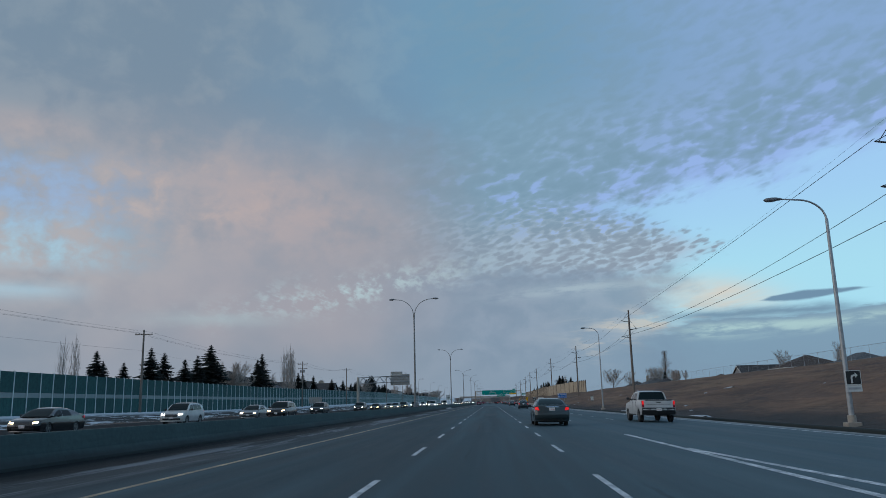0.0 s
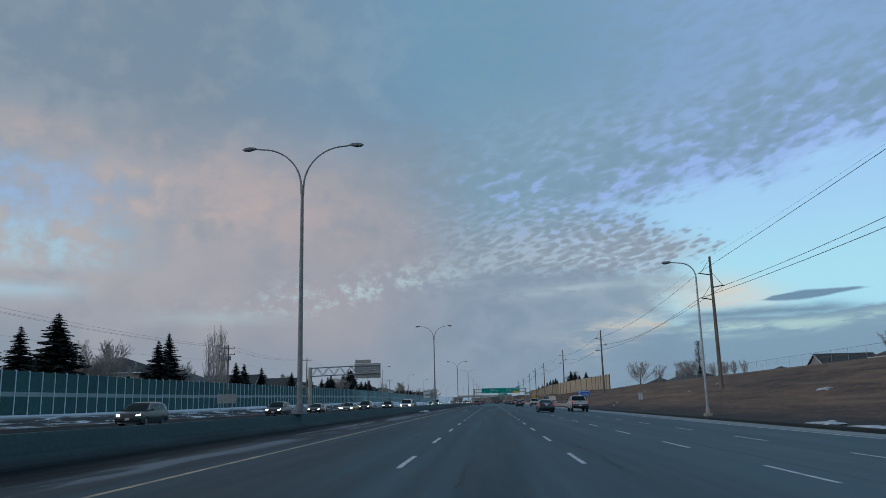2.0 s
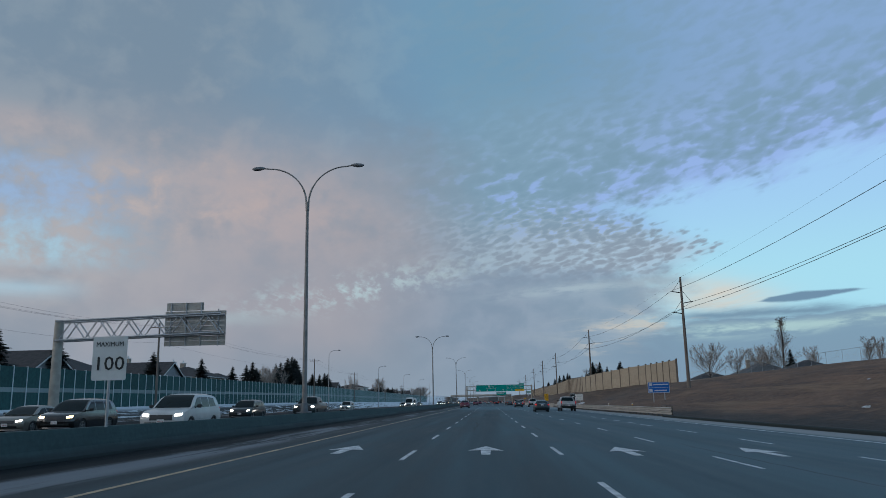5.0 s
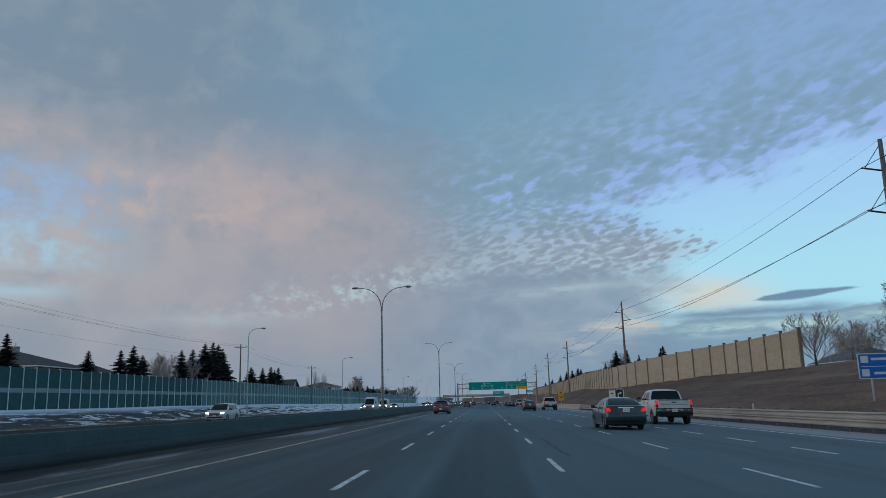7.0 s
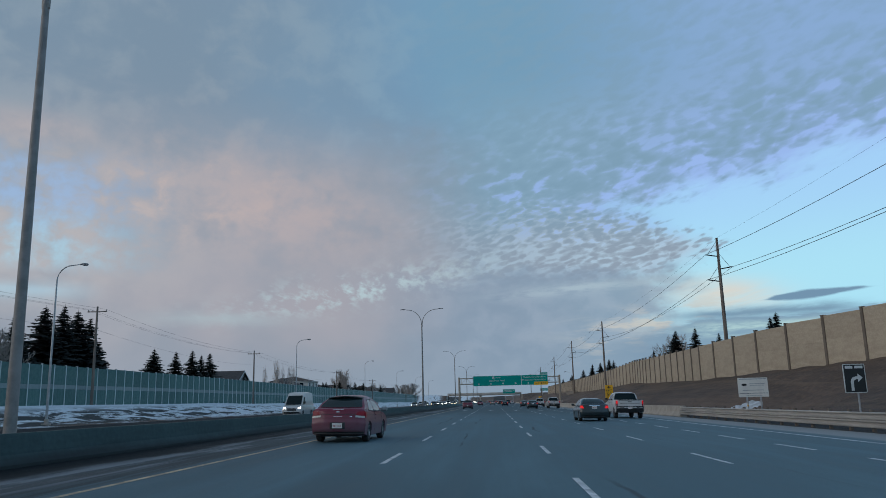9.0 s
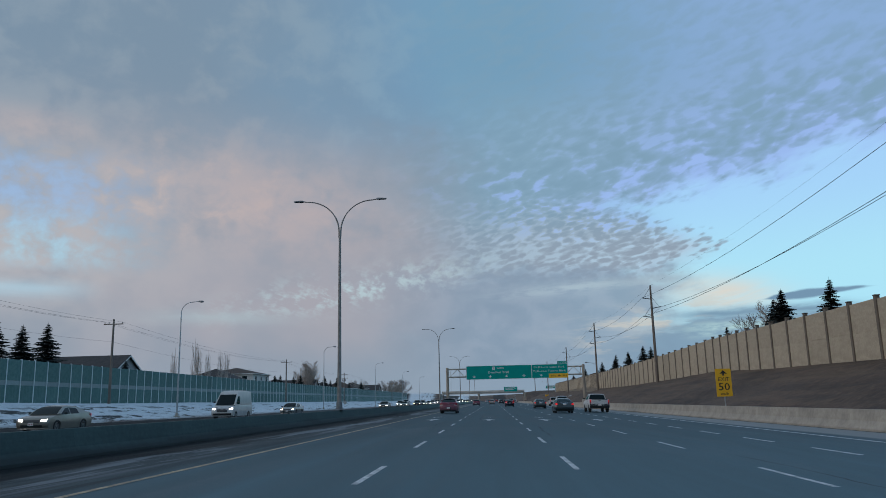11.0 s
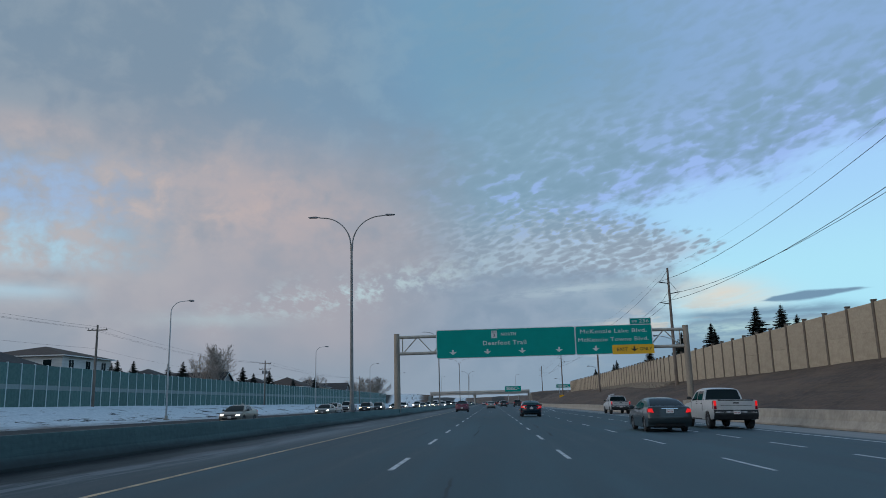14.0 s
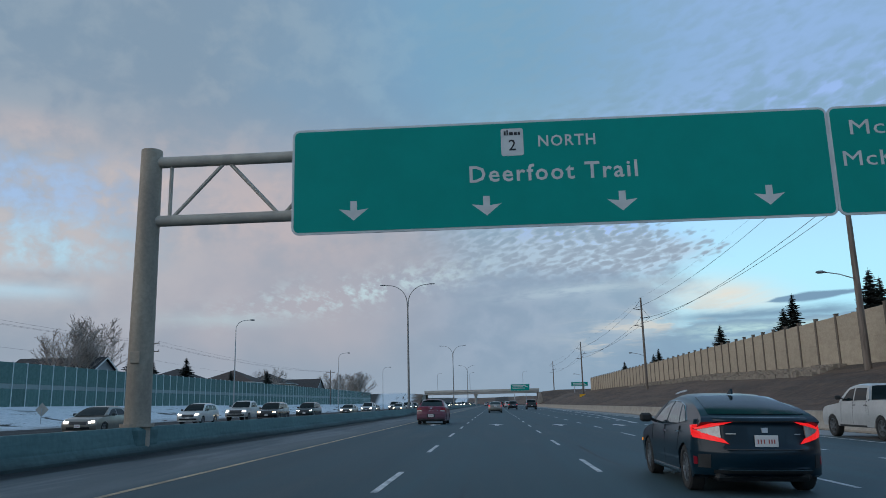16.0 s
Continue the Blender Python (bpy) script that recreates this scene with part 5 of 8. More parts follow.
def car(name, label, s, body_mat, group="", lights="rear"):
    """One road vehicle, with its parts, at the origin."""
    root = thing(name, label, s.get("kind", "car"), group)
    sh = Shape(s)
    part("body", sh.body(bmesh.new()), body_mat, root, smooth=True)
    part("cabin", sh.cabin(bmesh.new()), s.get("cabin_mat", body_mat), root, smooth=True)
    bm = bmesh.new()
    box(bm, -sh.w * 0.72, sh.w * 0.72, -sh.h + 0.25, sh.h - 0.25, s["clear"] - 0.02, s["belt"] - 0.15, 0.05)
    box(bm, -sh.w * 0.88, sh.w * 0.88, s["rear"] + s["wheel"] + 0.12, s["front"] - s["wheel"] - 0.12, s["clear"] - 0.03, s["clear"] + 0.1, 0.03)
    part("underbody", bm, M_PLASTIC, root)
    wx = sh.w - 0.125
    for x in (-wx, wx):
        for y in (s["front"], s["rear"]):
            wheel(root, x, y, s["wheel"], s.get("tyre", 0.22), s.get("spokes", 5), s.get("rim", M_RIM))
    part("windscreen", sh.screen(bmesh.new(), s["screen"][0], s["screen"][1]), M_GLASS, root, smooth=True)
    part("rear_window", sh.screen(bmesh.new(), s["backlight"][0], s["backlight"][1], s.get("backw", 0.88)), M_GLASS, root, smooth=True)
    for side in (-1, 1):
        for q in s["windows"]:
            bm = bmesh.new()
            sh.on_side(bm, q, side, 0.007, True)
            part("side_window", bm, s.get("side_glass", M_GLASS), root)
        bm = bmesh.new()
        my, mz = s["mirror"]
        tube(bm, [(side * (sh.w * 0.92), my, mz - 0.05), (side * (sh.w + 0.06), my - 0.02, mz)], 0.025, 6)
        box(bm, side * (sh.w + 0.12) - 0.10, side * (sh.w + 0.12) + 0.10, my - 0.07, my + 0.06, mz - 0.06, mz + 0.09, 0.035)
        part("mirror", bm, s.get("mirror_mat", M_PLASTIC), root)
        for hy, hz in s.get("handles", ()):
            bm = bmesh.new()
            sh.on_side(bm, ((hy - 0.10, hz - 0.012), (hy + 0.10, hz - 0.012), (hy + 0.10, hz + 0.018), (hy - 0.10, hz + 0.018)), side, 0.028, n=4)
            part("door_handle", bm, s.get("handle_mat", M_CHROME), root)
    for y, z0, z1, lean in s.get("gaps", ()):
        shut_line(sh, root, y, z0, z1, lean)
    for q in s.get("tails", ()):
        for side in (-1, 1):
            bm = bmesh.new()
            sh.on_end(bm, [(side * x, z) for x, z in q[0]], True, 0.014)
            part("tail_lamp", bm, q[1], root)
    for q in s.get("tail_sides", ()):
        for side in (-1, 1):
            bm = bmesh.new()
            sh.on_side(bm, q[0], side, 0.012)
            part("tail_lamp", bm, q[1], root)
    for q in s.get("rear_trim", ()):
        bm = bmesh.new()
        sh.on_end(bm, q[0], True, q[2] if len(q) > 2 else 0.01, 9)
        part(q[3] if len(q) > 3 else "rear_trim", bm, q[1], root)
    for q in s.get("heads", ()):
        for side in (-1, 1):
            bm = bmesh.new()
            sh.on_end(bm, [(side * x, z) for x, z in q[0]], False, 0.012)
            part("headlamp", bm, q[1], root)
    for q in s.get("front_trim", ()):
        bm = bmesh.new()
        sh.on_end(bm, q[0], False, 0.01, 7)
        part("grille", bm, q[1], root)
    if "plate" in s:
        plate_part(root, sh.rear_y(0, s["plate"]) - 0.022, s["plate"])
    if "fplate" in s:
        plate_part(root, sh.front_y(0, s["fplate"]) + 0.02, s["fplate"], False)
    return root, sh


def quad(x0, x1, z0, z1):
    return [(x0, z0), (x1, z0), (x1, z1), (x0, z1)]


# near fastback saloon, dark blue
NAVY = dict(kind="car", ease=2, L=4.64, W=1.80, clear=0.20, belt=0.90, roof=1.40, deck=1.06, roofw=0.68, round=0.23, wheel=0.325, front=1.36, rear=-1.34, tyre=0.22, spokes=10,
            top=[(-2.14, 0.26), (-2.26, 0.36), (-2.32, 0.48), (-2.32, 0.60), (-2.27, 0.67), (-2.235, 0.80), (-2.20, 0.955), (-2.245, 0.985), (-2.22, 1.04), (-2.05, 1.05), (-1.2, 0.95), (0.9, 0.93), (1.5, 0.86), (2.05, 0.74), (2.25, 0.64), (2.32, 0.50), (2.30, 0.34), (2.24, 0.24)],
            cabin=[(-2.10, 0.98), (-2.02, 1.05), (-1.75, 1.13), (-1.35, 1.24), (-0.9, 1.34), (-0.45, 1.39), (0.0, 1.40), (0.35, 1.36), (0.65, 1.25), (1.25, 0.92), (1.0, 0.85), (-1.8, 0.85)],
            screen=((1.22, 0.94), (0.42, 1.345)), backlight=((-1.93, 1.07), (-0.86, 1.34)), backw=0.86,
            windows=[((0.02, 0.93), (0.95, 0.93), (0.36, 1.24), (0.02, 1.32)), ((-0.85, 0.94), (-0.05, 0.93), (-0.05, 1.32), (-0.62, 1.27)), ((-1.25, 0.97), (-0.90, 0.95), (-0.68, 1.25), (-0.95, 1.14))],
            side_glass=M_GLASS_LIGHT, mirror=(0.78, 0.98), handles=((-0.15, 0.80), (-1.02, 0.82)), gaps=((-0.02, 0.30, 0.90, 0.0), (0.98, 0.35, 0.88, -0.05), (-0.92, 0.55, 0.90, -0.12)),
            tails=[([(0.52, 0.945), (0.84, 0.870), (0.88, 0.935), (0.40, 0.985)], M_TAIL), ([(0.48, 0.690), (0.87, 0.765), (0.88, 0.880), (0.55, 0.755)], M_TAIL),
                   ([(0.57, 0.765), (0.82, 0.845), (0.82, 0.872), (0.57, 0.930)], M_CLEARLENS), ([(0.84, 0.40), (0.875, 0.40), (0.875, 0.51), (0.84, 0.50)], M_TAIL_DULL)],
            tail_sides=[([(-2.16, 0.79), (-1.98, 0.86), (-1.82, 0.93), (-2.16, 0.93)], M_TAIL)],
            # the boot crease is only a dark strip, its shade painted on
            rear_trim=[(quad(-0.66, 0.66, 0.29, 0.335), M_PLASTIC, 0.02, "diffuser"), (quad(-0.62, 0.62, 0.338, 0.350), M_CHROME, 0.024, "chrome_strip"), (quad(-0.42, 0.42, 0.975, 0.992), M_PLASTIC, 0.012, "boot_crease"), (quad(-0.52, 0.52, 0.612, 0.622), M_DARK, 0.006, "boot_gap"),
                       (quad(-0.83, -0.70, 0.36, 0.54), M_PLASTIC, 0.006, "bumper_vent"), (quad(0.70, 0.83, 0.36, 0.54), M_PLASTIC, 0.006, "bumper_vent"),
                       ([(-0.036, 0.84), (0.036, 0.84), (0.044, 0.905), (-0.044, 0.905)], M_GALV, 0.016, "badge"), (quad(-0.50, -0.38, 0.815, 0.830), M_GALV, 0.012, "badge_strip"), (quad(0.40, 0.49, 0.815, 0.822), M_GALV, 0.012, "badge_strip")],
            plate=0.73, heads=[([(0.5, 0.62), (0.86, 0.62), (0.86, 0.70), (0.5, 0.67)], M_CLEARLENS)])
# red two-door
RED = dict(kind="car", ease=2, L=4.45, W=1.73, clear=0.20, belt=0.93, roof=1.47, deck=1.06, roofw=0.66, round=0.085, wheel=0.315, front=1.32, rear=-1.29, tyre=0.205, spokes=5,
           top=[(-2.12, 0.30), (-2.21, 0.40), (-2.225, 0.62), (-2.19, 0.72), (-2.15, 0.98), (-2.08, 1.05), (-1.8, 1.06), (-1.1, 0.96), (0.95, 0.95), (1.5, 0.90), (1.98, 0.78), (2.16, 0.66), (2.22, 0.52), (2.20, 0.34), (2.12, 0.24)],
           cabin=[(-1.88, 1.0), (-1.65, 1.10), (-1.25, 1.30), (-0.95, 1.42), (-0.4, 1.465), (0.0, 1.47), (0.35, 1.42), (0.62, 1.31), (1.22, 0.95), (1.0, 0.86), (-1.8, 0.86)],
           screen=((1.2, 0.97), (0.40, 1.41)), backlight=((-1.72, 1.08), (-0.98, 1.40)), backw=0.90,
           windows=[((-0.28, 0.96), (0.92, 0.95), (0.38, 1.28), (-0.28, 1.38)), ((-1.18, 1.0), (-0.36, 0.96), (-0.36, 1.37), (-0.80, 1.33))],
           side_glass=M_GLASS_LIGHT, mirror=(0.75, 1.0), mirror_mat=M_GALV, handles=((-0.12, 0.83),), handle_mat=P_RED, gaps=((-0.32, 0.30, 0.93, 0.0), (0.98, 0.35, 0.90, -0.05)),
           tails=[([(0.56, 0.84), (0.84, 0.82), (0.84, 0.96), (0.62, 0.95)], M_TAIL_DULL), ([(0.55, 0.775), (0.84, 0.755), (0.84, 0.812), (0.56, 0.832)], M_CLEARLENS)],
           tail_sides=[([(-2.12, 0.75), (-1.92, 0.78), (-1.80, 0.88), (-2.10, 0.97)], M_TAIL_DULL)],
           # flat dark skin round the plate: a recess's shade given as colour
           rear_trim=[(quad(-0.80, 0.80, 0.26, 0.335), M_PLASTIC, 0.012, "lower_valance"), (quad(-0.24, 0.24, 0.42, 0.62), M_DARK, 0.004, "plate_recess"), (quad(-0.58, 0.58, 0.86, 0.868), M_DARK, 0.004, "boot_gap"), (quad(-0.17, 0.17, 1.0, 1.015), M_CHROME, 0.01, "chrome_strip"),
                      (quad(-0.05, 0.05, 0.925, 0.955), M_CHROME, 0.012, "badge"), (quad(-0.14, 0.14, 0.785, 0.80), M_CHROME, 0.008, "badge_strip"), (quad(0.36, 0.45, 0.79, 0.80), M_CHROME, 0.008, "badge_strip")],
           plate=0.52)
# grey saloon
GREY = dict(kind="car", ease=2, L=4.82, W=1.83, clear=0.19, belt=0.93, roof=1.45, deck=1.08, roofw=0.68, round=0.07, wheel=0.325, front=1.40, rear=-1.35, tyre=0.215, spokes=8,
            top=[(-2.30, 0.30), (-2.40, 0.42), (-2.41, 0.60), (-2.36, 0.80), (-2.33, 1.0), (-2.26, 1.08), (-1.9, 1.08), (-1.2, 0.96), (0.95, 0.95), (1.6, 0.90), (2.15, 0.80), (2.34, 0.68), (2.40, 0.52), (2.38, 0.34), (2.3, 0.24)],
            cabin=[(-1.92, 1.0), (-1.70, 1.12), (-1.25, 1.31), (-0.95, 1.40), (-0.4, 1.445), (0.0, 1.45), (0.4, 1.40), (0.68, 1.29), (1.3, 0.95), (1.0, 0.86), (-1.8, 0.86)],
            screen=((1.28, 0.97), (0.46, 1.385)), backlight=((-1.80, 1.09), (-0.98, 1.385)), backw=0.88,
            windows=[((0.05, 0.97), (1.0, 0.95), (0.42, 1.28), (0.05, 1.37)), ((-0.95, 0.98), (-0.02, 0.97), (-0.02, 1.37), (-0.72, 1.32))],
            mirror=(0.8, 1.0), mirror_mat=P_GREY, handles=((-0.15, 0.84), (-1.05, 0.86)), gaps=((0.0, 0.30, 0.93, 0.0), (1.02, 0.35, 0.9, -0.05), (-0.98, 0.55, 0.93, -0.12)),
            tails=[([(0.66, 0.80), (0.89, 0.82), (0.89, 0.955), (0.73, 0.975)], M_TAIL)], tail_sides=[([(-2.30, 0.80), (-2.12, 0.84), (-2.05, 0.94), (-2.28, 0.98)], M_TAIL_DULL)],
            rear_trim=[(quad(-0.34, 0.34, 0.96, 0.99), M_CHROME, 0.012, "chrome_strip"), (quad(-0.62, 0.62, 0.27, 0.36), M_PLASTIC, 0.012, "lower_valance"), (quad(-0.56, 0.56, 0.70, 0.71), M_DARK, 0.004, "boot_gap")],
            plate=0.86)
# white crew-cab pickup
PICKUP = dict(kind="pickup", L=5.85, W=2.06, clear=0.42, belt=1.28, roof=1.93, deck=1.36, roofw=0.74, round=0.035, wheel=0.41, front=1.95, rear=-1.78, tyre=0.27, spokes=6,
              top=[(-2.80, 0.62), (-2.92, 0.66), (-2.93, 0.80), (-2.87, 0.84), (-2.87, 1.30), (-2.85, 1.36), (-0.95, 1.36), (-0.90, 1.30), (1.35, 1.28), (1.6, 1.25), (2.55, 1.16), (2.80, 1.08), (2.90, 0.85), (2.92, 0.6), (2.85, 0.48)],
              cabin=[(-0.92, 1.2), (-0.90, 1.40), (-0.78, 1.82), (-0.70, 1.89), (-0.2, 1.93), (0.3, 1.93), (0.70, 1.87), (0.82, 1.80), (1.45, 1.28), (1.2, 1.1), (-0.9, 1.1)],
              screen=((1.43, 1.30), (0.76, 1.85)), backlight=((-0.905, 1.36), (-0.775, 1.86)), backw=0.90,
              windows=[((0.30, 1.32), (1.18, 1.30), (0.70, 1.72), (0.30, 1.80)), ((-0.72, 1.33), (0.20, 1.32), (0.20, 1.80), (-0.64, 1.79))],
              mirror=(1.05, 1.42), handles=((0.12, 1.16), (-0.75, 1.16)), handle_mat=M_PLASTIC, gaps=((0.25, 0.5, 1.28, 0.0), (1.2, 0.55, 1.25, -0.04), (-0.78, 0.9, 1.30, 0.0), (-0.93, 0.6, 1.36, 0.0)),
              tails=[([(0.88, 1.06), (0.99, 1.06), (0.99, 1.29), (0.89, 1.29)], M_TAIL), ([(0.87, 0.90), (0.99, 0.90), (0.99, 1.055), (0.88, 1.055)], M_TAIL_DULL)], tail_sides=[([(-2.80, 0.92), (-2.72, 0.92), (-2.72, 1.28), (-2.80, 1.28)], M_TAIL_DULL)],
              # tailgate crease: a thin dark band of colour stands for its shade
              rear_trim=[(quad(-1.0, 1.0, 0.46, 0.88), M_PLASTIC, 0.03, "rear_bumper"), (quad(-0.80, 0.80, 1.29, 1.34), M_PLASTIC, 0.006, "tailgate_cap"), (quad(-0.13, 0.13, 1.16, 1.22), M_DARK, 0.012, "badge"), (quad(-0.72, 0.72, 1.06, 1.075), M_DARK, 0.003, "tailgate_crease")],
              plate=0.76, rim=M_GALV_DARK)


def build_near_cars():
    def setdown(root, x, y, turn=0):
        root.matrix_basis = pose(x, y, CROSS * x + 0.004, 0, 1.26, turn)

    root, sh = car("car", "dark blue fastback saloon with lit red tail lamps on the road", NAVY, P_NAVY)
    for side in (-1, 1):
        bm = bmesh.new()
        rows = [(1.0, 0.915), (0.9, 0.99), (0.40, 1.27), (0.05, 1.335), (-0.4, 1.325), (-0.9, 1.20), (-1.3, 0.98)]
        tube(bm, [(side * (sh.cabin_half(z) + 0.004), y * 0.985, z - (0.06 if z > 1.27 else 0.0)) for y, z in rows], 0.007, 6)
        part("window_trim", bm, M_CHROME, root)
        bm = bmesh.new()
        sh.on_side(bm, ((2.02, 0.56), (2.10, 0.56), (2.10, 0.61), (2.02, 0.61)), side, 0.01, n=3)
        part("side_marker", bm, M_AMBER, root)
        bm = bmesh.new()
        sh.on_side(bm, ((-0.95, 0.235), (0.95, 0.235), (0.95, 0.262), (-0.95, 0.262)), side, 0.012, n=5)
        part("sill_trim", bm, M_CHROME, root)
    bm = bmesh.new()
    plate(bm, [(-0.16, 0.0), (0.06, 0.0), (-0.10, 0.075), (-0.15, 0.08)], 0.03, "y", 0)
    bmesh.ops.transform(bm, matrix=Matrix.Translation((0.015, -0.72, 1.375)) @ Matrix.Rotation(radians(90), 4, "Z"), verts=bm.verts[:])
    part("roof_fin", bm, P_NAVY, root)
    setdown(root, 3.52, 487.18)

    root, sh = car("car", "dusty red two-door car with a boot spoiler", RED, P_RED)
    bm = bmesh.new()
    rings = []
    for n in range(9):
        q = n / 4 - 1
        x, fall = 0.56 * q, 0.055 * q * q
        tail = -1.19 + 0.07 * q * q
        rings.append([bm.verts.new((x, y, z - fall)) for y, z in ((-0.86, 1.445), (tail + 0.03, 1.437), (tail, 1.425), (tail + 0.01, 1.398), (-1.02, 1.392), (-0.86, 1.405))])
    for a, b in zip(rings, rings[1:]):
        for n in range(6):
            bm.faces.new((a[n], a[(n + 1) % 6], b[(n + 1) % 6], b[n]))
    bm.faces.new(rings[0])
    bm.faces.new(rings[-1][::-1])
    bmesh.ops.recalc_face_normals(bm, faces=bm.faces[:])
    part("spoiler", bm, M_PLASTIC, root, "black roof spoiler")
    for side in (-1, 1):
        # thin dark strip: the shade of a body crease put into colour
        bm = bmesh.new()
        sh.on_side(bm, ((-1.75, 0.842), (0.95, 0.800), (0.95, 0.808), (-1.75, 0.852)), side, 0.004, n=7)
        part("side_crease", bm, M_DARK, root)
        bm = bmesh.new()
        rows = [(0.95, 0.945), (0.40, 1.285), (-0.28, 1.39), (-0.82, 1.34), (-1.20, 0.99), (-0.32, 0.95), (0.95, 0.945)]
        tube(bm, [(side * (sh.cabin_half(z) + 0.006), y * 0.98, z - sh.roof_drop(z, 1.0)) for y, z in rows], 0.011, 5)
        part("window_seal", bm, M_DARK, root)
    bm = bmesh.new()
    tube(bm, [(0.0, -0.75, 1.44), (0.0, -0.95, 1.66)], 0.006, 5)
    part("aerial", bm, M_DARK, root)
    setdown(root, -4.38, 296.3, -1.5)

    # the same red car twice more further on; both copies are added
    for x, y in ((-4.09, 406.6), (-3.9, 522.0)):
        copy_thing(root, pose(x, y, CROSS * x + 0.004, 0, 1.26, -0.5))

    root, sh = car("car", "dark grey saloon with glowing brake lamps", GREY, P_GREY)
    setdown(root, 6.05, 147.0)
    # one saloon keeps pace ahead; added copies repeat it along the lanes
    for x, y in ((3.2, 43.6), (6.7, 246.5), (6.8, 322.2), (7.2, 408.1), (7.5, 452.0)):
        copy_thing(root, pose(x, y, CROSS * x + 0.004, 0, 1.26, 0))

    root, sh = car("pickup_truck", "white crew-cab pickup truck with a black rear bumper", PICKUP, P_WHITE)
    # dark plate added on top in place of the unseen open bed
    bm = bmesh.new()
    box(bm, -0.84, 0.84, -2.76, -1.0, 1.352, 1.368, 0.004)
    part("bed_cover", bm, M_PLASTIC, root)
    for side in (-1, 1):
        bm = bmesh.new()
        sh.on_side(bm, ((-0.75, 0.40), (1.3, 0.40), (1.3, 0.47), (-0.75, 0.47)), side, 0.02, n=4)
        part("side_step", bm, M_PLASTIC, root)
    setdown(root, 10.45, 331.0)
    # added duplicates of this single pickup, spaced down the road
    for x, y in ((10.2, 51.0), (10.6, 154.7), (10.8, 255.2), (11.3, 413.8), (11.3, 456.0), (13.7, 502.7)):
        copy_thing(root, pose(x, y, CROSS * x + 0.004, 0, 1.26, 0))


build_near_cars()

# far and oncoming traffic: simpler bodies of four sorts
LAMPS = [([(0.52, 0.60), (0.80, 0.62), (0.80, 0.72), (0.52, 0.70)], M_HEAD)]
LAMPS_WARM = [([(0.52, 0.60), (0.80, 0.62), (0.80, 0.72), (0.52, 0.70)], M_HEAD_WARM)]


def variant(base, **more):
    d = dict(base)
    d.update(more)
    return d


SALOON = variant(GREY, heads=LAMPS_WARM, front_trim=[(quad(-0.45, 0.45, 0.52, 0.68), M_DARK), (quad(-0.6, 0.6, 0.30, 0.42), M_PLASTIC)], fplate=0.46, spokes=5, handles=(), gaps=())
SUV = dict(kind="car", L=4.7, W=1.88, clear=0.26, belt=1.05, roof=1.70, deck=1.10, roofw=0.74, round=0.06, wheel=0.36, front=1.38, rear=-1.34, tyre=0.23, spokes=5,
           top=[(-2.22, 0.36), (-2.33, 0.48), (-2.34, 0.72), (-2.30, 0.90), (-2.28, 1.04), (-2.22, 1.10), (-1.2, 1.08), (1.0, 1.07), (1.5, 1.05), (2.08, 0.95), (2.28, 0.82), (2.34, 0.62), (2.32, 0.42), (2.24, 0.32)],
           cabin=[(-2.24, 1.0), (-2.20, 1.12), (-1.98, 1.50), (-1.85, 1.62), (-1.4, 1.68), (-0.4, 1.70), (0.25, 1.66), (0.55, 1.56), (1.25, 1.06), (1.0, 0.95), (-2.1, 0.95)],
           screen=((1.22, 1.08), (0.36, 1.65)), backlight=((-2.19, 1.14), (-1.88, 1.60)), backw=0.84,
           windows=[((0.05, 1.10), (0.95, 1.09), (0.42, 1.52), (0.05, 1.58)), ((-0.88, 1.11), (-0.03, 1.10), (-0.03, 1.58), (-0.88, 1.58)), ((-1.75, 1.14), (-0.98, 1.11), (-0.98, 1.57), (-1.60, 1.52))],
           mirror=(0.85, 1.13), tails=[([(0.68, 0.92), (0.90, 0.92), (0.90, 1.06), (0.72, 1.06)], M_TAIL)], rear_trim=[(quad(-0.75, 0.75, 0.34, 0.50), M_PLASTIC, 0.014, "rear_bumper")], plate=0.80,
           heads=[([(0.56, 0.74), (0.84, 0.76), (0.84, 0.87), (0.56, 0.84)], M_HEAD)], front_trim=[(quad(-0.48, 0.48, 0.58, 0.80), M_DARK), (quad(-0.7, 0.7, 0.38, 0.50), M_PLASTIC)], fplate=0.54)
TRUCK = variant(PICKUP, heads=[([(0.66, 0.88), (0.94, 0.88), (0.94, 1.04), (0.66, 1.04)], M_HEAD)], front_trim=[(quad(-0.58, 0.58, 0.72, 1.04), M_DARK), (quad(-0.85, 0.85, 0.52, 0.66), M_PLASTIC)], gaps=(), handles=())
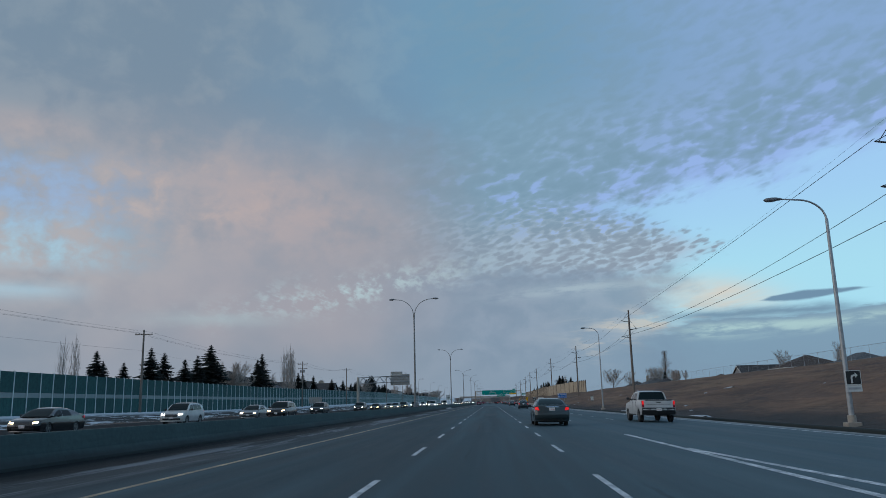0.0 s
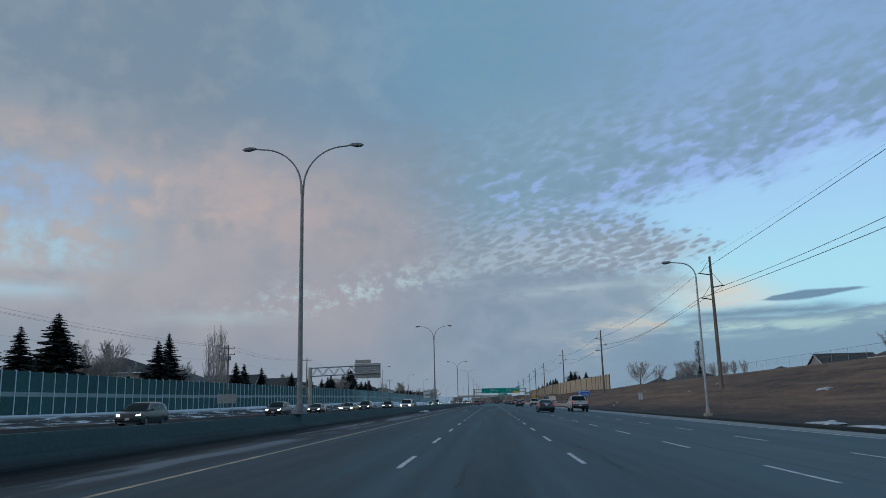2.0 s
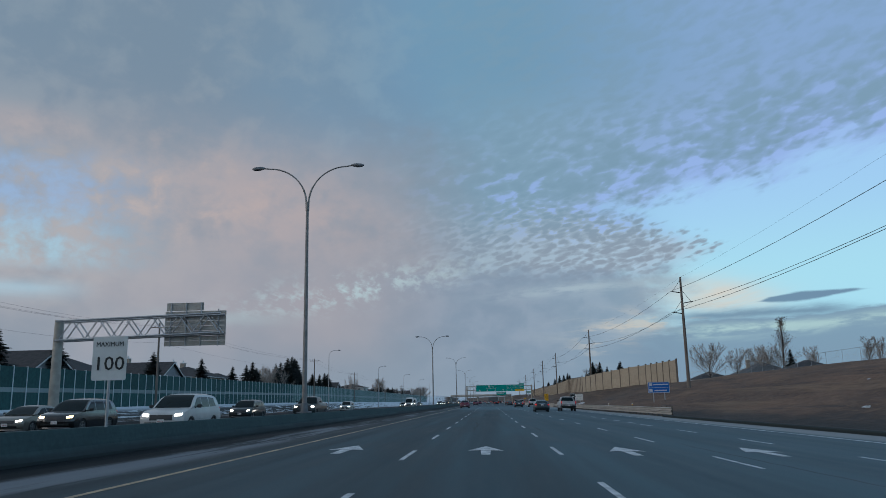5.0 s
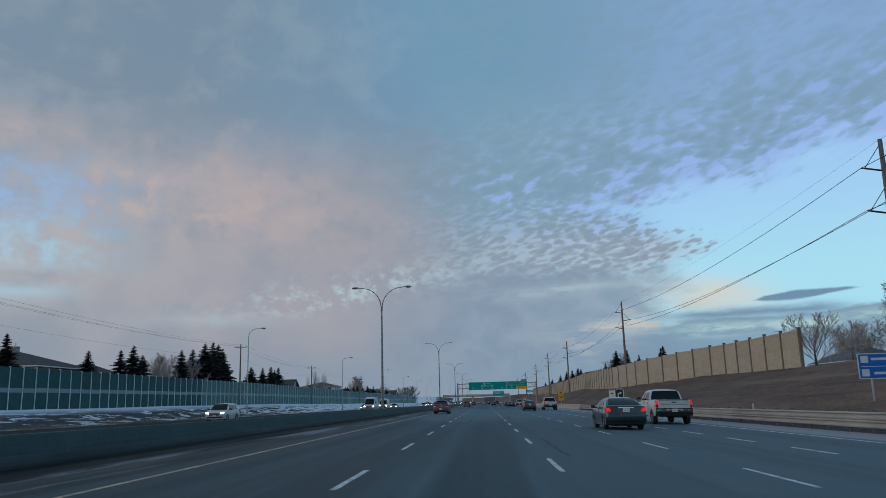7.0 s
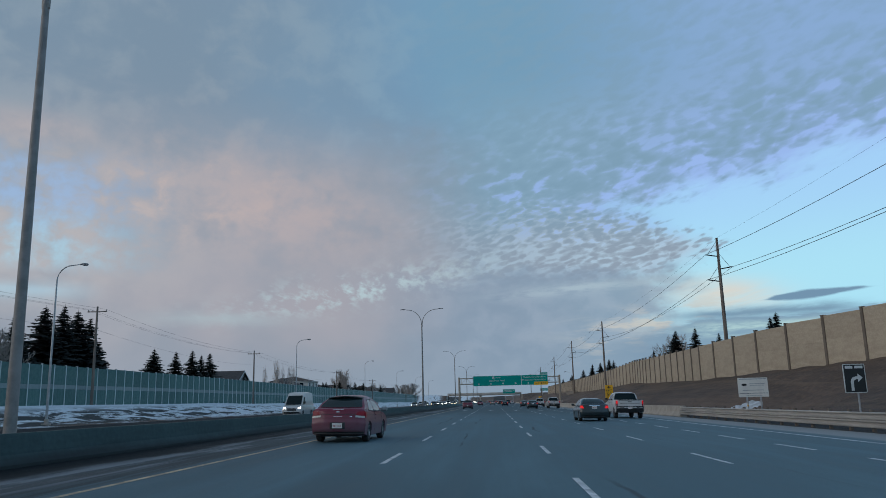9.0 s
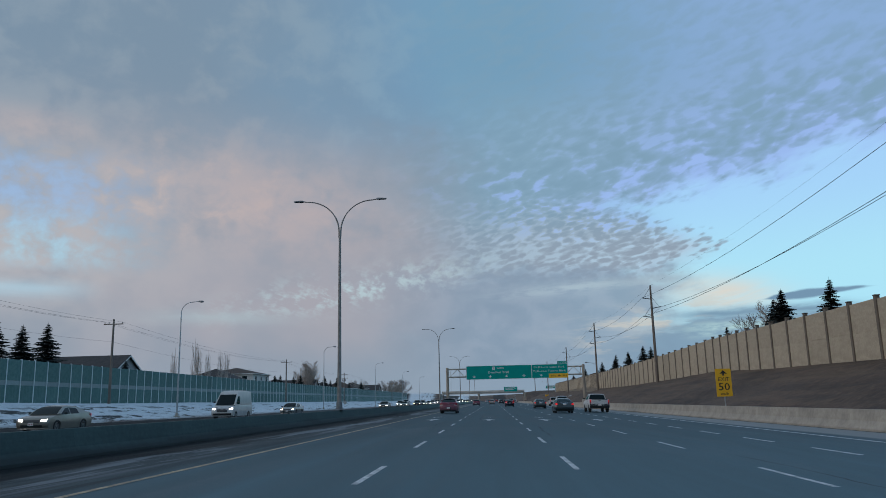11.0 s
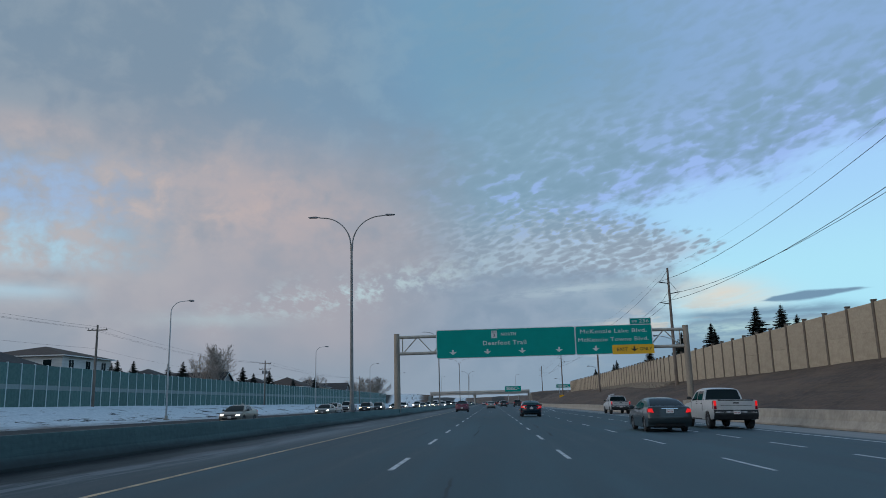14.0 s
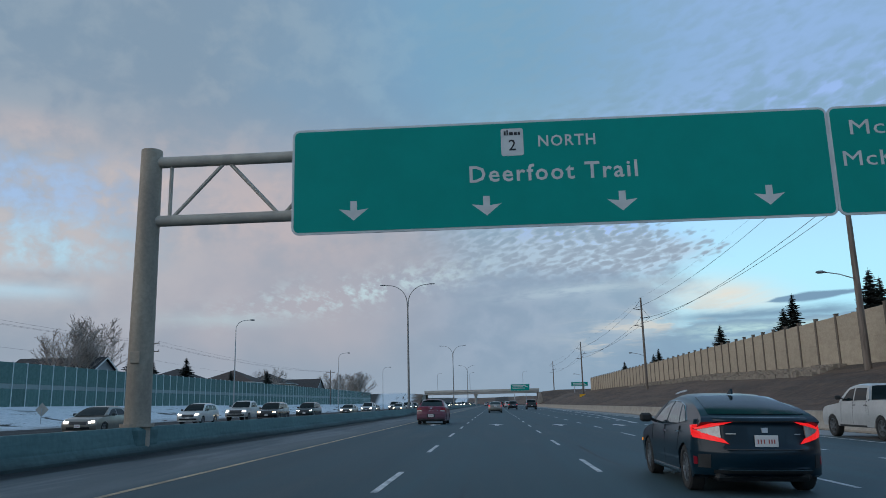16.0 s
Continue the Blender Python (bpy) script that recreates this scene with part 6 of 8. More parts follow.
VAN = dict(kind="van", L=5.9, W=2.05, clear=0.28, belt=1.25, roof=2.65, deck=1.30, roofw=0.80, round=0.04, wheel=0.36, front=1.95, rear=-1.75, tyre=0.23, spokes=5,
           top=[(-2.85, 0.40), (-2.94, 0.48), (-2.95, 0.9), (-2.94, 1.24), (-2.90, 1.30), (1.0, 1.28), (1.9, 1.27), (2.4, 1.20), (2.75, 1.05), (2.90, 0.85), (2.95, 0.6), (2.93, 0.42), (2.85, 0.32)],
           cabin=[(-2.92, 1.2), (-2.92, 1.4), (-2.88, 2.45), (-2.80, 2.60), (-1.5, 2.65), (0.6, 2.63), (1.0, 2.52), (1.25, 2.30), (2.25, 1.27), (2.0, 1.1), (-2.8, 1.1)],
           screen=((2.22, 1.30), (1.28, 2.26)), backlight=((-2.915, 1.55), (-2.90, 2.2)), backw=0.7,
           windows=[((0.75, 1.38), (1.75, 1.36), (1.25, 2.05), (0.75, 2.10))], mirror=(1.75, 1.55),
           tails=[([(0.88, 0.95), (0.98, 0.95), (0.98, 1.27), (0.88, 1.27)], M_TAIL)], heads=[([(0.68, 0.86), (0.94, 0.88), (0.94, 1.04), (0.68, 1.0)], M_HEAD)], front_trim=[(quad(-0.5, 0.5, 0.66, 0.98), M_DARK), (quad(-0.85, 0.85, 0.38, 0.55), M_PLASTIC)])
SUV_WARM = variant(SUV, heads=[([(0.56, 0.74), (0.84, 0.76), (0.84, 0.87), (0.56, 0.84)], M_HEAD_WARM)])


def build_traffic():
    store = {}

    def get(key, label, spec, body_mat, name="car"):
        if key not in store:
            root, _ = car(name, label, spec, body_mat, "traffic")
            store[key] = [root, False]
        return store[key]

    kinds = {
        "w_suv": ("white sport utility car with lit headlamps", SUV, P_WHITE, "car"),
        "b_suv": ("black sport utility car with lit headlamps", SUV_WARM, P_BLACK, "car"),
        "g_suv": ("grey sport utility car with lit headlamps", SUV, P_GREY, "car"),
        "s_sal": ("silver saloon car with lit warm headlamps", SALOON, P_SILVER, "car"),
        "n_sal": ("dark saloon car with lit warm headlamps", SALOON, P_BLACK, "car"),
        "be_sal": ("beige saloon car with lit headlamps", variant(SALOON, heads=LAMPS), P_BEIGE, "car"),
        "van": ("tall white panel van with lit headlamps", VAN, P_WHITE, "van"),
        "trk": ("grey pickup truck with lit lamps", TRUCK, P_GREY, "pickup_truck"),
        "w_trk": ("white pickup truck with lit headlamps", TRUCK, P_WHITE, "pickup_truck"),
    }

    def place(key, x, y, ahead):
        label, spec, body_mat, name = kinds[key]
        rec = get(key, label, spec, body_mat, name)
        if ahead:
            m = pose(x, y, CROSS * x + 0.004, 0, 1.26, 0)
        else:
            m = pose(x, y, 0.2 * (x + 37.2) / 27.75 + 0.004, 0, -0.41, 180)
        if rec[1]:
            copy_thing(rec[0], m)
        else:
            rec[0].matrix_basis = m
            rec[1] = True

    A, B, C, D = -24.6, -20.9, -17.2, -13.5
    for key, x, y in (("n_sal", A, 42), ("w_suv", A, 61), ("s_sal", A, 80), ("b_suv", B, 77), ("g_suv", A, 111),
                      ("g_suv", A, 146), ("s_sal", B, 171), ("w_suv", D, 181)):
        place(key, x, y, False)
    for key, x, y in (("n_sal", A, 166), ("be_sal", A, 188), ("b_suv", B, 186), ("g_suv", B, 214), ("trk", C, 222), ("w_suv", A, 282), ("van", B, 354), ("be_sal", A, 372),
                      ("van", A, 402), ("s_sal", A, 424), ("be_sal", B, 480), ("be_sal", B, 514)):
        place(key, x, y, False)
    for key, x, y in (("w_suv", A, 537), ("w_trk", A, 549), ("b_suv", B, 546), ("g_suv", B, 560), ("be_sal", B, 584), ("w_suv", B, 601), ("s_sal", C, 612)):
        place(key, x, y, False)
    rnd = random.Random(5)
    names = list(kinds)
    for lane in (A, B, C, D):
        y = 622 + rnd.random() * 12
        while y < 1000:
            place(rnd.choice(names), lane + rnd.uniform(-0.3, 0.3), y, False)
            y += rnd.uniform(22, 46)
    for key, x, y in (("be_sal", -0.1, 578), ("b_suv", 3.4, 631), ("trk", 7.1, 631), ("w_suv", 10.9, 716), ("w_suv", 3.4, 690), ("n_sal", 3.5, 742), ("g_suv", -0.1, 760), ("s_sal", -3.7, 790), ("b_suv", 7.0, 780)):
        place(key, x, y, True)
    for k in range(14):
        place(rnd.choice(names), rnd.choice((-3.7, -0.1, 3.5, 7.0)), 810 + 17 * k, True)


build_traffic()

# ---------------------------------------------------------------- trees
M_NEEDLE = mat("dark_spruce_needles", (0.007, 0.012, 0.011), (0.016, 0.024, 0.020), 1.5, 0.9, each=0.2)
M_BARK = mat("grey_brown_bark", (0.075, 0.060, 0.052), (0.040, 0.033, 0.030), 3.0, 0.95, bump=0.3)
M_TWIG = mat("bare_brown_twigs", (0.35, 0.300, 0.270), (0.24, 0.205, 0.185), 1.0, 0.95)
M_TWIG_PALE = mat("pale_grey_twigs", (0.39, 0.345, 0.310), (0.27, 0.235, 0.210), 1.0, 0.95)
M_POPLAR = mat("withered_brown_leaves", (0.215, 0.175, 0.152), (0.135, 0.110, 0.097), 1.0, 0.95)


def bough(bm, rnd, base, az, length, droop, wide):
    """One drooping conifer bough: a spine with ragged fans of needles."""
    ca, sa = math.cos(az), math.sin(az)
    n = 4
    spine = []
    for k in range(n + 1):
        t = k / n
        r = length * t
        z = -droop * length * (t ** 1.3) + 0.22 * length * max(0, t - 0.65)
        spine.append(Vector((base.x + ca * r, base.y + sa * r, base.z + z)))
    side = Vector((-sa, ca, 0))
    for k in range(n):
        a, b = spine[k], spine[k + 1]
        for s in (-1, 1):
            w = wide * (1 - 0.72 * (k + 0.5) / n) * rnd.uniform(0.7, 1.25)
            tip = a.lerp(b, rnd.uniform(0.75, 1.25)) + side * (s * w) + Vector((0, 0, -w * rnd.uniform(0.25, 0.7)))
            mid = a.lerp(b, 0.1) + side * (s * w * 0.6) + Vector((0, 0, -w * 0.35))
            v = [bm.verts.new(p) for p in (a, mid, tip, b)]
            bm.faces.new(v if s > 0 else v[::-1])
        # hanging needles under the spine
        h = wide * 0.55 * (1 - 0.6 * k / n) * rnd.uniform(0.6, 1.2)
        v = [bm.verts.new(p) for p in (a, a.lerp(b, 0.6) + Vector((0, 0, -h)), b)]
        bm.faces.new(v)


def spruce(seed, spread, lean=0.0, sparse=0.0):
    """A conifer one metre high per unit; scaled when it is set down. Here 12 m tall."""
    rnd = random.Random(seed)
    H = 12.0
    tree = thing("spruce", "dark green spruce tree behind the noise wall", "tree", "conifers")
    bm = bmesh.new()
    tube(bm, [(0, 0, -0.5), (lean * 0.3, 0, H * 0.5), (lean, 0, H * 0.97)], [0.20, 0.11, 0.02], 7)
    part("trunk", bm, M_BARK, tree)
    bm = bmesh.new()
    z = 0.9
    while z < H - 0.15:
        k = 1 - z / H
        reach = spread * (k ** 0.82) * rnd.uniform(0.78, 1.12) + 0.10
        n = max(5, int(7 + 8 * k))
        for i in range(n):
            if rnd.random() < sparse:
                continue
            az = 2 * math.pi * (i + rnd.random() * 0.8) / n
            r = min(reach * rnd.uniform(0.70, 1.18), 2.75 + 0.25 * rnd.random())
            base = Vector((lean * (z / H) ** 2, 0, z + rnd.uniform(-0.12, 0.12)))
            bough(bm, rnd, base, az, r, rnd.uniform(0.16, 0.36), 0.36 * r + 0.22)
        z += 0.28 + 0.16 * k
    # leading shoot
    for s in (0, 1):
        v = [bm.verts.new(p) for p in ((lean - 0.05 * (1 - s), -0.05 * s, H - 0.9), (lean + 0.05 * (1 - s), 0.05 * s, H - 0.9), (lean, 0, H + 0.35))]
        bm.faces.new(v)
    part("crown", bm, M_NEEDLE, tree)
    return tree


def curved(rnd, p, d, length, bend, up, steps):
    """Points along a limb that wavers and slowly turns upwards."""
    pts = [p]
    for _ in range(steps):
        d = (d + Vector((rnd.uniform(-1, 1), rnd.uniform(-1, 1), rnd.uniform(-0.7, 0.7))) * bend + Vector((0, 0, up))).normalized()
        pts.append(pts[-1] + d * (length / steps))
    return pts, d


def bare_tree(seed, label, material, limbs, lean, reach, fork):
    """A leafless broad tree: limbs rise from a low fork and carry branches, twigs and shoots along them."""
    rnd = random.Random(seed)
    tree = thing("bare_tree", label, "tree", "bare trees")
    bm = bmesh.new()
    tube(bm, [(0, 0, -0.5), (0.03, 0, fork * 0.8), (0, 0.02, fork + 0.18 * reach), (0, 0, fork + 0.38 * reach)], [0.15, 0.12, 0.08, 0.05], 7)
    part("trunk", bm, M_BARK, tree)
    bm = bmesh.new()
    for k in range(limbs):
        a = 2 * math.pi * (k + 0.6 * rnd.random()) / limbs
        q = k / (limbs - 1)
        tip = lean * rnd.uniform(0.8, 1.2) * (1.25 - 1.05 * q)
        a += 2.4 * k
        d = Vector((math.cos(a) * tip, math.sin(a) * tip, 1.0)).normalized()
        long_ = reach * rnd.uniform(0.86, 1.06) * (0.86 - 0.24 * q)
        limb, _ = curved(rnd, Vector((0, 0, fork + 0.36 * reach * q)), d, long_, 0.13, 0.05, 6)
        tube(bm, limb, [0.050 - 0.0068 * n for n in range(7)], 5, False)
        for n in range(1, 7):
            for _ in range(2 if n < 6 else 3):
                a2 = rnd.random() * 6.28
                way = ((limb[n] - limb[n - 1]).normalized() + Vector((math.cos(a2), math.sin(a2), 0.0)) * rnd.uniform(0.5, 0.9)).normalized()
                size = long_ * (0.44 - 0.045 * n) * rnd.uniform(0.7, 1.2)
                start = limb[n - 1].lerp(limb[n], rnd.uniform(0.4, 1.0))
                branch, _ = curved(rnd, start, way, size, 0.16, 0.07, 3)
                tube(bm, branch, [0.020, 0.016, 0.012, 0.008], 4, False)
                for q in (1, 1, 2, 2, 3, 3, 3):
                    a3 = rnd.random() * 6.28
                    out = ((branch[q] - branch[q - 1]).normalized() + Vector((math.cos(a3), math.sin(a3), 0.15)) * rnd.uniform(0.45, 0.85)).normalized()
                    twig, _ = curved(rnd, branch[q - 1].lerp(branch[q], rnd.random()), out, size * rnd.uniform(0.35, 0.6), 0.18, 0.08, 2)
                    tube(bm, twig, [0.011, 0.009, 0.007], 3, False)
                    for _ in range(3):
                        b0 = twig[1].lerp(twig[2], rnd.random())
                        e = (out + Vector((rnd.uniform(-1, 1), rnd.uniform(-1, 1), rnd.uniform(-0.3, 0.8))) * 0.6).normalized()
                        tube(bm, [b0, b0 + e * size * rnd.uniform(0.14, 0.3)], [0.010, 0.006], 3, False)
    part("crown", bm, material, tree)
    return tree


def leafy_poplar(seed):
    """A tall upright poplar that has kept its withered leaves; 15 m tall."""
    rnd = random.Random(seed)
    tree = thing("poplar", "tall poplar with withered brown leaves", "tree")
    bm = bmesh.new()
    tube(bm, [(0, 0, -0.5), (0.1, 0, 5), (0.0, 0.1, 10), (0.12, 0, 14.7)], [0.17, 0.12, 0.07, 0.012], 6)
    part("trunk", bm, M_BARK, tree)
    wood, leaf = bmesh.new(), bmesh.new()
    for k in range(96):
        z = 1.8 + 12.2 * k / 96
        a = rnd.random() * 6.28
        ln = (4.6 - 3.6 * (z - 1.8) / 12.2) * rnd.uniform(0.55, 1.10)
        out = 0.80 - 0.45 * (z - 1.8) / 12.2
        d = Vector((math.cos(a) * out, math.sin(a) * out, 1)).normalized()
        pts, _ = curved(rnd, Vector((0, 0, z)), d, ln, 0.12, 0.06, 3)
        tube(wood, pts, [0.034, 0.026, 0.018, 0.008], 3, False)
        for _ in range(int(8 + 40 * rnd.random() ** 1.6)):
            n = rnd.choice((1, 2, 2))
            c = pts[n].lerp(pts[n + 1], rnd.random()) + Vector((rnd.gauss(0, 0.20), rnd.gauss(0, 0.20), rnd.gauss(0, 0.20)))
            u = Vector((rnd.gauss(0, 1), rnd.gauss(0, 1), rnd.gauss(0, 1))).normalized() * rnd.uniform(0.045, 0.095)
            w = u.orthogonal().normalized() * u.length * 0.8
            leaf.faces.new([leaf.verts.new(c + q) for q in (-u, w, u, -w)])
    part("branchwork", wood, M_TWIG, tree)
    part("crown", leaf, M_POPLAR, tree)
    return tree


def poplar(seed):
    """A slim columnar tree, bare, 15 m tall."""
    rnd = random.Random(seed)
    tree = thing("bare_poplar", "slim bare poplar with upright grey branches", "tree", "bare poplars")
    bm = bmesh.new()
    tube(bm, [(0, 0, -0.5), (0.1, 0, 7), (0.15, 0.1, 14.6)], [0.13, 0.07, 0.012], 6)
    part("trunk", bm, M_TWIG, tree)
    bm = bmesh.new()
    for n in range(4):
        a = 1.57 * n + rnd.random()
        tube(bm, [(0, 0, 0.8), (0.35 * math.cos(a), 0.35 * math.sin(a), 5.0), (0.5 * math.cos(a), 0.5 * math.sin(a), 11.0 + 2.4 * rnd.random())], [0.06, 0.035, 0.010], 4, False)
    for k in range(84):
        z = 1.2 + 11.0 * (k / 84) ** 0.9
        a = rnd.random() * 6.28
        ln = (4.2 - 2.9 * z / 13) * rnd.uniform(0.6, 1.15)
        r = rnd.uniform(0.05, 0.45)
        p = Vector((r * math.cos(a), r * math.sin(a), z))
        d = Vector((math.cos(a) * 0.17, math.sin(a) * 0.17, 1)).normalized()
        q = p + d * ln
        tube(bm, [p, q], [0.020, 0.007], 3, False)
        for _ in range(3):
            b0 = p.lerp(q, rnd.uniform(0.2, 0.9))
            e = (d + Vector((rnd.uniform(-1, 1), rnd.uniform(-1, 1), 0.2)) * 0.20).normalized()
            tube(bm, [b0, b0 + e * ln * rnd.uniform(0.25, 0.5)], [0.009, 0.005], 3, False)
    part("crown", bm, M_TWIG_PALE, tree)
    return tree


def scaled(x, y, z, s, turn, wide=1.0):
    return Matrix.Translation((x, y, z)) @ Matrix.Rotation(turn, 4, "Z") @ Matrix.Diagonal((s * wide, s * wide, s, 1))


def set_tree(master, used, x, y, top, height, rnd, wide=1.0, base=None, label=""):
    b = land(x, y) if base is None else base
    m = scaled(x, y, b, (top - b) / height, rnd.random() * 6.28, wide)
    if master not in used:
        used.add(master)
        master.matrix_basis = m
        ob = master
    else:
        ob = copy_thing(master, Matrix.Identity(4))
        ob.matrix_basis = m
    if label:
        tagged(ob, label)
    return ob


def build_trees():
    rnd = random.Random(11)
    kinds = [spruce(1, 3.5), spruce(2, 3.1, 0.25), spruce(3, 4.4), spruce(4, 2.9, -0.3, 0.10)]
    used = set()
    west = ((104.8, 7.4), (107.8, 9.8), (111, 8.5), (117.4, 8.6), (125.6, 11.5), (130.8, 11.0), (139.8, 10.3), (146, 11.4), (155.4, 14.2), (185.4, 12.7), (190.2, 14.6), (226.5, 11), (232.3, 11), (244.8, 10.7), (274.2, 10.6), (297.7, 10.8), (318.2, 10.1))
    for y, top in west:
        k = 2 if top > 14 and y < 160 else rnd.choice((0, 1, 3, 0))
        set_tree(kinds[k], used, -57.0 + rnd.uniform(-0.8, 0.8), y + 1.0, top + 0.3, 12.2, rnd, 1.45)
    west = ((328.7, 10.9), (332.3, 11.9), (336, 10.5), (351.2, 12.4), (359, 13.1), (363.8, 14.6), (367.7, 15.2), (371.5, 14.9), (375.4, 14.4), (379.0, 11.0), (397.6, 11.3), (405.2, 11.3), (412.2, 12.0), (419.1, 11.5), (425.4, 12.4))
    for y, top in west:
        set_tree(kinds[rnd.choice((0, 1, 0, 2))], used, -57.4 + rnd.uniform(-0.8, 0.8), y + 1.0, top + 0.3, 12.2, rnd, 1.4)
    west = ((447, 8.6), (528.2, 8.3), (532.3, 9.0), (538.1, 9.2), (550.5, 9.3), (554.7, 9.9), (592.5, 10.7), (598, 9.4), (614.8, 10.8), (640, 9.5), (665, 10.5))
    for y, top in west:
        set_tree(kinds[rnd.choice((0, 1, 3))], used, -57.4 + rnd.uniform(-0.8, 0.8), y + 1.0, top + 0.3, 12.2, rnd, 1.4)
    for x, y, top in ((37.5, 376, 12.0), (37.5, 378.5, 11.6), (38, 405, 11.7), (37.5, 418.6, 13.9), (37.5, 436.6, 13.9), (37, 431.5, 14.6), (38, 460, 12.3), (38, 516.8, 11.2), (38, 522.1, 13.1), (38, 531.7, 14.1), (38.5, 555.3, 13.0), (38.5, 557, 14.2), (38, 577.8, 14.5), (38, 581, 13.0), (38.5, 612.8, 13.8), (39, 667, 13.5), (39, 672, 12.3), (39, 717, 12.8), (76.4, 349.6, 12.8)):
        set_tree(kinds[rnd.choice((0, 1, 3, 3))], used, x + 1.6, y, top + 0.3, 12.2, rnd, 1.4, label="dark spruce tree behind the tan noise wall")

    small = bare_tree(21, "bare brown deciduous tree in winter", M_TWIG, 7, 0.62, 5.6, 1.0)
    round_ = bare_tree(22, "bare spreading deciduous tree in winter", M_TWIG_PALE, 9, 0.80, 5.2, 0.8)
    tall = bare_tree(23, "bare upright deciduous tree in winter", M_TWIG_PALE, 7, 0.42, 6.4, 1.1)
    tops = {}
    for t in (small, round_, tall):
        tops[t] = max((v.co.z for c in t.children for v in c.data.vertices))
    pop = poplar(31)
    used2 = set()
    for x, y, top in ((-56, 163.8, 11.4), (-57, 166, 10.8), (-57, 196.3, 10.0), (-57, 199, 9.4), (-57, 340, 11.0), (-58, 345, 11.6), (-57, 356, 11.0), (-62, 589.9, 16.1), (-61, 585, 14.0), (-62, 579.1, 13.5), (-62, 683.8, 12.2)):
        m = rnd.choice((round_, small, round_))
        set_tree(m, used2, x, y, top, tops[m], rnd, 1.15)
    for x, y, top in ((-30.0 - 26, 740, 13.0), (-52.5, 770, 14.5), (-54, 778, 14.0), (-56, 766, 13.0)):
        set_tree(round_, used2, x, y, top, tops[round_], rnd, 1.3)
    for x, y, top in ((80, 380.9, 15.8), (80, 340.7, 13.3), (80, 371.0, 15.9), (67, 286, 11.3), (62, 257.9, 10.2), (52.4, 332.2, 14.0), (60, 336.1, 12.7), (42, 442.9, 15.0), (41, 447, 13.5)):
        m = rnd.choice((small, round_, tall))
        set_tree(m, used2, x, y, top, tops[m], rnd, 1.15)
    for x, y, top in ((80, 215, 13.4), (84, 190, 13.6), (63, 253.4, 10.0), (67, 282.2, 11.0)):
        set_tree(tall, used2, x, y, top, tops[tall], rnd, 1.0)
    set_tree(leafy_poplar(33), set(), 81.6, 363.6, 23.0, 14.9, rnd, 1.75)
    used3 = set()
    for x, y, top in ((-56, 208, 17.4), (-56, 210.4, 18.2), (-55.5, 212.6, 19.2), (-56, 215.2, 18.6), (-56, 217.3, 16.5), (-56, 98, 11.5), (-56, 101, 12.0), (-60, 471.7, 12.6), (-60, 482.2, 15.3), (-60, 484.0, 14.0), (-60, 489.2, 13.4), (-60, 496.7, 14.1), (-60, 500.9, 14.4), (-57, 192, 11.5)):
        set_tree(pop, used3, x, y, top, 14.8, rnd, 1.35)


build_trees()

# ---------------------------------------------------------------- houses beyond the walls
M_SIDING = [mat("beige_stucco", (0.33, 0.29, 0.24), (0.28, 0.25, 0.21), 0.6, 0.9, fine=0.06), mat("grey_siding", (0.26, 0.27, 0.28), (0.22, 0.23, 0.24), 0.6, 0.85, stretch=(1, 1, 8)), mat("white_siding", (0.55, 0.54, 0.52), (0.46, 0.46, 0.45), 0.6, 0.85, stretch=(1, 1, 8))]
M_ROOF = [mat("dark_shingle_roof", (0.035, 0.033, 0.034), (0.055, 0.052, 0.052), 2.0, 0.95, bump=0.3), mat("brown_shingle_roof", (0.080, 0.058, 0.048), (0.055, 0.042, 0.037), 2.0, 0.95, bump=0.3), mat("grey_shingle_roof", (0.10, 0.105, 0.11), (0.075, 0.08, 0.085), 2.0, 0.95, bump=0.3)]
M_TRIMWHITE = mat("white_house_trim", (0.60, 0.60, 0.58), rough=0.7)


